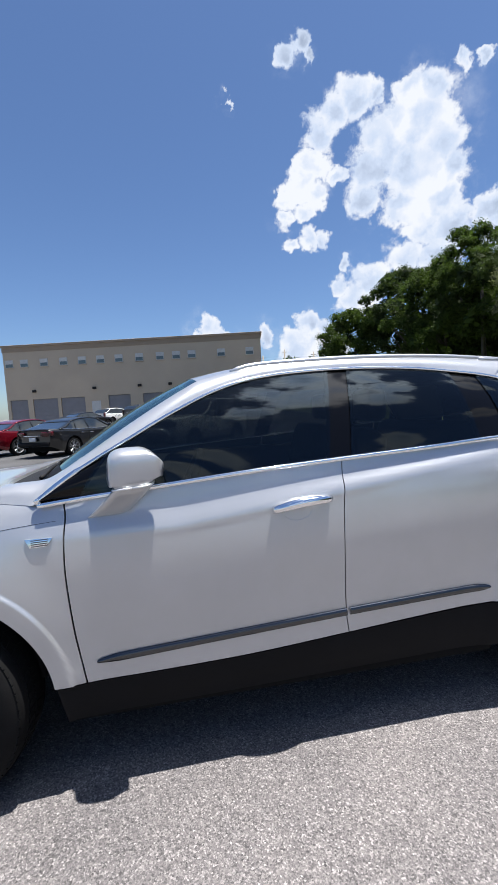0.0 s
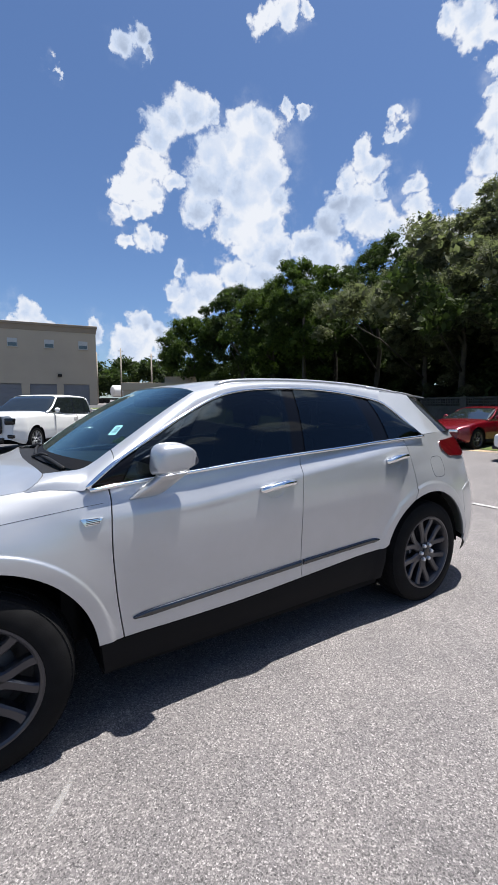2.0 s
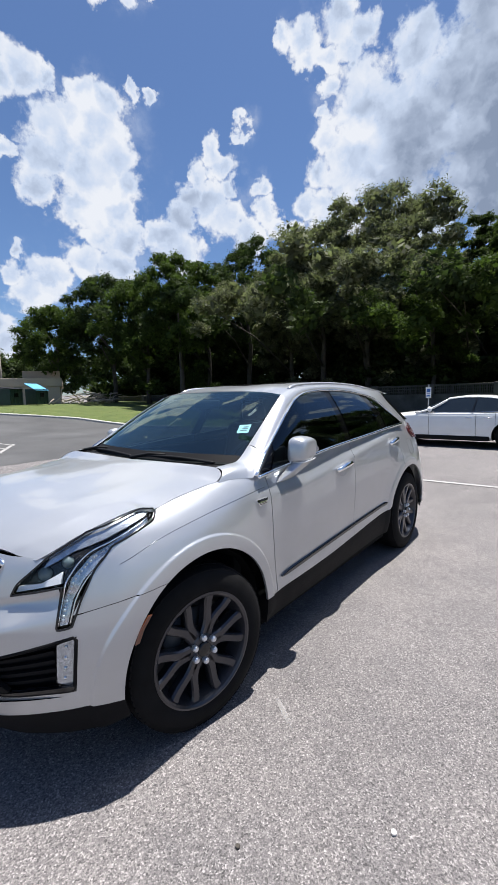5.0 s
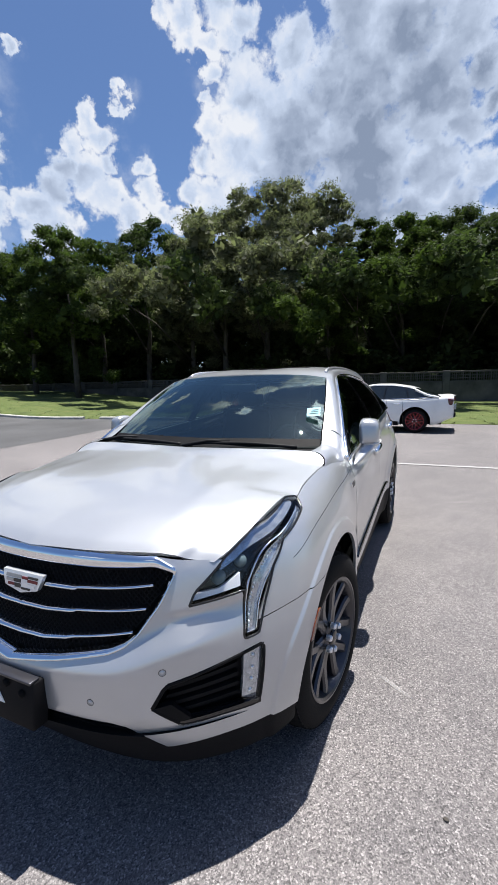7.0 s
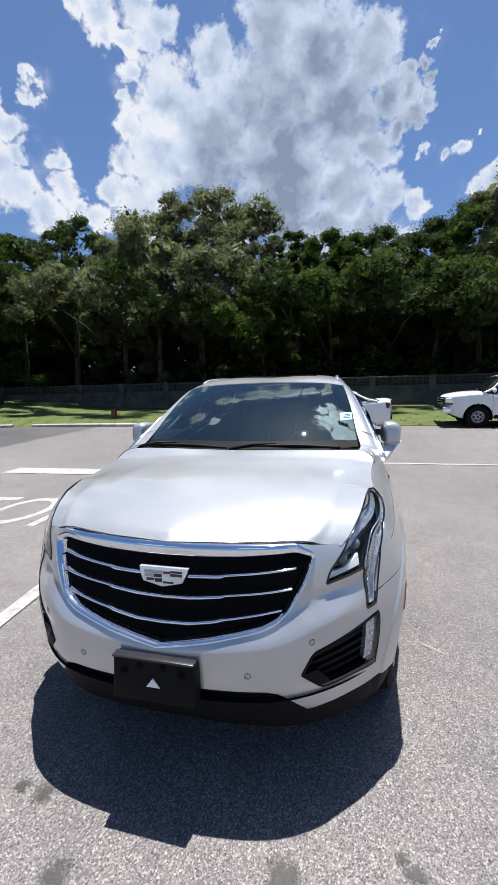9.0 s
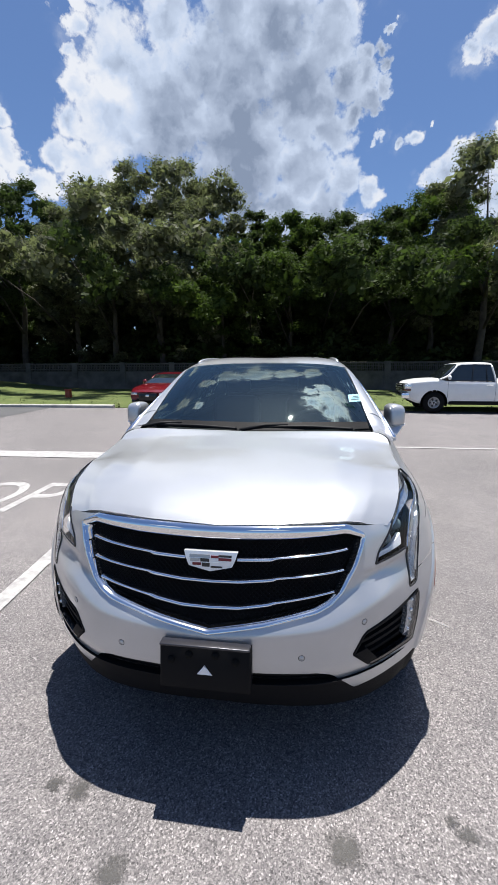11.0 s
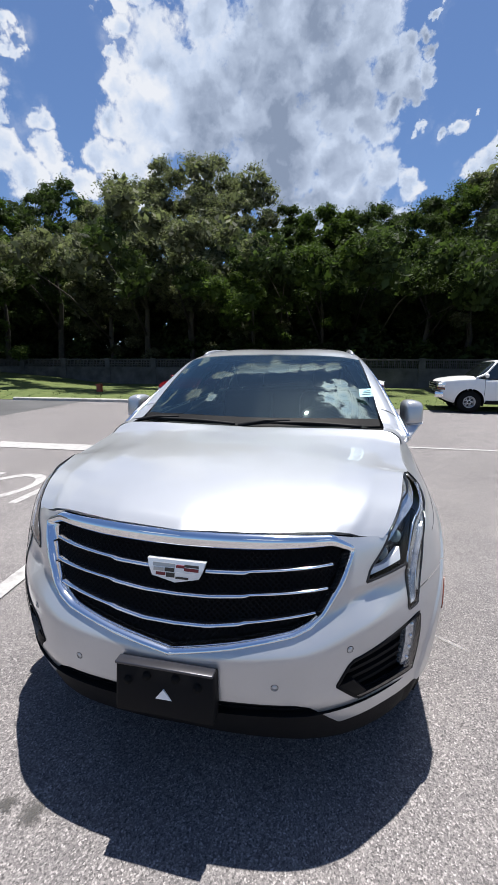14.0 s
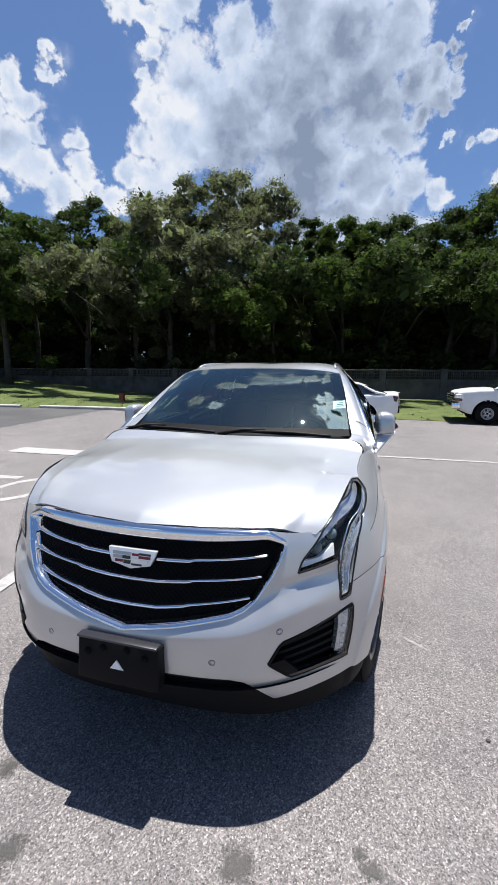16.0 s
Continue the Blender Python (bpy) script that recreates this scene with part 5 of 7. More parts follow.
def hero_glasshouse(car):
    grid = coons_flat(along(SCREEN_LOW, 60), along(SCREEN_TOP, 60), along([(0, 0.335, 1.175), (0, 0.70, 1.402), (0, 1.045, 1.596)], 60), along(PILLAR, 60) - np.array((0.006, 0, 0)), 30, 24)
    u = np.linspace(0, 1, 31)[None, :]
    v = np.linspace(0, 1, 25)[:, None]
    bow = np.sin(np.pi * v) * (1 - u ** 4) * 0.02
    grid[:, :, 1] -= bow * 0.5
    grid[:, :, 2] += bow * 0.85
    full = mirror_grid(grid)
    glass = part("windscreen", sheet(full, 0), SCREEN_GLASS, car)
    glass.visible_shadow = False
    # dark border printed on the glass
    for rows, cols in ((slice(0, 3), slice(0, 61)),):
        part("screen_border", sheet(full[rows, cols] + np.array((0, -0.0016, 0.0022)), 0), CLADDING, glass)

    # roof
    centre = along([(0, 1.045, 1.603), (0, 1.3, 1.635), (0, 1.7, 1.658), (0, 2.1, 1.662), (0, 2.6, 1.645), (0, 3.05, 1.612), (0, 3.33, 1.585)], 60)
    grid = coons_flat(along(SCREEN_TOP, 60) + np.array((0, 0.006, 0.004)), along([(0, 3.33, 1.585), (0.3, 3.33, 1.577), (0.52, 3.33, 1.553)], 60), centre, along(ROOF_EDGE, 60), 26, 50)
    u = np.linspace(0, 1, 27)[None, :]
    v = np.linspace(0, 1, 51)[:, None]
    grid[:, :, 2] += 0.012 * (1 - u ** 2) * np.sin(np.pi * v) * u * 1.5
    full = mirror_grid(grid)
    part("roof", sheet(full, 0.01), WHITE_PAINT, car)
    part("sunroof", sheet(full[9:34, 8:45] + np.array((0, 0, 0.005)), 0.006), PIANO_BLACK, car, "dark glass panoramic sunroof")

    # pillars and the rail above the doors
    inner = joined(along([(0.717, 0.60, 1.271), (0.687, 0.78, 1.386), (0.652, 0.95, 1.488), (0.620, 1.09, 1.564)], 60)[:-1], along(ROOF_EDGE[:6], 60))
    outer = joined(along(DLO_TOP[1:11], 120))
    grid = coons_flat(outer, inner, along([DLO_TOP[1], (0.717, 0.60, 1.271)], 30, False), straight(DLO_TOP[10], ROOF_EDGE[5]), 80, 10)
    vv = np.linspace(0, 1, 11)[:, None]
    bow = np.sin(np.pi * vv) * 0.016 * np.ones((1, 81))
    grid[:, :, 0] += bow * 0.75
    grid[:, :, 2] += bow * 0.65
    pillar = skin([grid], 0.012)
    both_sides("roof_pillar", pillar, WHITE_PAINT, car)
    # the fender's upper corner, running up into the pillar
    low = joined(np.array([shell(at_y(y), z - 0.004, 0.002) for y, z in along(FENDER_REAR[:4], 30)])[:-3], along([(0.872, 0.440, 1.113), (0.869, 0.455, 1.124), (0.852, 0.520, 1.172), DLO_TOP[1]], 30))
    high = along([HOOD_SIDE[-1] + np.array((0.004, 0.003, 0.0)), (0.738, 0.37, 1.186), (0.741, 0.455, 1.192), (0.732, 0.52, 1.222), (0.717, 0.597, 1.270)], 60)
    grid = coons_flat(low, high, along([tuple(low[0]), (0.806, 0.263, 1.150), (0.772, 0.291, 1.172), tuple(high[0])], 30), straight(DLO_TOP[1], (0.717, 0.597, 1.270)), 44, 14)
    uu = np.linspace(0, 1, 45)[None, :]
    vv = np.linspace(0, 1, 15)[:, None]
    swell = np.sin(np.pi * vv) * (np.sin(np.pi * np.clip(0.05 + 0.95 * uu, 0, 1)) ** 0.7 * 0.013 + 0.010 * uu ** 4)
    grid[:, :, 0] += swell * 0.6
    grid[:, :, 2] += swell * 0.75
    both_sides("fender_corner", skin([grid], 0.0), WHITE_PAINT, car)
    # rear pillar
    low = [shell(at_y(y), z, -0.002) for y, z in ((2.862, 1.262), (3.06, 1.267), (3.270, 1.268))]
    grid = coons_flat(along([DLO_TOP[10], DLO_TOP[11], DLO_TOP[12], low[0]], 60), joined(along([ROOF_EDGE[5], (0.552, 2.90, 1.589), (0.550, 2.98, 1.582), (0.549, 3.04, 1.573)], 40)[:-1], along([(0.549, 3.04, 1.573), (0.606, 3.100, 1.475), (0.675, 3.185, 1.365), low[2]], 40)),
                      straight(DLO_TOP[10], ROOF_EDGE[5]), along([low[0], low[1], low[2]], 30), 24, 14)
    both_sides("rear_pillar", skin([grid]), WHITE_PAINT, car)
    # spoiler and rear screen
    spoil = coons_flat(straight((0, 3.22, 1.590), (0.540, 3.09, 1.572)), straight((0, 3.43, 1.570), (0.512, 3.205, 1.556)), straight((0, 3.22, 1.590), (0, 3.43, 1.570)), straight((0.540, 3.09, 1.572), (0.512, 3.205, 1.556)), 16, 6)
    part("spoiler", sheet(mirror_grid(spoil), 0.024), WHITE_PAINT, car)
    rear = coons_flat(straight((0, 3.72, 1.25), (0.45, 3.62, 1.255), (0.66, 3.48, 1.262), (0.735, 3.38, 1.266), tuple(low[2])), straight((0, 3.42, 1.555), (0.35, 3.36, 1.55), (0.50, 3.27, 1.545), (0.545, 3.06, 1.560)), straight((0, 3.72, 1.25), (0, 3.42, 1.555)), straight(tuple(low[2]), (0.673, 3.187, 1.365), (0.604, 3.102, 1.475), (0.545, 3.06, 1.560)), 14, 8)
    part("rear_screen", sheet(mirror_grid(rear), 0), PIANO_BLACK, car, "dark rear screen")
    bm = bmesh.new()
    tube(bm, along([(0.556, 2.55, 1.613), (0.555, 2.8, 1.598), (0.553, 3.0, 1.582), (0.540, 3.13, 1.568)], 16), [0.016 - 0.011 * min(1.0, k / 8) for k in range(17)], 8)
    both_sides("roof_trim", bm, WHITE_PAINT, car)

    # side windows in their black surround
    for y0, y1, y2, y3 in ((0.463, 0.625, 0.453, 0.725), (1.60, 1.725, 1.69, 1.825), (2.32, 2.50, 2.31, 2.475), (2.80, 2.86, 2.775, 2.86)):
        both_sides("window_surround", skin([pane(y0, y1, y2, y3, -0.004, 10, 12)], 0.01), WINDOW_BLACK, car)
    both_sides("door_lining", box_bm((0.70, 0.52, 0.42), (0.80, 2.80, 1.13), 0.02), LEATHER, car)
    for y0, y1, y2, y3 in ((0.60, 1.625, 0.70, 1.715), (1.70, 2.345, 1.80, 2.335), (2.475, 2.83, 2.45, 2.80)):
        both_sides("side_window", skin([pane(y0, y1, y2, y3, 0.002)], 0.0), TINTED, car, "dark tinted side window")
    bm = bmesh.new()
    line = along(DLO_TOP, 120)
    tube(bm, [(x + 0.006, y, z + 0.002) for x, y, z in line], [0.012 if y < 0.6 else 0.0085 for x, y, z in line], 8)
    both_sides("window_trim", bm, CHROME, car, "bright chrome trim round the windows")
    bm = bmesh.new()
    belt = along(BELT, 120)
    tube(bm, [(x + 0.010, y, z - 0.004) for x, y, z in belt], 0.0105, 8)
    both_sides("belt_trim", bm, CHROME, car)
    # roof rails
    bm = bmesh.new()
    rail = [(0.575, 1.25, 1.604), (0.566, 1.32, 1.630), (0.555, 1.5, 1.646), (0.548, 1.9, 1.656), (0.550, 2.3, 1.646), (0.553, 2.6, 1.624), (0.552, 2.80, 1.603), (0.552, 2.90, 1.590)]
    tube(bm, along([(x, y, z - 0.008) for x, y, z in rail], 40), 0.013, 8)
    tube(bm, along([(x + 0.004, y, z - 0.026) for x, y, z in rail], 40), 0.014, 8)
    both_sides("roof_rail", bm, WHITE_PAINT, car, "low pale roof rail")


def hero_front(car):
    # grille
    outer, inner = along(GRILLE_OUT, 110, False), along(GRILLE_IN, 110, False)
    rows = []
    for k, o in ((0.0, -0.002), (0.05, 0.006), (0.25, 0.010), (0.7, 0.004), (0.95, -0.010), (1.0, -0.038)):
        row = []
        for (s0, z0), (s1, z1) in zip(outer, inner):
            s, z = s0 + (s1 - s0) * k, z0 + (z1 - z0) * k
            row.append(shell(s, z, o))
        rows.append(row)
    surround = skin([np.array(rows)[:, ::-1]], 0.0)
    two = mirrored(surround)
    me = bpy.data.meshes.new("two")
    two.to_mesh(me)
    surround.from_mesh(me)
    bpy.data.meshes.remove(me)
    bmesh.ops.remove_doubles(surround, verts=surround.verts[:], dist=0.0006)
    grille = part("grille", surround, CHROME, car, "broad chrome surround of the black grille")
    insert = coons_flat(straight((0, 0.628), (0.20, 0.661), (0.456, 0.722)), straight((0, 0.937), (0.30, 0.942), (0.636, 0.938)), straight((0, 0.628), (0, 0.937)), straight((0.456, 0.722), (0.502, 0.757), (0.576, 0.840), (0.636, 0.938)), 40, 20)
    g3 = lift(insert, -0.045)
    part("insert", sheet(mirror_grid(g3), 0), DARK_VOID, grille)
    bm = bmesh.new()
    for lean in (1, -1):
        for k in range(-36, 60):
            run = []
            for q in range(0, 62):
                z = 0.62 + q * 0.0055
                s = k * 0.022 + lean * (z - 0.78) * 1.15
                if inside(GRILLE_IN + [(0.0, 0.7)], s, z) and s > 0:
                    run.append(Vector(shell(s, z, -0.036)))
            if len(run) > 2:
                w, h = Vector((0.0022, 0, -0.0019 * lean)), Vector((0, -0.004, 0))
                rows = [[bm.verts.new(p + o) for p in run] for o in (-w, -w * 0.5 + h, w * 0.5 + h, w)]
                for one, two in zip(rows, rows[1:]):
                    for j in range(len(run) - 1):
                        bm.faces.new((one[j], one[j + 1], two[j + 1], two[j]))
    both_sides("mesh", bm, MESH_BLACK, grille, "gloss black diamond mesh")
    for pts in ([(0.100, 0.866), (0.235, 0.870), (0.250, 0.876), (0.558, 0.897)], [(0.0, 0.786), (0.11, 0.789), (0.235, 0.799), (0.250, 0.805), (0.530, 0.827)], [(0.0, 0.694), (0.11, 0.698), (0.22, 0.713), (0.235, 0.719), (0.478, 0.756)]):
        line = along(pts, 40, False)
        rows = []
        for h, o in ((-0.006, -0.034), (-0.0055, -0.012), (0.0, -0.006), (0.0055, -0.012), (0.006, -0.034)):
            rows.append([shell(s, z + h * (1.0 if s < 0.24 else 0.7), o) for s, z in line])
        both_sides("grille_bar", skin([np.array(rows)], 0), CHROME, grille, "thin chrome grille bar")

    # crest
    crest = [(-0.100, 0.897), (0.100, 0.897), (0.092, 0.872), (0.080, 0.846), (0.0, 0.829), (-0.080, 0.846), (-0.092, 0.872)]

    def plate(poly, out, deep, mat, owner, name):
        bm = bmesh.new()
        yf = [shell(abs(x), z, out)[1] for x, z in poly]
        fr = [bm.verts.new((x, y, z)) for (x, z), y in zip(poly, yf)]
        bk = [bm.verts.new((x, y + deep, z)) for (x, z), y in zip(poly, yf)]
        bm.faces.new(fr)
        n = len(poly)
        for k in range(n):
            bm.faces.new((fr[(k + 1) % n], fr[k], bk[k], bk[(k + 1) % n]))
        bmesh.ops.recalc_face_normals(bm, faces=bm.faces[:])
        return part(name, bm, mat, owner, smooth=False)

    badge = plate(crest, 0.004, 0.016, SATIN, grille, "badge")
    for x0, x1, z0, z1, m in ((-0.078, -0.002, 0.876, 0.887, STEEL), (0.002, 0.03, 0.876, 0.884, CREST_RED), (0.03, 0.078, 0.880, 0.887, CREST_DARK), (0.03, 0.078, 0.868, 0.877, CREST_RED),
                              (-0.075, -0.040, 0.862, 0.872, STEEL), (-0.037, -0.004, 0.862, 0.873, CREST_DARK), (-0.066, -0.034, 0.849, 0.858, CREST_RED), (-0.031, -0.002, 0.845, 0.858, CREST_DARK),
                              (0.002, 0.068, 0.851, 0.862, SATIN), (0.002, 0.045, 0.842, 0.848, CREST_DARK)):
        plate([(x0, z1), (x1, z1), (x1, z0), (x0, z0)], 0.006, 0.003, m, badge, "field")

    # headlamps
    lamp_grid = coons_flat(straight((0.679, 0.829), (0.785, 0.838), (0.879, 0.850), (0.955, 0.80)), straight((0.701, 0.869), (0.826, 0.963), (0.983, 1.033), (1.276, 1.081), (1.345, 1.072)),
                           straight((0.679, 0.829), (0.701, 0.869)), straight((0.955, 0.80), (1.010, 0.902), (1.103, 0.975), (1.302, 1.037), (1.345, 1.072)), 40, 14)
    leg_grid = coons_flat(straight((0.853, 0.698), (0.925, 0.704)), straight((0.876, 0.838), (0.955, 0.80)), straight((0.853, 0.698), (0.867, 0.787), (0.876, 0.838)), straight((0.930, 0.704), (0.966, 0.79), (0.970, 0.80)), 8, 14)
    lamp_grid, leg_grid = slim_grid(lamp_grid), slim_grid(leg_grid)
    lamp = both_sides("headlamp", skin([lift(lamp_grid, -0.05), lift(leg_grid, -0.035)], 0.0), PIANO_BLACK, car, "slim headlamp with a vertical light strip")
    for k, side in enumerate((1, -1)):
        def fix(bm):
            return bm if side == 1 else mirrored(bm)
        owner = lamp[k]
        lens = part("lens", fix(skin([lift(lamp_grid, 0.003), lift(leg_grid, 0.003)], 0.0)), CLEAR_LENS, owner)
        lens.visible_shadow = False
        bm = bmesh.new()
        rim_tube(bm, LAMP_EDGE, 0.0042, 0.0, steps=2)
        part("bezel", fix(bm), PIANO_BLACK, owner)
        # bright upper wing and inner blade
        wing = coons_flat(straight((0.80, 0.915), (0.93, 0.965), (1.12, 1.010), (1.29, 1.050)), straight((0.826, 0.955), (0.983, 1.025), (1.276, 1.073), (1.325, 1.068)), straight((0.80, 0.915), (0.826, 0.955)), straight((1.29, 1.050), (1.325, 1.068)), 24, 5)
        part("reflector", fix(skin([lift(slim_grid(wing), -0.022)], 0.01)), LAMP_GLASS, owner)
        blade = coons_flat(straight((0.690, 0.834), (0.785, 0.846), (0.872, 0.858)), straight((0.702, 0.856), (0.79, 0.862), (0.88, 0.900)), straight((0.690, 0.834), (0.702, 0.856)), straight((0.872, 0.858), (0.88, 0.900)), 16, 3)
        part("reflector", fix(skin([lift(slim_grid(blade), -0.02)], 0.02)), LAMP_WHITE, owner)
        strip = coons_flat(straight((0.872, 0.714), (0.892, 0.80), (0.925, 0.880), (1.01, 0.948), (1.15, 0.997), (1.28, 1.038)), straight((0.912, 0.716), (0.936, 0.80), (0.975, 0.868), (1.055, 0.935), (1.17, 0.985), (1.285, 1.028)),
                           straight((0.872, 0.714), (0.912, 0.716)), straight((1.28, 1.038), (1.285, 1.028)), 50, 3)
        part("light_strip", fix(skin([lift(slim_grid(strip), -0.012)], 0.012)), LAMP_GLASS, owner, "vertical daylight strip")
        edge_line = along([(0.862, 0.712), (0.884, 0.81), (0.905, 0.875), (0.99, 0.955), (1.15, 1.005), (1.29, 1.046)], 50)
        bm = bmesh.new()
        tube(bm, [shell(*slim(p), -0.006) for p in edge_line], 0.0035, 6)
        part("trim", fix(bm), CHROME, owner)
        line2 = along([(0.920, 0.716), (0.946, 0.80), (0.985, 0.868), (1.062, 0.930), (1.18, 0.980)], 50)
        bm = bmesh.new()
        tube(bm, [shell(*slim(p), -0.006) for p in line2], 0.0035, 6)
        part("trim", fix(bm), CHROME, owner)
        bm = bmesh.new()
        for q in range(22):
            s, z = along([(0.884, 0.725), (0.903, 0.80), (0.938, 0.874), (1.02, 0.941), (1.15, 0.991)], 60)[int(q * 2.6) + 1]
            bmesh.ops.create_uvsphere(bm, u_segments=8, v_segments=5, radius=0.0052, matrix=Matrix.Translation(shell(*slim((s, z)), -0.010)))
        part("light_bead", fix(bm), LAMP_SILVER, owner)
        for s, z, r in ((0.80, 0.888, 0.027), (0.90, 0.925, 0.024)):
            bm = bmesh.new()
            bmesh.ops.create_uvsphere(bm, u_segments=20, v_segments=12, radius=r, matrix=Matrix.Translation(shell(s, z, -0.045)))
            part("projector", fix(bm), WINDOW_PANE, owner, "dark glass projector lens")

        # fog pocket
        pocket = coons_flat(straight((0.632, 0.452), (0.905, 0.452)), straight((0.588, 0.603), (0.836, 0.652), (0.925, 0.668)), straight((0.632, 0.452), (0.542, 0.527), (0.588, 0.603)), straight((0.905, 0.452), (0.925, 0.668)), 24, 14)
        fog = part("fog_pocket", fix(skin([lift(pocket, -0.045)], -0.045)), CLADDING, car, "black side air pocket with slats")
        bm = bmesh.new()
        rim_tube(bm, FOG_EDGE, 0.008, -0.004, steps=6)
        part("bezel", fix(bm), CLADDING, fog)
        for q in range(5):
            z0, z1 = 0.478 + 0.030 * q, 0.492 + 0.036 * q
            s0 = 0.575 + 0.01 * abs(q - 1)
            slat = coons_flat(straight((s0, z0), (0.835, z1)), straight((s0 + 0.004, z0 + 0.013), (0.835, z1 + 0.014)), straight((s0, z0), (s0 + 0.004, z0 + 0.013)), straight((0.835, z1), (0.835, z1 + 0.014)), 12, 2)
            part("slat", fix(skin([lift(slat, -0.024)], 0.018)), CLADDING, fog)
        low = coons_flat(straight((0.632, 0.449), (0.91, 0.449)), straight((0.625, 0.464), (0.91, 0.472)), straight((0.632, 0.449), (0.625, 0.464)), straight((0.91, 0.449), (0.91, 0.472)), 20, 3)
        part("lower_trim", fix(skin([lift(low, 0.003)], 0.02)), PIANO_BLACK, fog)
        wedge = coons_flat(straight((0.638, 0.456), (0.664, 0.470)), straight((0.548, 0.527), (0.602, 0.535)), straight((0.638, 0.456), (0.548, 0.527)), straight((0.664, 0.470), (0.602, 0.535)), 6, 8)
        part("lower_trim", fix(skin([lift(wedge, 0.002)], 0.02)), CLADDING, fog)
        drl = coons_flat(straight((0.842, 0.487), (0.896, 0.464)), straight((0.851, 0.640), (0.921, 0.664)), straight((0.842, 0.487), (0.851, 0.640)), straight((0.896, 0.464), (0.921, 0.664)), 8, 20)
        day = part("daylight_lamp", fix(skin([lift(drl, -0.010)], 0.02)), LAMP_GLASS, fog, "upright white daylight lamp")
        cover = part("lens", fix(skin([lift(drl, 0.004)], 0.0)), CLEAR_LENS, day)
        cover.visible_shadow = False
        for q in range(4):
            s, z = 0.885 - 0.004 * q, 0.632 - 0.042 * q
            bm = bmesh.new()
            bmesh.ops.create_uvsphere(bm, u_segments=10, v_segments=6, radius=0.007, matrix=Matrix.Translation(shell(s, z, -0.010)))
            part("light_bead", fix(bm), LAMP_SILVER, day)
        # parking sensors and side marker
        for s, z in ((0.580, 0.650), (0.338, 0.543)):
            c, o = Vector(shell(s, z, 0.0)), Vector(shell(s, z, 1.0))
            turn = (o - c).to_track_quat("Z", "Y").to_matrix().to_4x4()
            bm = bmesh.new()
            lathe(bm, [(-0.004, 0.0115), (0.0006, 0.0115), (0.0006, 0.0095), (-0.001, 0.0092), (0.0012, 0.0085), (0.0016, 0.0)], 20, "z")
            bm.transform(Matrix.Translation(c) @ turn)
            sensor = part("parking_sensor", fix(bm), WHITE_PAINT, car)
            bm = bmesh.new()
            lathe(bm, [(0.0002, 0.0122), (0.0014, 0.0110), (0.0002, 0.0098)], 20, "z")
            bm.transform(Matrix.Translation(c) @ turn)
            part("ring", fix(bm), CLADDING, sensor)
        mark = coons_flat(straight((1.128, 0.588), (1.148, 0.590)), straight((1.190, 0.690), (1.206, 0.688)), straight((1.128, 0.588), (1.150, 0.64), (1.190, 0.690)), straight((1.148, 0.590), (1.168, 0.64), (1.206, 0.688)), 4, 12)
        part("side_marker", fix(skin([lift(mark, 0.004)], 0.01)), AMBER, car, "brown amber side marker")

    # plate holder with its pale arrow
    holder = box_bm((-0.163, -0.958, 0.435), (0.163, -0.900, 0.598), 0.008, Euler((radians(-6), 0, 0)).to_matrix().to_4x4())
    ph = part("plate_holder", holder, CLADDING, car, "black plastic plate holder without a plate")
    bm = bmesh.new()
    f = [bm.verts.new(p) for p in ((-0.046, -0.959, 0.474), (0.046, -0.959, 0.474), (0.0, -0.962, 0.533))]
    b = [bm.verts.new(v.co + Vector((0, 0.006, 0))) for v in f]
    bm.faces.new(f)
    for k in range(3):
        bm.faces.new((f[(k + 1) % 3], f[k], b[k], b[(k + 1) % 3]))
    bmesh.ops.recalc_face_normals(bm, faces=bm.faces[:])
    part("arrow", bm, LAMP_WHITE, ph, "pale triangle", smooth=False)
    for x, z in ((-0.12, 0.545), (-0.055, 0.570), (0.04, 0.575), (0.11, 0.555)):
        bm = bmesh.new()
        lathe(bm, [(-0.966, 0.0), (-0.964, 0.012), (-0.955, 0.014)], 14, "y", (x, 0.0, z))
        bmesh.ops.recalc_face_normals(bm, faces=bm.faces[:])
        part("screw", bm, DARK_VOID, ph)
    part("top_lip", box_bm((-0.160, -0.962, 0.598), (0.160, -0.925, 0.607), 0.003), GUNMETAL, ph, "paler grey upper edge")


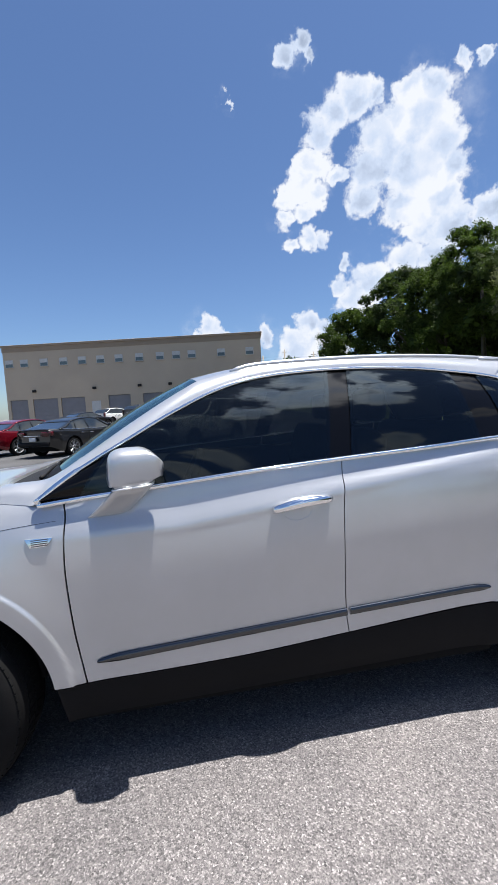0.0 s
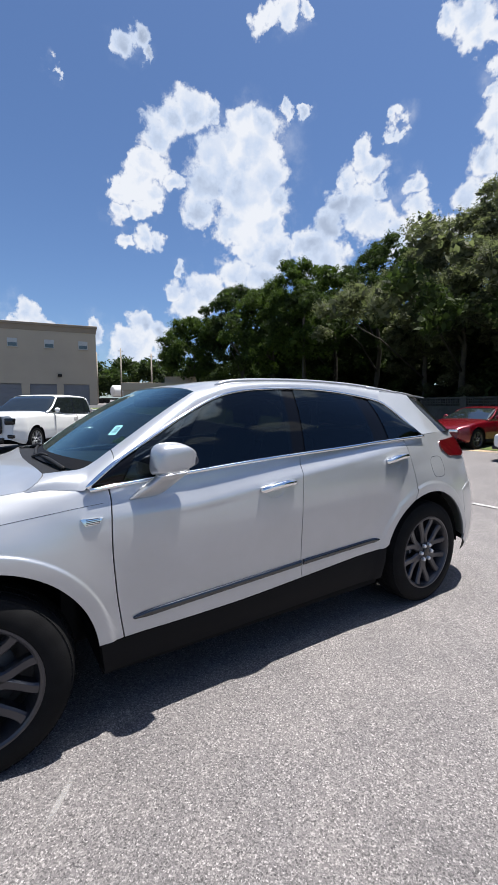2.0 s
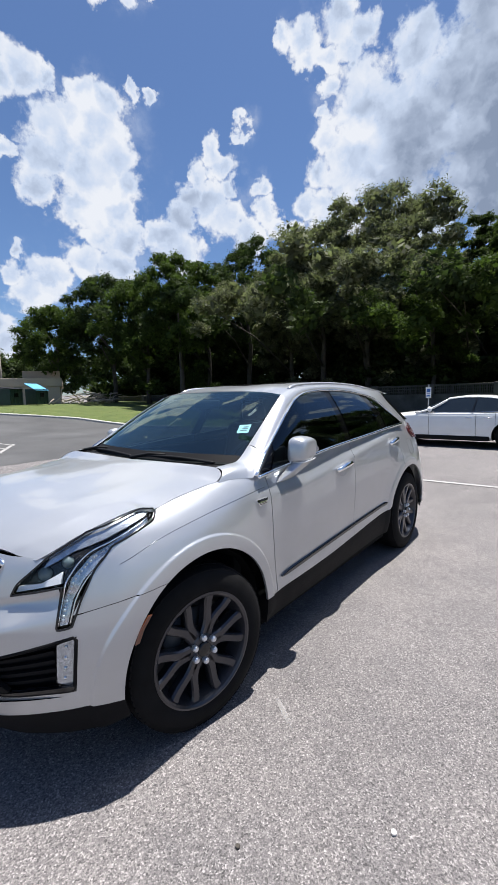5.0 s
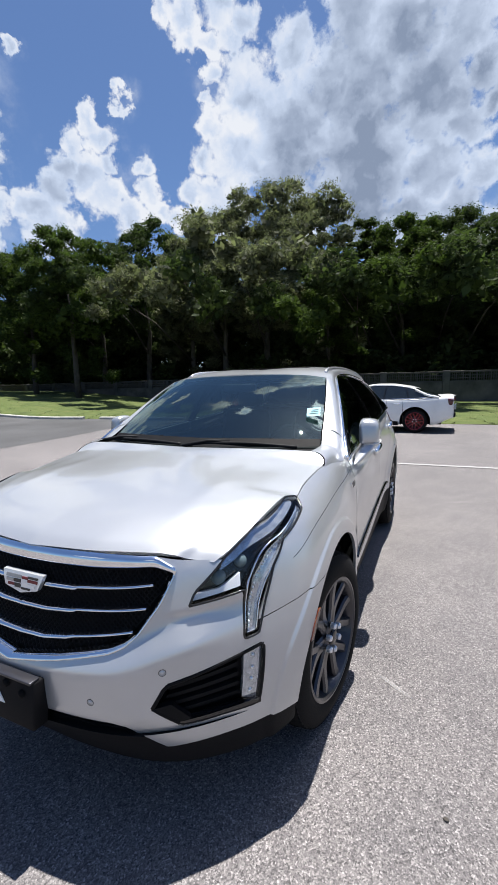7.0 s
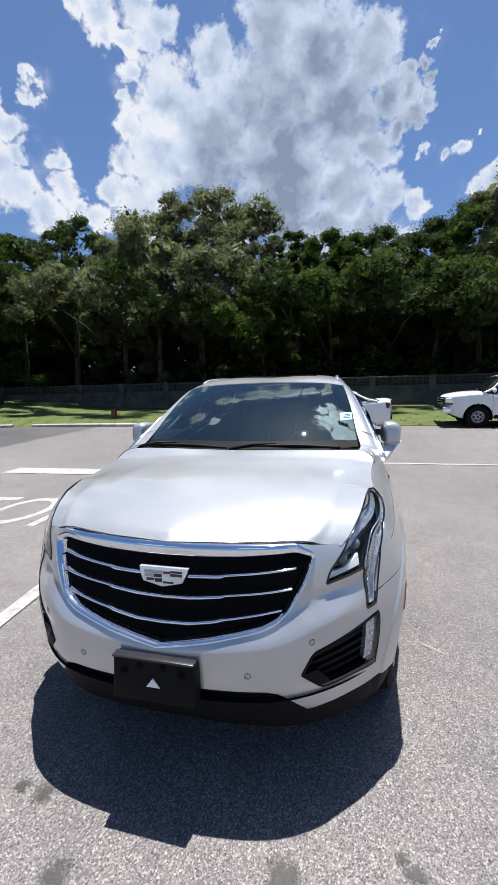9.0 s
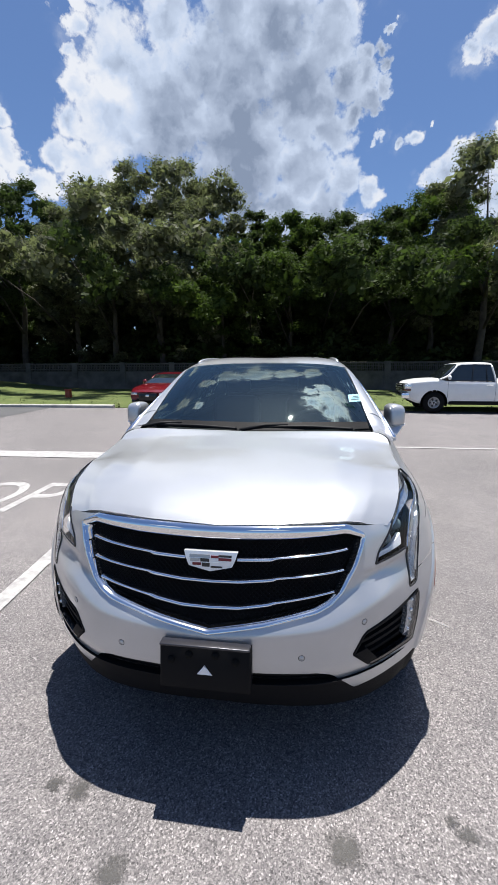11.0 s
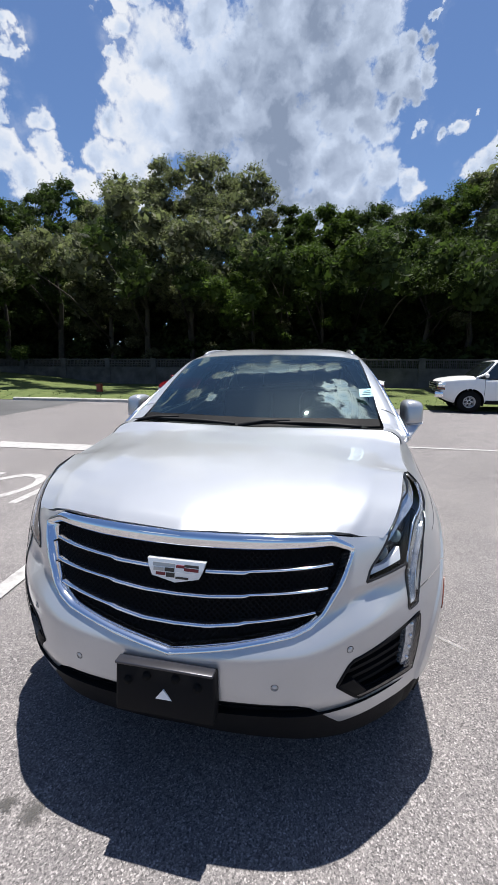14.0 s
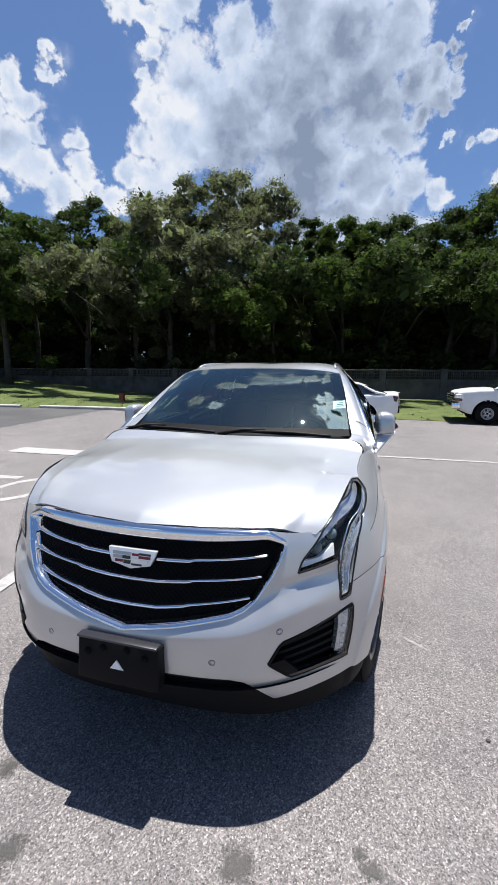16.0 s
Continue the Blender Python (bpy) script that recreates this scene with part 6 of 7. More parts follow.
def hero_sides(car, doors):
    fd, rd = doors
    for k, side in enumerate((1, -1)):
        def fix(bm):
            return bm if side == 1 else mirrored(bm)
        for owner, y, z, tilt in ((fd[k], 1.465, 1.030, 0.10), (rd[k], 2.505, 1.112, 0.10)):
            line = [shell(at_y(y + u), z + u * tilt + 0.012 * math.sin((u + 0.12) / 0.24 * math.pi), 0.006 + 0.020 * math.sin(min(1, max(0, (u + 0.122) / 0.244)) * math.pi) ** 0.6) for u in np.linspace(-0.122, 0.122, 18)]
            bm = bmesh.new()
            tube(bm, line, [0.015 + 0.007 * math.sin(math.pi * q / 17) ** 0.5 for q in range(18)], 12)
            part("door_handle", fix(bm), CHROME, owner, "bright chrome pull handle")
            cup = [[shell(at_y(y - 0.02 + 0.066 * math.cos(a) * r), z - 0.018 + 0.046 * math.sin(a) * r, 0.0010 + 0.012 * r * r * math.sin(a) - 0.010 * (1 - r * r) * 0 if r < 1 else 0.0012) for a in np.linspace(0, 2 * math.pi, 25)] for r in (0.02, 0.4, 0.75, 1.0)]
            part("handle_cup", fix(skin([np.array(cup)[:, ::-1]], 0)), WHITE_PAINT, owner)
        # mirror
        bm = bmesh.new()
        bmesh.ops.create_uvsphere(bm, u_segments=40, v_segments=26, radius=1.0)
        for v in bm.verts:
            x, y, z = v.co
            p = [math.copysign(abs(q) ** 0.5, q) for q in (x, y, z)]
            wx, wy, wz = 0.060 * p[0], 0.098 * p[1], 0.080 * p[2]
            # the upper rear slopes down to a blunt point, the underside rises towards it
            back = max(0.0, p[1])
            wz = min(wz, 0.080 - 0.066 * back ** 2.2)
            wz = max(wz, -0.062 + 0.034 * back ** 1.5 + 0.010 * p[0])
            wz -= 0.014 * max(0.0, p[0]) * max(0.0, wz) / 0.09
            v.co = Vector((0.948 + wx - 0.10 * wy, 0.826 + wy + 0.25 * wx + 0.10 * wz, 1.232 + wz))
        cap = part("door_mirror", fix(bm), WHITE_PAINT, car, "white door mirror on a broad arm")
        rows = []
        for cx, cy, cz, hx, hy in ((0.962, 0.822, 1.190, 0.050, 0.070), (0.957, 0.815, 1.166, 0.050, 0.072), (0.940, 0.790, 1.138, 0.042, 0.074), (0.915, 0.755, 1.102, 0.034, 0.074), (0.893, 0.722, 1.070, 0.030, 0.076), (0.868, 0.702, 1.055, 0.024, 0.078)):
            rows.append([(cx + hx * math.copysign(abs(math.cos(q)) ** 0.6, math.cos(q)), cy + hy * math.copysign(abs(math.sin(q)) ** 0.6, math.sin(q)), cz + 0.006 * math.sin(q)) for q in np.linspace(0, 2 * math.pi, 33)])
        part("arm", fix(skin([np.array(rows)], 0)), WHITE_PAINT, cap)
        line = [(0.962 + 0.052 * math.copysign(abs(math.cos(q)) ** 0.6, math.cos(q)), 0.818 + 0.073 * math.copysign(abs(math.sin(q)) ** 0.6, math.sin(q)), 1.172 + 0.008 * math.sin(q)) for q in np.linspace(0, 2 * math.pi, 33)]
        bm = bmesh.new()
        tube(bm, line, 0.004, 6)
        part("seam_trim", fix(bm), SATIN, cap)
        face = [[(0.952 + 0.050 * r * math.cos(q), 0.918 + 0.012 * math.cos(q), 1.226 + 0.030 * r * math.sin(q)) for q in np.linspace(0, 2 * math.pi, 25)] for r in (0.02, 0.6, 1.0)]
        part("glass", fix(skin([np.array(face)], 0)), CHROME, cap, "mirror glass")
        # fender badge
        crest = coons_flat(flank((0.432, 0.967), (0.49, 0.971)), flank((0.414, 0.999), (0.510, 0.998)), flank((0.432, 0.967), (0.414, 0.999)), flank((0.49, 0.971), (0.510, 0.998)), 10, 4)
        badge = part("side_badge", fix(skin([lift(crest, 0.007)], 0.008)), CHROME, car, "small chrome crest on the fender")
        for q in range(4):
            bar = coons_flat(flank((0.436 + 0.002 * q, 0.971 + 0.007 * q), (0.494, 0.973 + 0.007 * q)), flank((0.436 + 0.002 * q, 0.974 + 0.007 * q), (0.494, 0.976 + 0.007 * q)), flank((0.436, 0.971 + 0.007 * q), (0.436, 0.974 + 0.007 * q)), flank((0.494, 0.973 + 0.007 * q), (0.494, 0.976 + 0.007 * q)), 6, 1)
            part("bar", fix(skin([lift(bar, 0.009)], 0.001)), GUNMETAL, badge)
        # character lines: a thin dark tube stands in for the crease's shade
        bm = bmesh.new()
        line = [shell(at_y(y), z, 0.0004) for y, z in along([(-0.41, 0.908), (-0.17, 0.976), (0.325, 1.036), (0.52, 1.052)], 40)]
        tube(bm, line, 0.0009, 5)
        part("crease", fix(bm), DARK_CHROME, car, "fine dark line drawn as shade of the fender crease")
        # filler flap
        if side == 1:
            bm = bmesh.new()
            pts = [shell(at_y(2.985 + 0.085 * math.copysign(abs(math.cos(a)) ** 0.6, math.cos(a))), 1.02 + 0.075 * math.copysign(abs(math.sin(a)) ** 0.6, math.sin(a)), 0.0) for a in np.linspace(0, 2 * math.pi, 49)]
            tube(bm, pts, 0.0012, 5)
            part("filler_flap", bm, DARK_CHROME, car)


def alloy_wheel(name, r_tyre=0.383, r_rim=0.268, width=0.235, mat=None, spokes=6, split=True, label="", cap_mat=None, tyre_mat=None, lugs=6):
    """A wheel about x = 0, its outer face towards +x; built as an Empty's parts for a car to own."""
    mat = mat or GUNMETAL
    made = {}
    w = width / 2
    bm = bmesh.new()
    lathe(bm, [(-w, r_rim - 0.02), (-w * 0.99, r_rim + 0.02), (-w * 0.96, r_rim + 0.07), (-w * 0.86, r_tyre - 0.016), (-w * 0.7, r_tyre - 0.004), (-w * 0.35, r_tyre), (w * 0.35, r_tyre), (w * 0.7, r_tyre - 0.004), (w * 0.86, r_tyre - 0.016),
               (w * 0.97, r_rim + 0.07), (w * 1.02, r_rim + 0.035), (w * 1.0, r_rim + 0.012), (w * 0.96, r_rim + 0.002), (w * 0.90, r_rim - 0.008)], 64)
    bmesh.ops.recalc_face_normals(bm, faces=bm.faces[:])
    made["tyre"] = (bm, tyre_mat or RUBBER)
    bm = bmesh.new()
    for k in range(72):
        q = 2 * math.pi * k / 72
        turn = Matrix.Rotation(q, 4, "X")
        for a0, a1, sk in ((-0.84, -0.44, 0.05), (-0.36, -0.03, -0.05), (0.05, 0.38, 0.05), (0.46, 0.84, -0.05)):
            out = r_tyre + (0.003 if abs(a0 + a1) < 0.8 else -0.008)
            c = [Vector((w * a, math.sin(b) * out, math.cos(b) * out)) for a, b in ((a0, -0.034 - sk * 0.3), (a1, -0.034 + sk * 0.3), (a1, 0.034 + sk * 0.3), (a0, 0.034 - sk * 0.3))]
            lowv = [Vector((p.x, p.y * 0.975, p.z * 0.975)) for p in c]
            hi = [bm.verts.new(turn @ p) for p in c]
            lo = [bm.verts.new(turn @ p) for p in lowv]
            bm.faces.new(hi)
            for j in range(4):
                bm.faces.new((hi[j], lo[j], lo[(j + 1) % 4], hi[(j + 1) % 4]))
    made["tread"] = (bm, tyre_mat or RUBBER)
    bm = bmesh.new()
    lathe(bm, [(w * 0.90, r_rim + 0.004), (w * 0.98, r_rim + 0.003), (w * 0.99, r_rim - 0.006), (w * 0.93, r_rim - 0.016), (w * 0.80, r_rim - 0.022), (w * 0.2, r_rim - 0.045), (-w * 0.8, r_rim - 0.04)], 64)
    face = w * 0.86
    n = spokes
    for k in range(n):
        base = 2 * math.pi * k / n
        legs = (-1, 1) if split else (0,)
        for leg in legs:
            pts = []
            for u in np.linspace(0, 1, 9):
                # the two legs leave the hub as one and run straight out to the rim
                far_, off = 0.045 + (0.966 * r_rim - 0.010 - 0.045) * u, leg * (0.010 + 0.054 * ease(0.25, 1.0, u)) * r_rim / 0.268
                depth = face - 0.009 * math.sin(math.pi * u) - 0.010 * (1 - u)
                hw = (0.025 - 0.002 * u) * r_rim / 0.268 if split else (0.034 - 0.010 * u)
                d = Vector((0, math.cos(base), math.sin(base)))
                t = Vector((0, -math.sin(base), math.cos(base)))
                c = Vector((depth, 0, 0)) + d * far_ + t * off
                pts.append([c + t * hw * 0.66, c - t * hw * 0.66, c - t * hw - Vector((0.010, 0, 0)), c - t * hw * 0.9 - Vector((0.05, 0, 0)), c + t * hw * 0.9 - Vector((0.05, 0, 0)), c + t * hw - Vector((0.010, 0, 0))])
            rings = [[bm.verts.new(p) for p in ring] for ring in pts]
            for one, two in zip(rings, rings[1:]):
                for j in range(6):
                    bm.faces.new((one[j], one[(j + 1) % 6], two[(j + 1) % 6], two[j]))
            bm.faces.new(rings[0])
            bm.faces.new(rings[-1])
    lathe(bm, [(face - 0.045, 0.074), (face - 0.014, 0.070), (face - 0.008, 0.058), (face - 0.002, 0.040), (face + 0.006, 0.0)], 32)
    bmesh.ops.recalc_face_normals(bm, faces=bm.faces[:])
    made["rim"] = (bm, mat)
    bm = bmesh.new()
    lathe(bm, [(face - 0.002, 0.036), (face + 0.010, 0.034), (face + 0.012, 0.028), (face + 0.012, 0.0)], 28)
    bmesh.ops.recalc_face_normals(bm, faces=bm.faces[:])
    made["cap"] = (bm, cap_mat or PIANO_BLACK)
    bm = bmesh.new()
    lathe(bm, [(0.0, 0.165), (0.012, 0.165), (0.012, 0.075)], 40)
    lathe(bm, [(-w * 0.7, r_rim - 0.03), (-w * 0.65, 0.10)], 40)
    bmesh.ops.recalc_face_normals(bm, faces=bm.faces[:])
    made["brake_disc"] = (bm, DISC_IRON)
    lug_meshes = []
    for k in range(lugs):
        q = 2 * math.pi * k / lugs + math.pi / 2
        bm = bmesh.new()
        lathe(bm, [(face - 0.004, 0.0150), (face + 0.014, 0.0145), (face + 0.020, 0.0105), (face + 0.021, 0.0)], 10, "x", (0, 0.060 * math.cos(q), 0.057 * math.sin(q)))
        bmesh.ops.recalc_face_normals(bm, faces=bm.faces[:])
        lug_meshes.append(bm)
    meshes = {}
    for key, (bm, m) in made.items():
        me = bpy.data.meshes.new(key)
        for f in bm.faces:
            f.smooth = key not in ("rim", "tread")
        bm.to_mesh(me)
        bm.free()
        me.materials.append(m)
        meshes[key] = me
    nuts = []
    for bm in lug_meshes:
        me = bpy.data.meshes.new("lug_nut")
        bm.to_mesh(me)
        bm.free()
        me.materials.append(SATIN)
        nuts.append(me)

    def fit_wheel(car, x, y, z, turn=0.0, spin=0.0):
        tyre = new("wheel", meshes["tyre"])
        tyre.parent = car
        tyre.matrix_basis = pose(x, y, z, spin if x > 0 else -spin, 0, (0 if x > 0 else 180) + turn)
        if label:
            tyre["label"] = label
        for key in ("tread", "rim", "cap", "brake_disc"):
            o = new(key, meshes[key])
            o.parent = tyre
        for me in nuts:
            o = new("lug_nut", me)
            o.parent = tyre
        return tyre
    return fit_wheel


def hero_under(car):
    bm = bmesh.new()
    for wy, wz in WHEELS:
        for side in (1, -1):
            bm.clear()
            rows = []
            for x in (0.87, 0.75, 0.56):
                rows.append([(side * x, wy + 0.462 * math.cos(a), wz + 0.462 * math.sin(a)) for a in np.linspace(0.0, math.pi + (0.0 if wy else -0.30), 33)])
            sheet(np.array(rows), 0, bm=bm)
            cap = [[(side * 0.56, wy + r * math.cos(a), wz + r * math.sin(a)) for a in np.linspace(0.0, math.pi + (0.0 if wy else -0.30), 33)] for r in (0.02, 0.462)]
            sheet(np.array(cap), 0, bm=bm)
            part("wheel_liner", bm.copy(), DARK_VOID, car)
    bm.free()
    bm = bmesh.new()
    box(bm, (-0.50, -0.60, 0.24), (0.50, 3.50, 0.36))
    box(bm, (-0.86, 0.50, 0.24), (0.86, 2.36, 0.40))
    part("floor_pan", bm, DARK_VOID, car, smooth=False)
    part("engine_block", box_bm((-0.50, -0.62, 0.34), (0.50, 0.30, 0.88)), DARK_VOID, car, smooth=False)
    part("bulkhead", box_bm((-0.80, 0.34, 0.40), (0.80, 0.40, 1.10)), DARK_VOID, car, smooth=False)
    # unseen sheet added inside the nose, stops sun leaking into the car's shadow
    nose = [(x * 0.984, y * 0.984) for x, y in PLAN[::6] if y < -0.40 and x < 0.9]
    bm = bmesh.new()
    ring = [bm.verts.new((x, y, 0.43)) for x, y in nose + [(-x, y) for x, y in nose[:0:-1]]]
    bm.faces.new(ring)
    part("nose_light_block", bm, DARK_VOID, car, smooth=False)
    part("boot_floor", box_bm((-0.55, 3.15, 0.34), (0.55, 3.60, 1.10)), DARK_VOID, car, smooth=False)


def hero_cabin(car):
    bm = bmesh.new()
    dash = coons_flat(along([(0, 0.36, 1.140), (0.4, 0.40, 1.140), (0.78, 0.44, 1.135)], 40), along([(0, 0.88, 1.135), (0.4, 0.90, 1.135), (0.74, 0.92, 1.12)], 40), straight((0, 0.36, 1.140), (0, 0.6, 1.165), (0, 0.88, 1.135)), straight((0.78, 0.44, 1.135), (0.74, 0.92, 1.12)), 20, 12)
    bm.free()
    part("dashboard", sheet(mirror_grid(dash), 0.10), DASH, car)
    for x in (0.37, -0.37):
        b = bmesh.new()
        box(b, (x - 0.25, 1.35, 0.55), (x + 0.25, 1.85, 0.78), 0.06)
        box(b, (x - 0.24, 1.80, 0.70), (x + 0.24, 1.98, 1.30), 0.07, Euler((radians(-14), 0, 0)).to_matrix().to_4x4())
        seat = part("seat", b, LEATHER, car)
        b = bmesh.new()
        box(b, (x - 0.13, 1.98, 1.32), (x + 0.13, 2.08, 1.50), 0.04)
        part("headrest", b, LEATHER, seat)
    b = bmesh.new()
    box(b, (-0.62, 2.55, 0.60), (0.62, 2.75, 1.28), 0.07)
    part("rear_seat", b, LEATHER, car)
    b = bmesh.new()
    q = [(0.37 + 0.185 * math.cos(a), 1.02 + 0.075 * math.sin(a), 1.06 + 0.165 * math.sin(a)) for a in np.linspace(0, 2 * math.pi, 33)]
    tube(b, q, 0.016, 8)
    tube(b, [(0.20, 1.01, 1.06), (0.37, 0.98, 1.05), (0.54, 1.01, 1.06)], 0.014, 6)
    part("steering_wheel", b, DASH, car)
    part("inner_mirror", box_bm((-0.13, 0.98, 1.47), (0.13, 1.01, 1.535), 0.012), DASH, car)
    b = bmesh.new()
    box(b, (-0.575, 1.16, 1.540), (0.575, 2.62, 1.560))
    box(b, (-0.530, 2.62, 1.525), (0.530, 3.08, 1.545))
    part("headliner", b, LEATHER, car, smooth=False)
    # sticker on the upper corner of the windscreen, with plain bars for its print
    c = Vector((0.648, 0.652, 1.352))
    ax, up = Vector((-0.93, -0.20, -0.06)).normalized(), Vector((-0.10, 0.62, 0.66)).normalized()
    nrm = ax.cross(up).normalized()
    if nrm.y > 0:
        nrm = -nrm
    b = bmesh.new()
    w, h = 0.040, 0.032
    vs = [b.verts.new(c + nrm * 0.012 + ax * i * w + up * j * h) for i, j in ((-1, -1), (1, -1), (1, 1), (-1, 1))]
    b.faces.new(vs)
    st = part("sticker", b, STICKER, car, "pale blue-green inspection sticker", smooth=False)
    b = bmesh.new()
    for q in range(3):
        z0 = -0.5 + 0.42 * q
        vs = [b.verts.new(c + nrm * 0.0135 + ax * i * w + up * j * h) for i, j in ((-0.7, z0), (0.6 - 0.2 * q, z0), (0.6 - 0.2 * q, z0 + 0.16), (-0.7, z0 + 0.16))]
        b.faces.new(vs)
    part("print", b, WINDOW_PANE, st, smooth=False)
    # wipers
    for pts in ([(0.62, 0.40, 1.183), (0.35, 0.375, 1.197), (0.10, 0.365, 1.193), (-0.02, 0.36, 1.190)], [(-0.10, 0.35, 1.182), (-0.35, 0.375, 1.193), (-0.60, 0.415, 1.192), (-0.66, 0.43, 1.190)]):
        b = bmesh.new()
        tube(b, along(pts, 24), 0.010, 6)
        wiper = part("wiper", b, BLACK_PLASTIC, car, "black wiper resting on the windscreen")
        b = bmesh.new()
        x0, y0, z0 = pts[2]
        tube(b, [(x0 - 0.18, y0 - 0.03, z0 - 0.02), (x0 - 0.02, y0, z0 + 0.012), (x0 + 0.12, y0 + 0.012, z0 + 0.014)], [0.014, 0.010, 0.007], 6)
        part("arm", b, BLACK_PLASTIC, wiper)


def crossover():
    car = thing("crossover_suv", "pearl white crossover with dark grey alloy wheels and a chrome grille", "car")
    doors = hero_body(car)
    hero_hood(car)
    hero_glasshouse(car)
    hero_front(car)
    hero_sides(car, doors)
    hero_under(car)
    hero_cabin(car)
    fit_wheel = alloy_wheel("wheel", label="dark grey six-spoke alloy wheel with black tyre")
    for x, y, spin, turn in ((0.812, 0.0, 3, -9), (-0.812, 0.0, 40, -9), (0.806, 2.857, 28, 0), (-0.806, 2.857, 5, 0)):
        fit_wheel(car, x, y, 0.379, turn, spin)
    return car


# ---- other vehicles ----
RED_PAINT = paint("red metallic paint", (0.15, 0.002, 0.009), 0.26, 0.35)
BLACK_PAINT = paint("black paint", (0.005, 0.005, 0.006), 0.3)
SNOW_PAINT = paint("plain white paint", (0.80, 0.80, 0.79), 0.35)
GREY_PAINT = paint("dark grey paint", (0.05, 0.055, 0.06), 0.3, 0.3)
DARK_GLASS = plain("dark car glass", (0.012, 0.016, 0.018), 0.05, spread=0.1, coat=1.0)
RED_RIM = plain("red wheel paint", (0.19, 0.006, 0.012), 0.3, 0.3, coat=0.5)
PALE_RIM = plain("dull steel wheel", (0.42, 0.42, 0.43), 0.4, 0.6)
PLATE = plain("pale number plate", (0.55, 0.57, 0.58), 0.4)


def prof(pts, y):
    return float(np.interp(y, [p[0] for p in pts], [p[1] for p in pts]))


def smooth_prof(pts, ys):
    dense = np.linspace(pts[0][0], pts[-1][0], 240)
    raw = np.interp(dense, [p[0] for p in pts], [p[1] for p in pts])
    k = np.exp(-0.5 * (np.arange(-9, 10) / 3.2) ** 2)
    k /= k.sum()
    raw = np.convolve(np.pad(raw, 9, "edge"), k, "valid")
    return np.interp(ys, dense, raw)


def vehicle(name, label, m, paint_mat, nose, tail, wb, half, top, cab, roof, wheel_r, rim_r, rim_mat, group="", bottom=0.24, front="slim", rear="slim", bed=None, spokes=5, tumble=0.74, chrome=True, group_cat="car"):
    """A car with its front axle at the origin and its nose towards -y. top: (y, z) of hood, belt and deck; cab: the feet of both screens; roof: (y, z)."""
    car = thing(name, label, group_cat, group, m=m)
    ys = np.linspace(nose, tail, 150)
    zt = smooth_prof(top, ys)
    wid = half * np.array([min(1.0, 0.80 + 0.20 * ease(0, 0.55, y - nose)) * min(1.0, 0.84 + 0.16 * ease(0, 0.5, tail - y)) for y in ys])
    zb = np.array([bottom + 0.16 * (1 - ease(0, 0.5, y - nose)) + 0.20 * (1 - ease(0, 0.6, tail - y)) for y in ys])
    arch_r = wheel_r + 0.075
    us = np.linspace(0, 1, 26)
    grid = np.zeros((26, 150, 3))
    shape = [(0.0, 0.90, 0.0), (0.16, 0.965, 0.10), (0.36, 1.0, 0.42), (0.52, 0.992, 0.70), (0.64, 0.972, 0.90), (0.70, 0.935, 0.975), (0.78, 0.80, 1.0), (1.0, 0.0, 1.0)]
    for j, u in enumerate(us):
        fx = np.interp(u, [s[0] for s in shape], [s[1] for s in shape])
        fz = np.interp(u, [s[0] for s in shape], [s[2] for s in shape])
        crown = 0.035 * (1 - min(1.0, (1 - u) / 0.3) * 0 - (fx) ** 2) if u > 0.7 else 0.0
        grid[j, :, 0] = wid * fx
        grid[j, :, 1] = ys
        grid[j, :, 2] = zb + (zt - zb) * fz + crown
    for k, y in ((0, nose), (149, tail)):
        grid[:, k, 1] += np.where(grid[:, k, 0] > 0, 0.16 * (grid[:, k, 0] / half) ** 2, 0) * (1 if k == 0 else -1)
    grid[:, 1, 1] = np.maximum(grid[:, 1, 1], grid[:, 0, 1] + 0.004)
    keep = np.ones((25, 149), bool)
    for wy in (0.0, wb):
        d = np.hypot(grid[:, :, 1] - wy, grid[:, :, 2] - wheel_r)
        side = grid[:, :, 0] > half * 0.6
        hole = (d < arch_r) & side
        for j in range(25):
            for i in range(149):
                if hole[j:j + 2, i:i + 2].sum() >= 3:
                    keep[j, i] = False
        for j in range(26):
            for i in range(150):
                if side[j, i] and abs(d[j, i] - arch_r) < 0.055 and grid[j, i, 2] < zt[i] - 0.1:
                    f = arch_r / d[j, i]
                    touching = keep[max(0, j - 1):j + 1, max(0, i - 1):i + 1]
                    if touching.any() and not touching.all():
                        grid[j, i, 1] = wy + (grid[j, i, 1] - wy) * f
                        grid[j, i, 2] = wheel_r + (grid[j, i, 2] - wheel_r) * f
    bm = sheet(grid[:, ::-1], 0, keep=keep[:, ::-1])
    two = mirrored(bm)
    me = bpy.data.meshes.new("two")
    two.to_mesh(me)
    two.free()
    bm.from_mesh(me)
    bpy.data.meshes.remove(me)
    bmesh.ops.remove_doubles(bm, verts=bm.verts[:], dist=0.002)
    body = part("body", bm, paint_mat, car)
    # nose and tail faces
    for k, nm in ((0, "nose_panel"), (149, "tail_panel")):
        ring = grid[:, k]
        rows = np.array([ring * np.array((f, 1, 1)) - np.array((0, (0.05 if k == 0 else -0.05) * (1 - f) ** 0.5 * (1 if f < 1 else 0), 0)) for f in (1.0, 0.75, 0.4, 0.0)])
        full = np.concatenate([rows[:, :], (rows * np.array((-1, 1, 1)))[::-1][1:]], axis=0)
        part(nm, sheet(full if k == 0 else full[::-1], 0), paint_mat, body)
    # inner dark underbody
    part("underbody", box_bm((-half * 0.74, nose + 0.35, bottom), (half * 0.74, tail - 0.35, bottom + 0.25)), DARK_VOID, car, smooth=False)
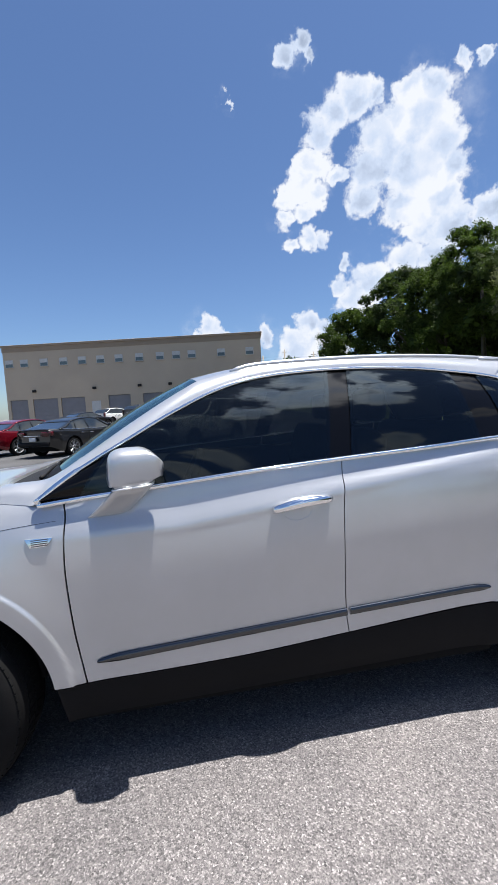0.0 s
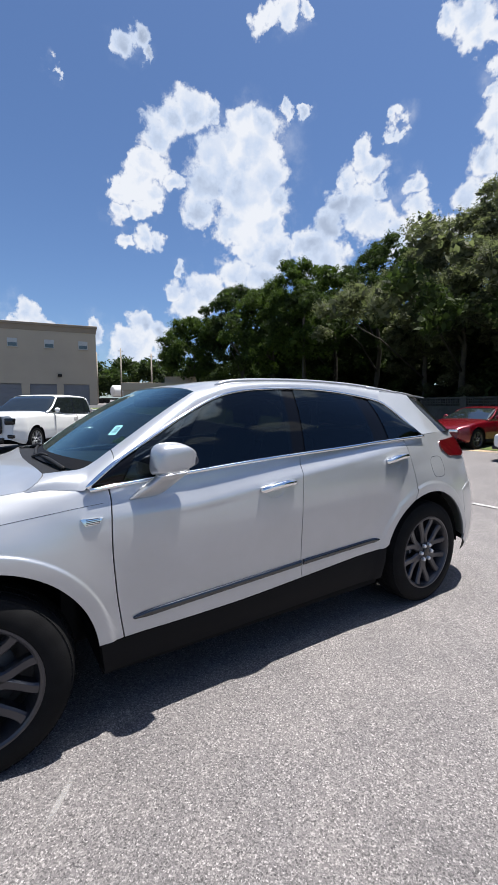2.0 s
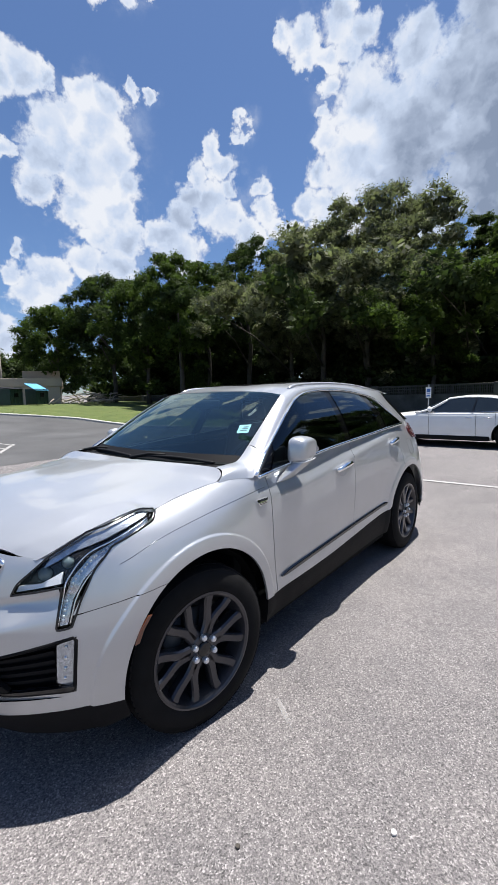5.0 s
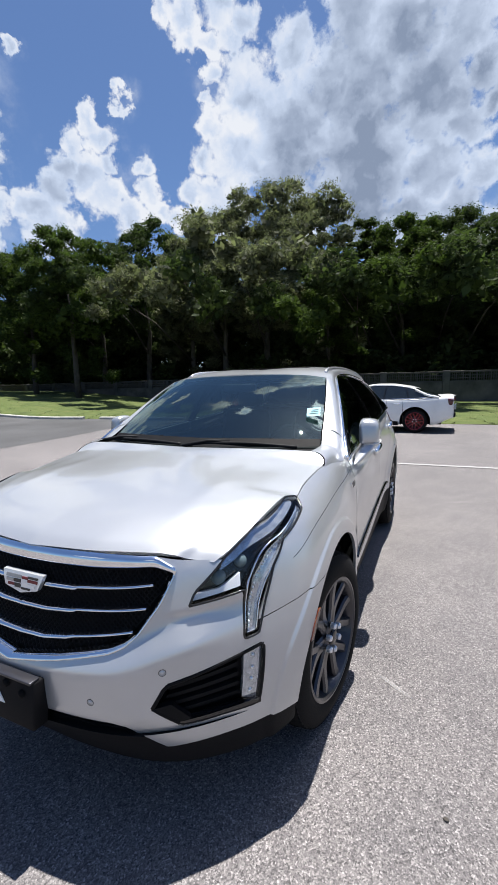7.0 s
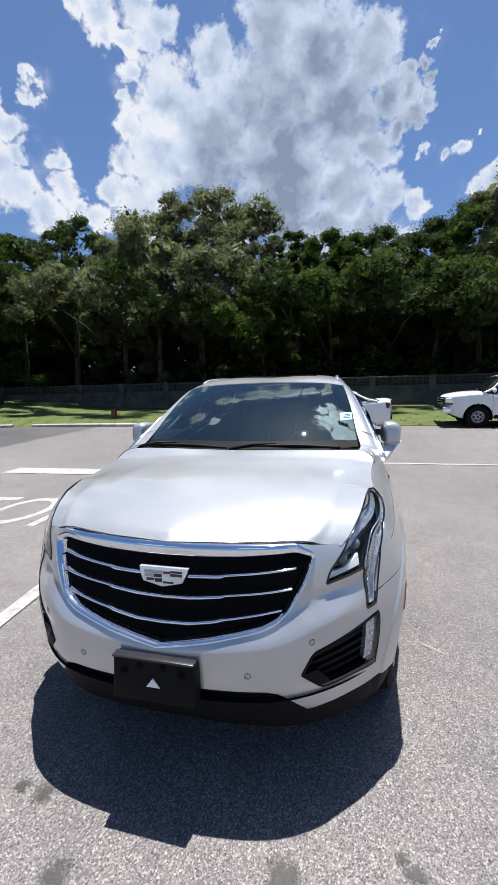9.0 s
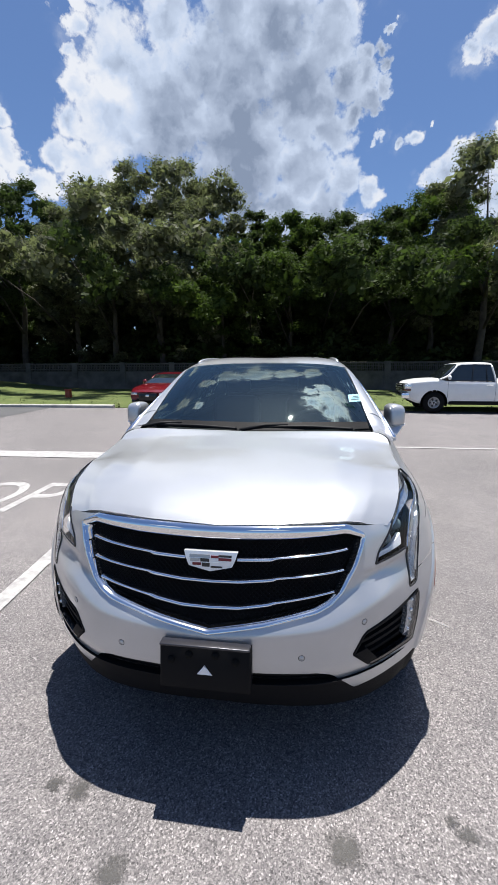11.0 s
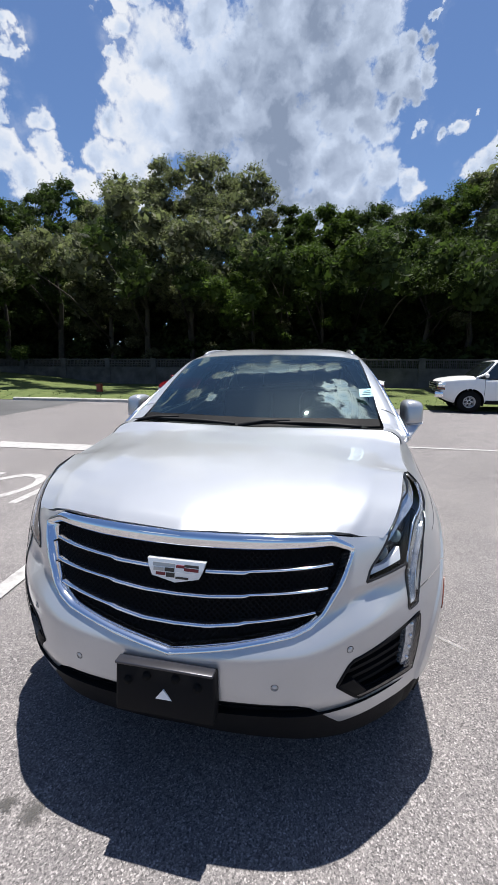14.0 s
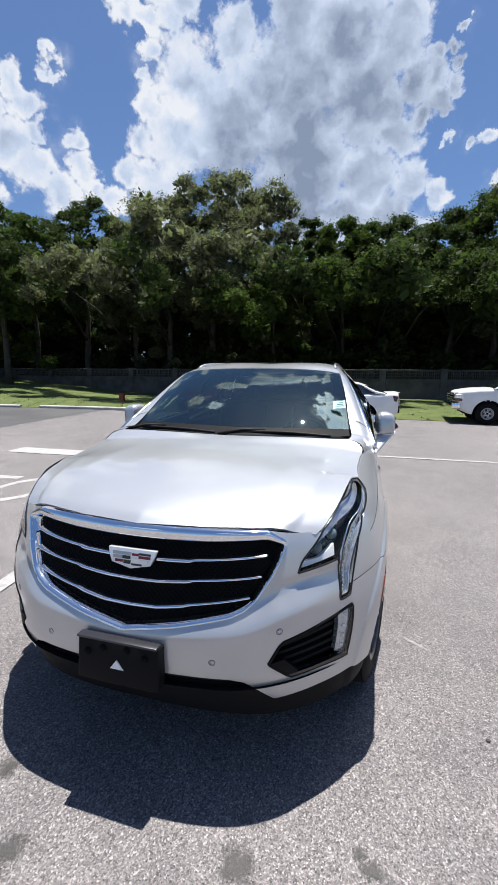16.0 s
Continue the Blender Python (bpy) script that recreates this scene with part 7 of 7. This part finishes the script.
    part("sill", box_bm((-half * 0.985, wheel_r + 0.12, bottom - 0.03), (half * 0.985, wb - wheel_r - 0.12, bottom + 0.10), 0.02), CLADDING, car)
    # cab
    y0, y1 = cab
    cy = np.linspace(y0, y1, 70)
    zr = np.maximum(smooth_prof(roof, cy), np.interp(cy, ys, zt) + 0.01)
    base_z = np.interp(cy, ys, zt) - 0.03
    wl = np.interp(cy, ys, wid) * 0.93
    high = np.clip((zr - base_z) / (max(zr) - min(base_z)), 0, 1)
    wr = wl * (1 - (1 - tumble) * high)
    sec = [(0.0, 1.0, 0.0), (0.5, None, 0.62), (0.66, None, 0.86), (0.76, None, 0.95), (0.86, None, 0.985), (1.0, 0.0, 1.0)]
    vs = np.linspace(0, 1, 22)
    hull = np.zeros((22, 70, 3))
    for j, v in enumerate(vs):
        fz = np.interp(v, [s[0] for s in sec], [s[2] for s in sec])
        side = np.interp(v, [0, 0.76, 0.86, 1.0], [0, 1, 1, 1])
        x = wl + (wr - wl) * min(1.0, fz / 0.95)
        x = x * np.interp(v, [0, 0.66, 0.76, 0.86, 1.0], [1, 1.0, 0.94, 0.72, 0.0])
        hull[j, :, 0], hull[j, :, 1] = x, cy
        hull[j, :, 2] = base_z + (zr - base_z) * fz
    hull_full = np.concatenate([hull, (hull * np.array((-1, 1, 1)))[::-1][1:]], axis=0)
    part("glasshouse", sheet(hull_full[:, ::-1], 0), DARK_GLASS, car, "dark tinted windows")
    ra = int(np.argmax(smooth_prof(roof, cy) > max(zr) - 0.075))
    rb = 69 - int(np.argmax((smooth_prof(roof, cy) > max(zr) - (0.16 if rear == "slim" else 0.06))[::-1]))
    up = hull_full[14:-14, ra:rb + 1] + np.array((0, 0, 0.006))
    part("roof", sheet(up[:, ::-1], 0.012), paint_mat, car)
    for side in (1, -1):
        lines = [[(ra, 14), (int(ra * 0.55), 9), (1, 0)], [(rb, 14), (min(69, int(rb + (69 - rb) * 0.5)), 9), (68, 0)]]
        q = int((ra + rb) * 0.5)
        lines.append([(q, 15), (q - 1, 8), (q - 2, 0)])
        if rear != "slim" or name == "sedan":
            lines.append([(int(q + (rb - q) * 0.72), 15), (int(q + (rb - q) * 0.76), 8), (int(q + (rb - q) * 0.78), 0)])
        for n, ln in enumerate(lines):
            pts = [hull[j, min(69, max(0, i))] * np.array((side, 1, 1)) + np.array((side * 0.004, 0, 0.004)) for i, j in ln]
            b = bmesh.new()
            tube(b, along(pts, 8), 0.034 if n < 2 else 0.02, 6)
            part("pillar", b, paint_mat if n < 2 else PIANO_BLACK, car)
        edge_pts = [hull[15, i] * np.array((side, 1, 1)) for i in range(ra, rb + 1, 3)]
        b = bmesh.new()
        tube(b, edge_pts, 0.026, 6)
        part("roof_rail", b, paint_mat, car)
        belt = [hull[0, i] * np.array((side, 1, 1)) + np.array((side * 0.012, 0, 0.034)) for i in range(2, 68, 3)]
        b = bmesh.new()
        tube(b, belt, 0.010, 6)
        part("belt_trim", b, CHROME if chrome else PIANO_BLACK, car)
        # mirror, handles, door gaps
        i = int(ra * 0.45) + 1
        p = hull[0, i]
        b = bmesh.new()
        bmesh.ops.create_uvsphere(b, u_segments=14, v_segments=10, radius=1.0)
        for v in b.verts:
            v.co = Vector((side * (p[0] + 0.13) + v.co.x * 0.10, p[1] + 0.05 + v.co.y * 0.06, p[2] + 0.12 + v.co.z * 0.08))
        mir = part("door_mirror", b, paint_mat, car)
        b = bmesh.new()
        tube(b, [(side * (p[0] - 0.02), p[1] + 0.04, p[2] + 0.04), (side * (p[0] + 0.1), p[1] + 0.05, p[2] + 0.09)], 0.02, 6)
        part("arm", b, PIANO_BLACK, mir)
        doors = [hull[0, int(ra * 0.5)][1] + 0.02, hull[0, q][1]]
        if bed is None:
            doors.append(min(wb - arch_r * 0.8, hull[0, rb][1]))
        else:
            doors[1] = y1 - 0.04
        for yd in doors:
            k = int(np.argmin(abs(ys - yd)))
            b = bmesh.new()
            tube(b, [grid[j, k] * np.array((side, 1, 1)) + np.array((side * 0.001, 0, 0)) for j in range(3, 18)], 0.005, 5)
            part("door_gap", b, PIANO_BLACK, body)
        for yd in doors[1:]:
            k = int(np.argmin(abs(ys - (yd - 0.16))))
            b = bmesh.new()
            c = grid[15, k]
            tube(b, [(side * (c[0] + 0.012), c[1] - 0.10, c[2] - 0.02), (side * (c[0] + 0.03), c[1], c[2] - 0.015), (side * (c[0] + 0.012), c[1] + 0.10, c[2] - 0.01)], 0.014, 6)
            part("door_handle", b, CHROME if chrome else paint_mat, body)
    # lamps and grille
    wn, zn = wid[4], zt[4]
    if front == "slim":
        for side in (1, -1):
            part("headlamp", box_bm((side * wn * 0.55, nose + 0.02, zn - 0.14), (side * wn * 0.93, nose + 0.24, zn - 0.05), 0.02, Euler((0, 0, radians(side * 14))).to_matrix().to_4x4()), LAMP_SILVER, car)
            part("fog_lamp", box_bm((side * wn * 0.70, nose - 0.01, zn - 0.42), (side * wn * 0.90, nose + 0.16, zn - 0.33), 0.02), PIANO_BLACK, car)
        gr = part("grille", box_bm((-wn * 0.48, nose - 0.075, zn - 0.36), (wn * 0.48, nose + 0.05, zn - 0.07), 0.04), PIANO_BLACK, car, "black grille")
        part("badge", box_bm((-0.07, nose - 0.095, zn - 0.20), (0.07, nose - 0.07, zn - 0.12), 0.015), CHROME, gr)
        part("lower_intake", box_bm((-wn * 0.62, nose - 0.05, bottom + 0.14), (wn * 0.62, nose + 0.08, bottom + 0.24), 0.03), CLADDING, car)
    elif front == "tall":
        gr = part("grille", box_bm((-wn * 0.62, nose - 0.055, zn - 0.58), (wn * 0.62, nose + 0.06, zn - 0.05), 0.08), PIANO_BLACK, car, "large black grille")
        for k in range(4):
            part("bar", box_bm((-wn * 0.54, nose - 0.075, zn - 0.50 + 0.10 * k), (wn * 0.54, nose - 0.05, zn - 0.46 + 0.10 * k), 0.01), CLADDING, gr)
        part("badge", box_bm((-0.24, nose - 0.09, zn - 0.30), (0.24, nose - 0.065, zn - 0.20), 0.01), GUNMETAL, gr)
        for side in (1, -1):
            part("headlamp", box_bm((side * wn * 0.68, nose + 0.045, zn - 0.30), (side * wn * 1.005, nose + 0.30, zn - 0.10), 0.03), PIANO_BLACK, car)
            part("fog_lamp", box_bm((side * wn * 0.76, nose + 0.05, zn - 0.72), (side * wn * 0.98, nose + 0.25, zn - 0.60), 0.03), PIANO_BLACK, car)
        part("skid_plate", box_bm((-wn * 0.66, nose - 0.05, bottom + 0.06), (wn * 0.66, nose + 0.1, bottom + 0.22), 0.03), PIANO_BLACK, car)
    else:
        gr = part("grille", box_bm((-wn * 0.70, nose - 0.05, zn - 0.33), (wn * 0.70, nose + 0.06, zn - 0.08), 0.02), PIANO_BLACK, car, "black grille")
        for k in range(3):
            part("bar", box_bm((-wn * 0.68, nose - 0.065, zn - 0.29 + 0.085 * k), (wn * 0.68, nose - 0.045, zn - 0.275 + 0.085 * k)), STEEL, gr)
        for side in (1, -1):
            part("headlamp", box_bm((side * wn * 0.72, nose - 0.03, zn - 0.24), (side * wn * 1.03, nose + 0.22, zn - 0.10), 0.015), LAMP_SILVER, car)
            part("turn_lamp", box_bm((side * wn * 0.72, nose - 0.025, zn - 0.33), (side * wn * 1.03, nose + 0.22, zn - 0.25), 0.015), AMBER, car)
        part("front_bumper", box_bm((-half * 0.98, nose - 0.14, zn - 0.58), (half * 0.98, nose + 0.14, zn - 0.39), 0.03), CHROME, car)
    wt_, zt_ = wid[-5], zt[-5]
    for side in (1, -1):
        if rear == "slim":
            part("tail_lamp", box_bm((side * wt_ * 0.50, tail - 0.26, zt_ - 0.24), (side * wt_ * 1.015, tail - 0.02, zt_ - 0.07), 0.03, Euler((radians(-12), 0, radians(-side * 12))).to_matrix().to_4x4()), RED_LENS, car)
        else:
            part("tail_lamp", box_bm((side * wt_ * 0.86, tail - 0.22, zt_ - 0.42), (side * wt_ * 1.015, tail + 0.0, zt_ + 0.02), 0.03), RED_LENS, car)
    part("number_plate", box_bm((-0.15, tail - 0.02, zt_ - 0.42), (0.15, tail + 0.035, zt_ - 0.28), 0.004), PLATE, car)
    part("tail_strip", box_bm((-0.40, tail - 0.02, zt_ - 0.235), (0.40, tail + 0.03, zt_ - 0.215), 0.004), CHROME, car)
    part("rear_bumper", box_bm((-half * 0.80, tail - 0.12, bottom + 0.22), (half * 0.80, tail + 0.02, bottom + 0.36), 0.03), CLADDING, car)
    if bed is not None:
        a, b2, zb2 = bed
        part("bed", box_bm((-half * 0.80, a + 0.08, zb2 - 0.02), (half * 0.80, b2 - 0.1, zb2 + 0.045), 0.01), DARK_VOID, car, "open dark load bed")
        for side in (1, -1):
            part("bed_rail", box_bm((side * half * 0.80, a + 0.02, zb2 - 0.06), (side * half * 0.95, b2 - 0.04, zb2 + 0.055), 0.02), paint_mat, car)
        part("bed_rail", box_bm((-half * 0.8, a + 0.0, zb2 - 0.05), (half * 0.8, a + 0.08, zb2 + 0.055), 0.02), paint_mat, car)
    # wheel wells and wheels
    for wy in (0.0, wb):
        for side in (1, -1):
            rows = [[(side * x, wy + (arch_r - 0.004) * math.cos(a), wheel_r + (arch_r - 0.004) * math.sin(a)) for a in np.linspace(-0.3, math.pi + 0.3, 25)] for x in (half * 0.985, half * 0.62)]
            rows.append([(side * half * 0.62, wy, wheel_r)] * 25)
            part("wheel_liner", sheet(np.array(rows), 0), DARK_VOID, car)
    fit_wheel = alloy_wheel("wheel", wheel_r, rim_r, 0.24, rim_mat, spokes, True, lugs=5)
    for k, (x, wy) in enumerate(((1, 0.0), (-1, 0.0), (1, wb), (-1, wb))):
        fit_wheel(car, x * (half - 0.14), wy, wheel_r, 0, 17 * k)
    return car


def heading(x, y, hx, hy, z=0.0):
    return pose(x, y, rise(x, y) + z, 0, 0, math.degrees(math.atan2(hy, hx)) + 90)


SEDAN = dict(nose=-0.92, tail=4.00, wb=2.947, half=0.94, top=[(-0.92, 0.66), (-0.75, 0.76), (-0.2, 0.90), (0.55, 0.985), (1.6, 0.975), (2.9, 1.00), (3.35, 1.045), (3.9, 1.075), (4.0, 1.02)],
             cab=(0.52, 3.62), roof=[(0.52, 0.98), (1.0, 1.22), (1.42, 1.405), (1.8, 1.45), (2.3, 1.44), (2.75, 1.365), (3.2, 1.20), (3.62, 1.06)], wheel_r=0.345, rim_r=0.255)
LARGE = dict(nose=-1.02, tail=4.32, wb=3.07, half=1.03, top=[(-1.02, 1.12), (-0.93, 1.22), (-0.3, 1.27), (0.75, 1.29), (2.0, 1.20), (3.4, 1.20), (4.3, 1.22)],
             cab=(0.62, 4.28), roof=[(0.62, 1.22), (1.0, 1.52), (1.35, 1.78), (1.7, 1.895), (2.6, 1.925), (3.6, 1.90), (4.02, 1.84), (4.28, 1.24)], wheel_r=0.40, rim_r=0.29)
PICKUP = dict(nose=-0.97, tail=4.40, wb=3.34, half=0.975, top=[(-0.97, 0.98), (-0.88, 1.10), (-0.3, 1.19), (0.15, 1.21), (0.5, 1.15), (2.0, 1.13), (4.35, 1.13), (4.40, 1.12)],
              cab=(0.12, 2.02), roof=[(0.12, 1.18), (0.42, 1.47), (0.68, 1.71), (0.88, 1.77), (1.4, 1.79), (1.84, 1.77), (1.94, 1.62), (2.02, 1.14)], wheel_r=0.375, rim_r=0.195)
HATCH = dict(nose=-0.92, tail=3.80, wb=2.80, half=0.94, top=[(-0.92, 0.84), (-0.75, 0.95), (0.2, 1.07), (1.5, 1.10), (3.0, 1.14), (3.8, 1.15)],
             cab=(0.35, 3.72), roof=[(0.35, 1.08), (0.8, 1.40), (1.2, 1.60), (1.9, 1.66), (2.8, 1.62), (3.3, 1.50), (3.72, 1.16)], wheel_r=0.37, rim_r=0.26)


def parked_cars():
    vehicle("sedan", "white sedan with red alloy wheels parked beside the lawn", heading(-2.12, 12.25, -1, 0.03), SNOW_PAINT, rim_mat=RED_RIM, group="parked cars", spokes=7, **SEDAN)
    vehicle("sedan", "red sedan with a black grille parked at the lawn edge", heading(-5.70, 14.1, -0.06, -1.0), RED_PAINT, rim_mat=GUNMETAL, group="parked cars", **SEDAN)
    vehicle("pickup_truck", "old white single-cab pickup with steel wheels half on the lawn", heading(4.80, 14.2, -1, 0.02), SNOW_PAINT, rim_mat=PALE_RIM, group="parked cars", front="square", rear="tall", bed=(2.08, 4.40, 1.14), chrome=False, tumble=0.82, group_cat="truck", bottom=0.34, **PICKUP)
    vehicle("large_suv", "large white sport utility car with a big black grille", heading(-13.0, 0.74, 0.79, -0.61), SNOW_PAINT, rim_mat=STEEL, group="parked cars", front="tall", rear="tall", tumble=0.80, bottom=0.30, **LARGE)
    vehicle("sedan", "black sedan with red tail lamps parked in the lot", heading(-17.1, -2.2, -0.85, 0.51), BLACK_PAINT, rim_mat=STEEL, group="parked cars", **SEDAN)
    vehicle("sedan", "dark red sedan parked beside the black one", heading(-18.9, -4.8, -0.85, 0.51), RED_PAINT, rim_mat=STEEL, group="parked cars", **SEDAN)
    vehicle("crossover", "far white crossover parked before the warehouse", heading(-43.2, -4.4, -0.8, 0.6), SNOW_PAINT, rim_mat=GUNMETAL, group="parked cars", rear="tall", **HATCH)
    vehicle("crossover", "far dark grey crossover parked before the warehouse", heading(-43.0, -1.5, -0.8, 0.6), GREY_PAINT, rim_mat=GUNMETAL, group="parked cars", rear="tall", **HATCH)
    vehicle("sedan", "dark sedan parked before the warehouse doors", heading(-37.5, -6.0, -0.8, 0.6), BLACK_PAINT, rim_mat=GUNMETAL, group="parked cars", **SEDAN)
    vehicle("sedan", "dark grey sedan parked before the warehouse doors", heading(-45.5, 0.4, -0.8, 0.6), GREY_PAINT, rim_mat=GUNMETAL, group="parked cars", **SEDAN)


# ---- odds and ends of the lot ----
def dumpsters():
    for x, y, turn, tarp in ((-35.2, 13.45, 22, 0), (-35.5, 15.75, 18, 1)):
        d = thing("dumpster", "dark green steel dumpster on the lawn" + (" with a blue lid sheet" if tarp else ""), "dumpster", "dumpsters", m=Matrix.LocRotScale((x, y, rise(x, y) + 0.06), Euler((0, 0, radians(turn))), Vector((0.85, 0.78, 1.08))))
        part("body", box_bm((-0.75, -0.85, 0.08), (0.75, 0.85, 1.35), 0.03), GREEN_STEEL, d, smooth=False)
        for k in range(4):
            part("rib", box_bm((0.74, -0.75 + 0.46 * k, 0.1), (0.80, -0.68 + 0.46 * k, 1.3), 0.01), GREEN_STEEL, d, smooth=False)
        part("lid", box_bm((-0.80, -0.88, -0.03), (0.88, 0.88, 0.03), 0.02, Matrix.Translation((0, 0, 1.50 if tarp else 1.40)) @ Euler((0, radians(20 if tarp else 5), 0)).to_matrix().to_4x4()), BLUE_SHEET if tarp else BLACK_PLASTIC, d, smooth=False)
        part("slot", box_bm((0.76, -0.3, 0.7), (0.80, 0.2, 1.0), 0.01), DARK_VOID, d, smooth=False)


GREEN_STEEL = plain("dark green painted steel", (0.012, 0.035, 0.026), 0.5, spread=0.3, scale=2.0)
BLUE_SHEET = plain("bright blue sheet", (0.10, 0.36, 0.60), 0.45, spread=0.25, scale=3.0)
SIGN_BLUE = plain("blue sign face", (0.03, 0.12, 0.40), 0.4)
SIGN_WHITE = plain("white sign face", (0.75, 0.76, 0.76), 0.4)
ORANGE_RED = plain("faded red plastic", (0.38, 0.07, 0.04), 0.5, spread=0.2)
PALE_STONE = plain("pale pebble stone", (0.62, 0.60, 0.57), 0.8, spread=0.1, scale=60.0)
TIMBER = plain("bleached timber", (0.27, 0.24, 0.20), 0.85, spread=0.35, scale=6.0)


def sign_post():
    s = thing("parking_sign", "small blue and white parking sign on a thin steel post", "sign", m=pose(-2.15, 14.6, 0.06))
    part("post", box_bm((-0.022, 0, 0), (0.022, 0.03, 1.78), 0.004), STEEL, s, smooth=False)
    part("panel", box_bm((-0.095, -0.012, 1.30), (0.095, 0.0, 1.68), 0.004), SIGN_WHITE, s, smooth=False)
    part("field", box_bm((-0.065, -0.016, 1.50), (0.065, -0.010, 1.63), 0.003), SIGN_BLUE, s, smooth=False)
    part("writing_bar", box_bm((-0.065, -0.016, 1.43), (0.065, -0.010, 1.46)), SIGN_BLUE, s, smooth=False)
    part("writing_bar", box_bm((-0.065, -0.016, 1.35), (0.065, -0.010, 1.40)), SIGN_BLUE, s, smooth=False)


def pebble(x, y, r, mat, label):
    bm = bmesh.new()
    bmesh.ops.create_icosphere(bm, subdivisions=2, radius=r)
    for v in bm.verts:
        v.co *= 1 + 0.35 * noise.noise(v.co / r + Vector((x * 9, y * 9, 0)))
        v.co.z *= 0.7
    ob = part("pebble", bm, mat)
    ob.location = (x, y, r * 0.55)
    tagged(ob, label, "pebble", "pebbles on the lot")


def small_things():
    pebble(1.80, 0.02, 0.011, PALE_STONE, "small pale pebble lying on the asphalt")
    pebble(1.39, -0.35, 0.009, BARK, "small dark pebble lying on the asphalt")
    b = thing("utility_box", "small faded red box standing on the lawn", "box", m=pose(-12.6, 19.0, 0.08))
    part("body", box_bm((-0.13, -0.12, 0), (0.13, 0.12, 0.40), 0.02), ORANGE_RED, b, smooth=False)
    part("cap", box_bm((-0.15, -0.14, 0.40), (0.15, 0.14, 0.45), 0.02), ORANGE_RED, b, smooth=False)
    rg = np.random.default_rng(12)
    heap = thing("timber_heap", "heap of bleached branches and scrap timber", "timber heap", m=pose(-34.5, 20.2, rise(-34.5, 20.2) + 0.05))
    for k in range(46):
        c = Vector((rg.normal(0, 0.9), rg.normal(0, 1.7), rg.uniform(0.15, 1.0)))
        d = Vector((rg.normal(), rg.normal(), rg.normal(0.2, 0.35))).normalized() * rg.uniform(0.4, 1.0)
        bm = bmesh.new()
        tube(bm, [c - d, c + Vector((0, 0, 0.05)), c + d], rg.uniform(0.03, 0.07), 5)
        part("branch", bm, TIMBER, heap)
    for x, y, h in ((-70.0, 20.5, 9.5), (-66.0, 24.5, 8.5), (-74.0, 17.4, 9.0)):
        p = thing("utility_pole", "tall grey timber utility pole", "pole", "utility poles", m=pose(x, y, rise(x, y)))
        bm = bmesh.new()
        tube(bm, [(0, 0, -0.3), (0, 0, h)], [0.16, 0.11], 10)
        part("shaft", bm, TIMBER, p)
        part("crossarm", box_bm((-0.06, -0.45, h - 0.5), (0.06, 0.45, h - 0.4), 0.01), TIMBER, p, smooth=False)


def tanker():
    t = thing("tanker_truck", "far white tractor with a pale tank trailer", "truck", m=pose(-78, 19.5, rise(-78, 19.5), 0, 0, 8))
    bm = bmesh.new()
    lathe(bm, [(1.5, 0.0), (1.5, 0.9), (1.7, 1.1), (8.6, 1.1), (8.8, 0.9), (8.8, 0.0)], 24, "y", (0, 0, 2.35))
    bmesh.ops.recalc_face_normals(bm, faces=bm.faces[:])
    part("tank", bm, SIGN_WHITE, t)
    part("cab", box_bm((-1.15, -4.2, 0.9), (1.15, -1.6, 3.4), 0.15), SNOW_PAINT, t)
    part("bonnet", box_bm((-0.9, -5.6, 0.8), (0.9, -4.2, 2.0), 0.2), SNOW_PAINT, t)
    part("window", box_bm((-1.17, -4.0, 2.3), (1.17, -2.9, 3.0), 0.05), DARK_GLASS, t)
    part("chassis", box_bm((-0.5, -5.4, 0.7), (0.5, 8.6, 1.0)), DARK_VOID, t, smooth=False)
    for y in (-4.9, -1.2, 0.1, 6.6, 7.8):
        for side in (1, -1):
            bm = bmesh.new()
            lathe(bm, [(-0.15, 0.2), (-0.15, 0.48), (0.15, 0.48), (0.15, 0.2), (0.1, 0.0)], 20, "x", (side * 1.0, y, 0.5))
            bmesh.ops.recalc_face_normals(bm, faces=bm.faces[:])
            part("wheel", bm, RUBBER, t)


# ---- everything in its place ----
crossover()
parked_cars()
dumpsters()
sign_post()
small_things()
tanker()
block_wall()
warehouse()
low_building()
for k, (x, y, h, r, kind) in enumerate(TREES + TREES_AWAY):
    tree(x, y, h, r, (LEAF_GREY, LEAF_MID, LEAF_DARK)[kind], 100 + k, (OAK, GREEN, DARKT)[kind], per=1000 if k < len(TREES) else 600)
far_woods()
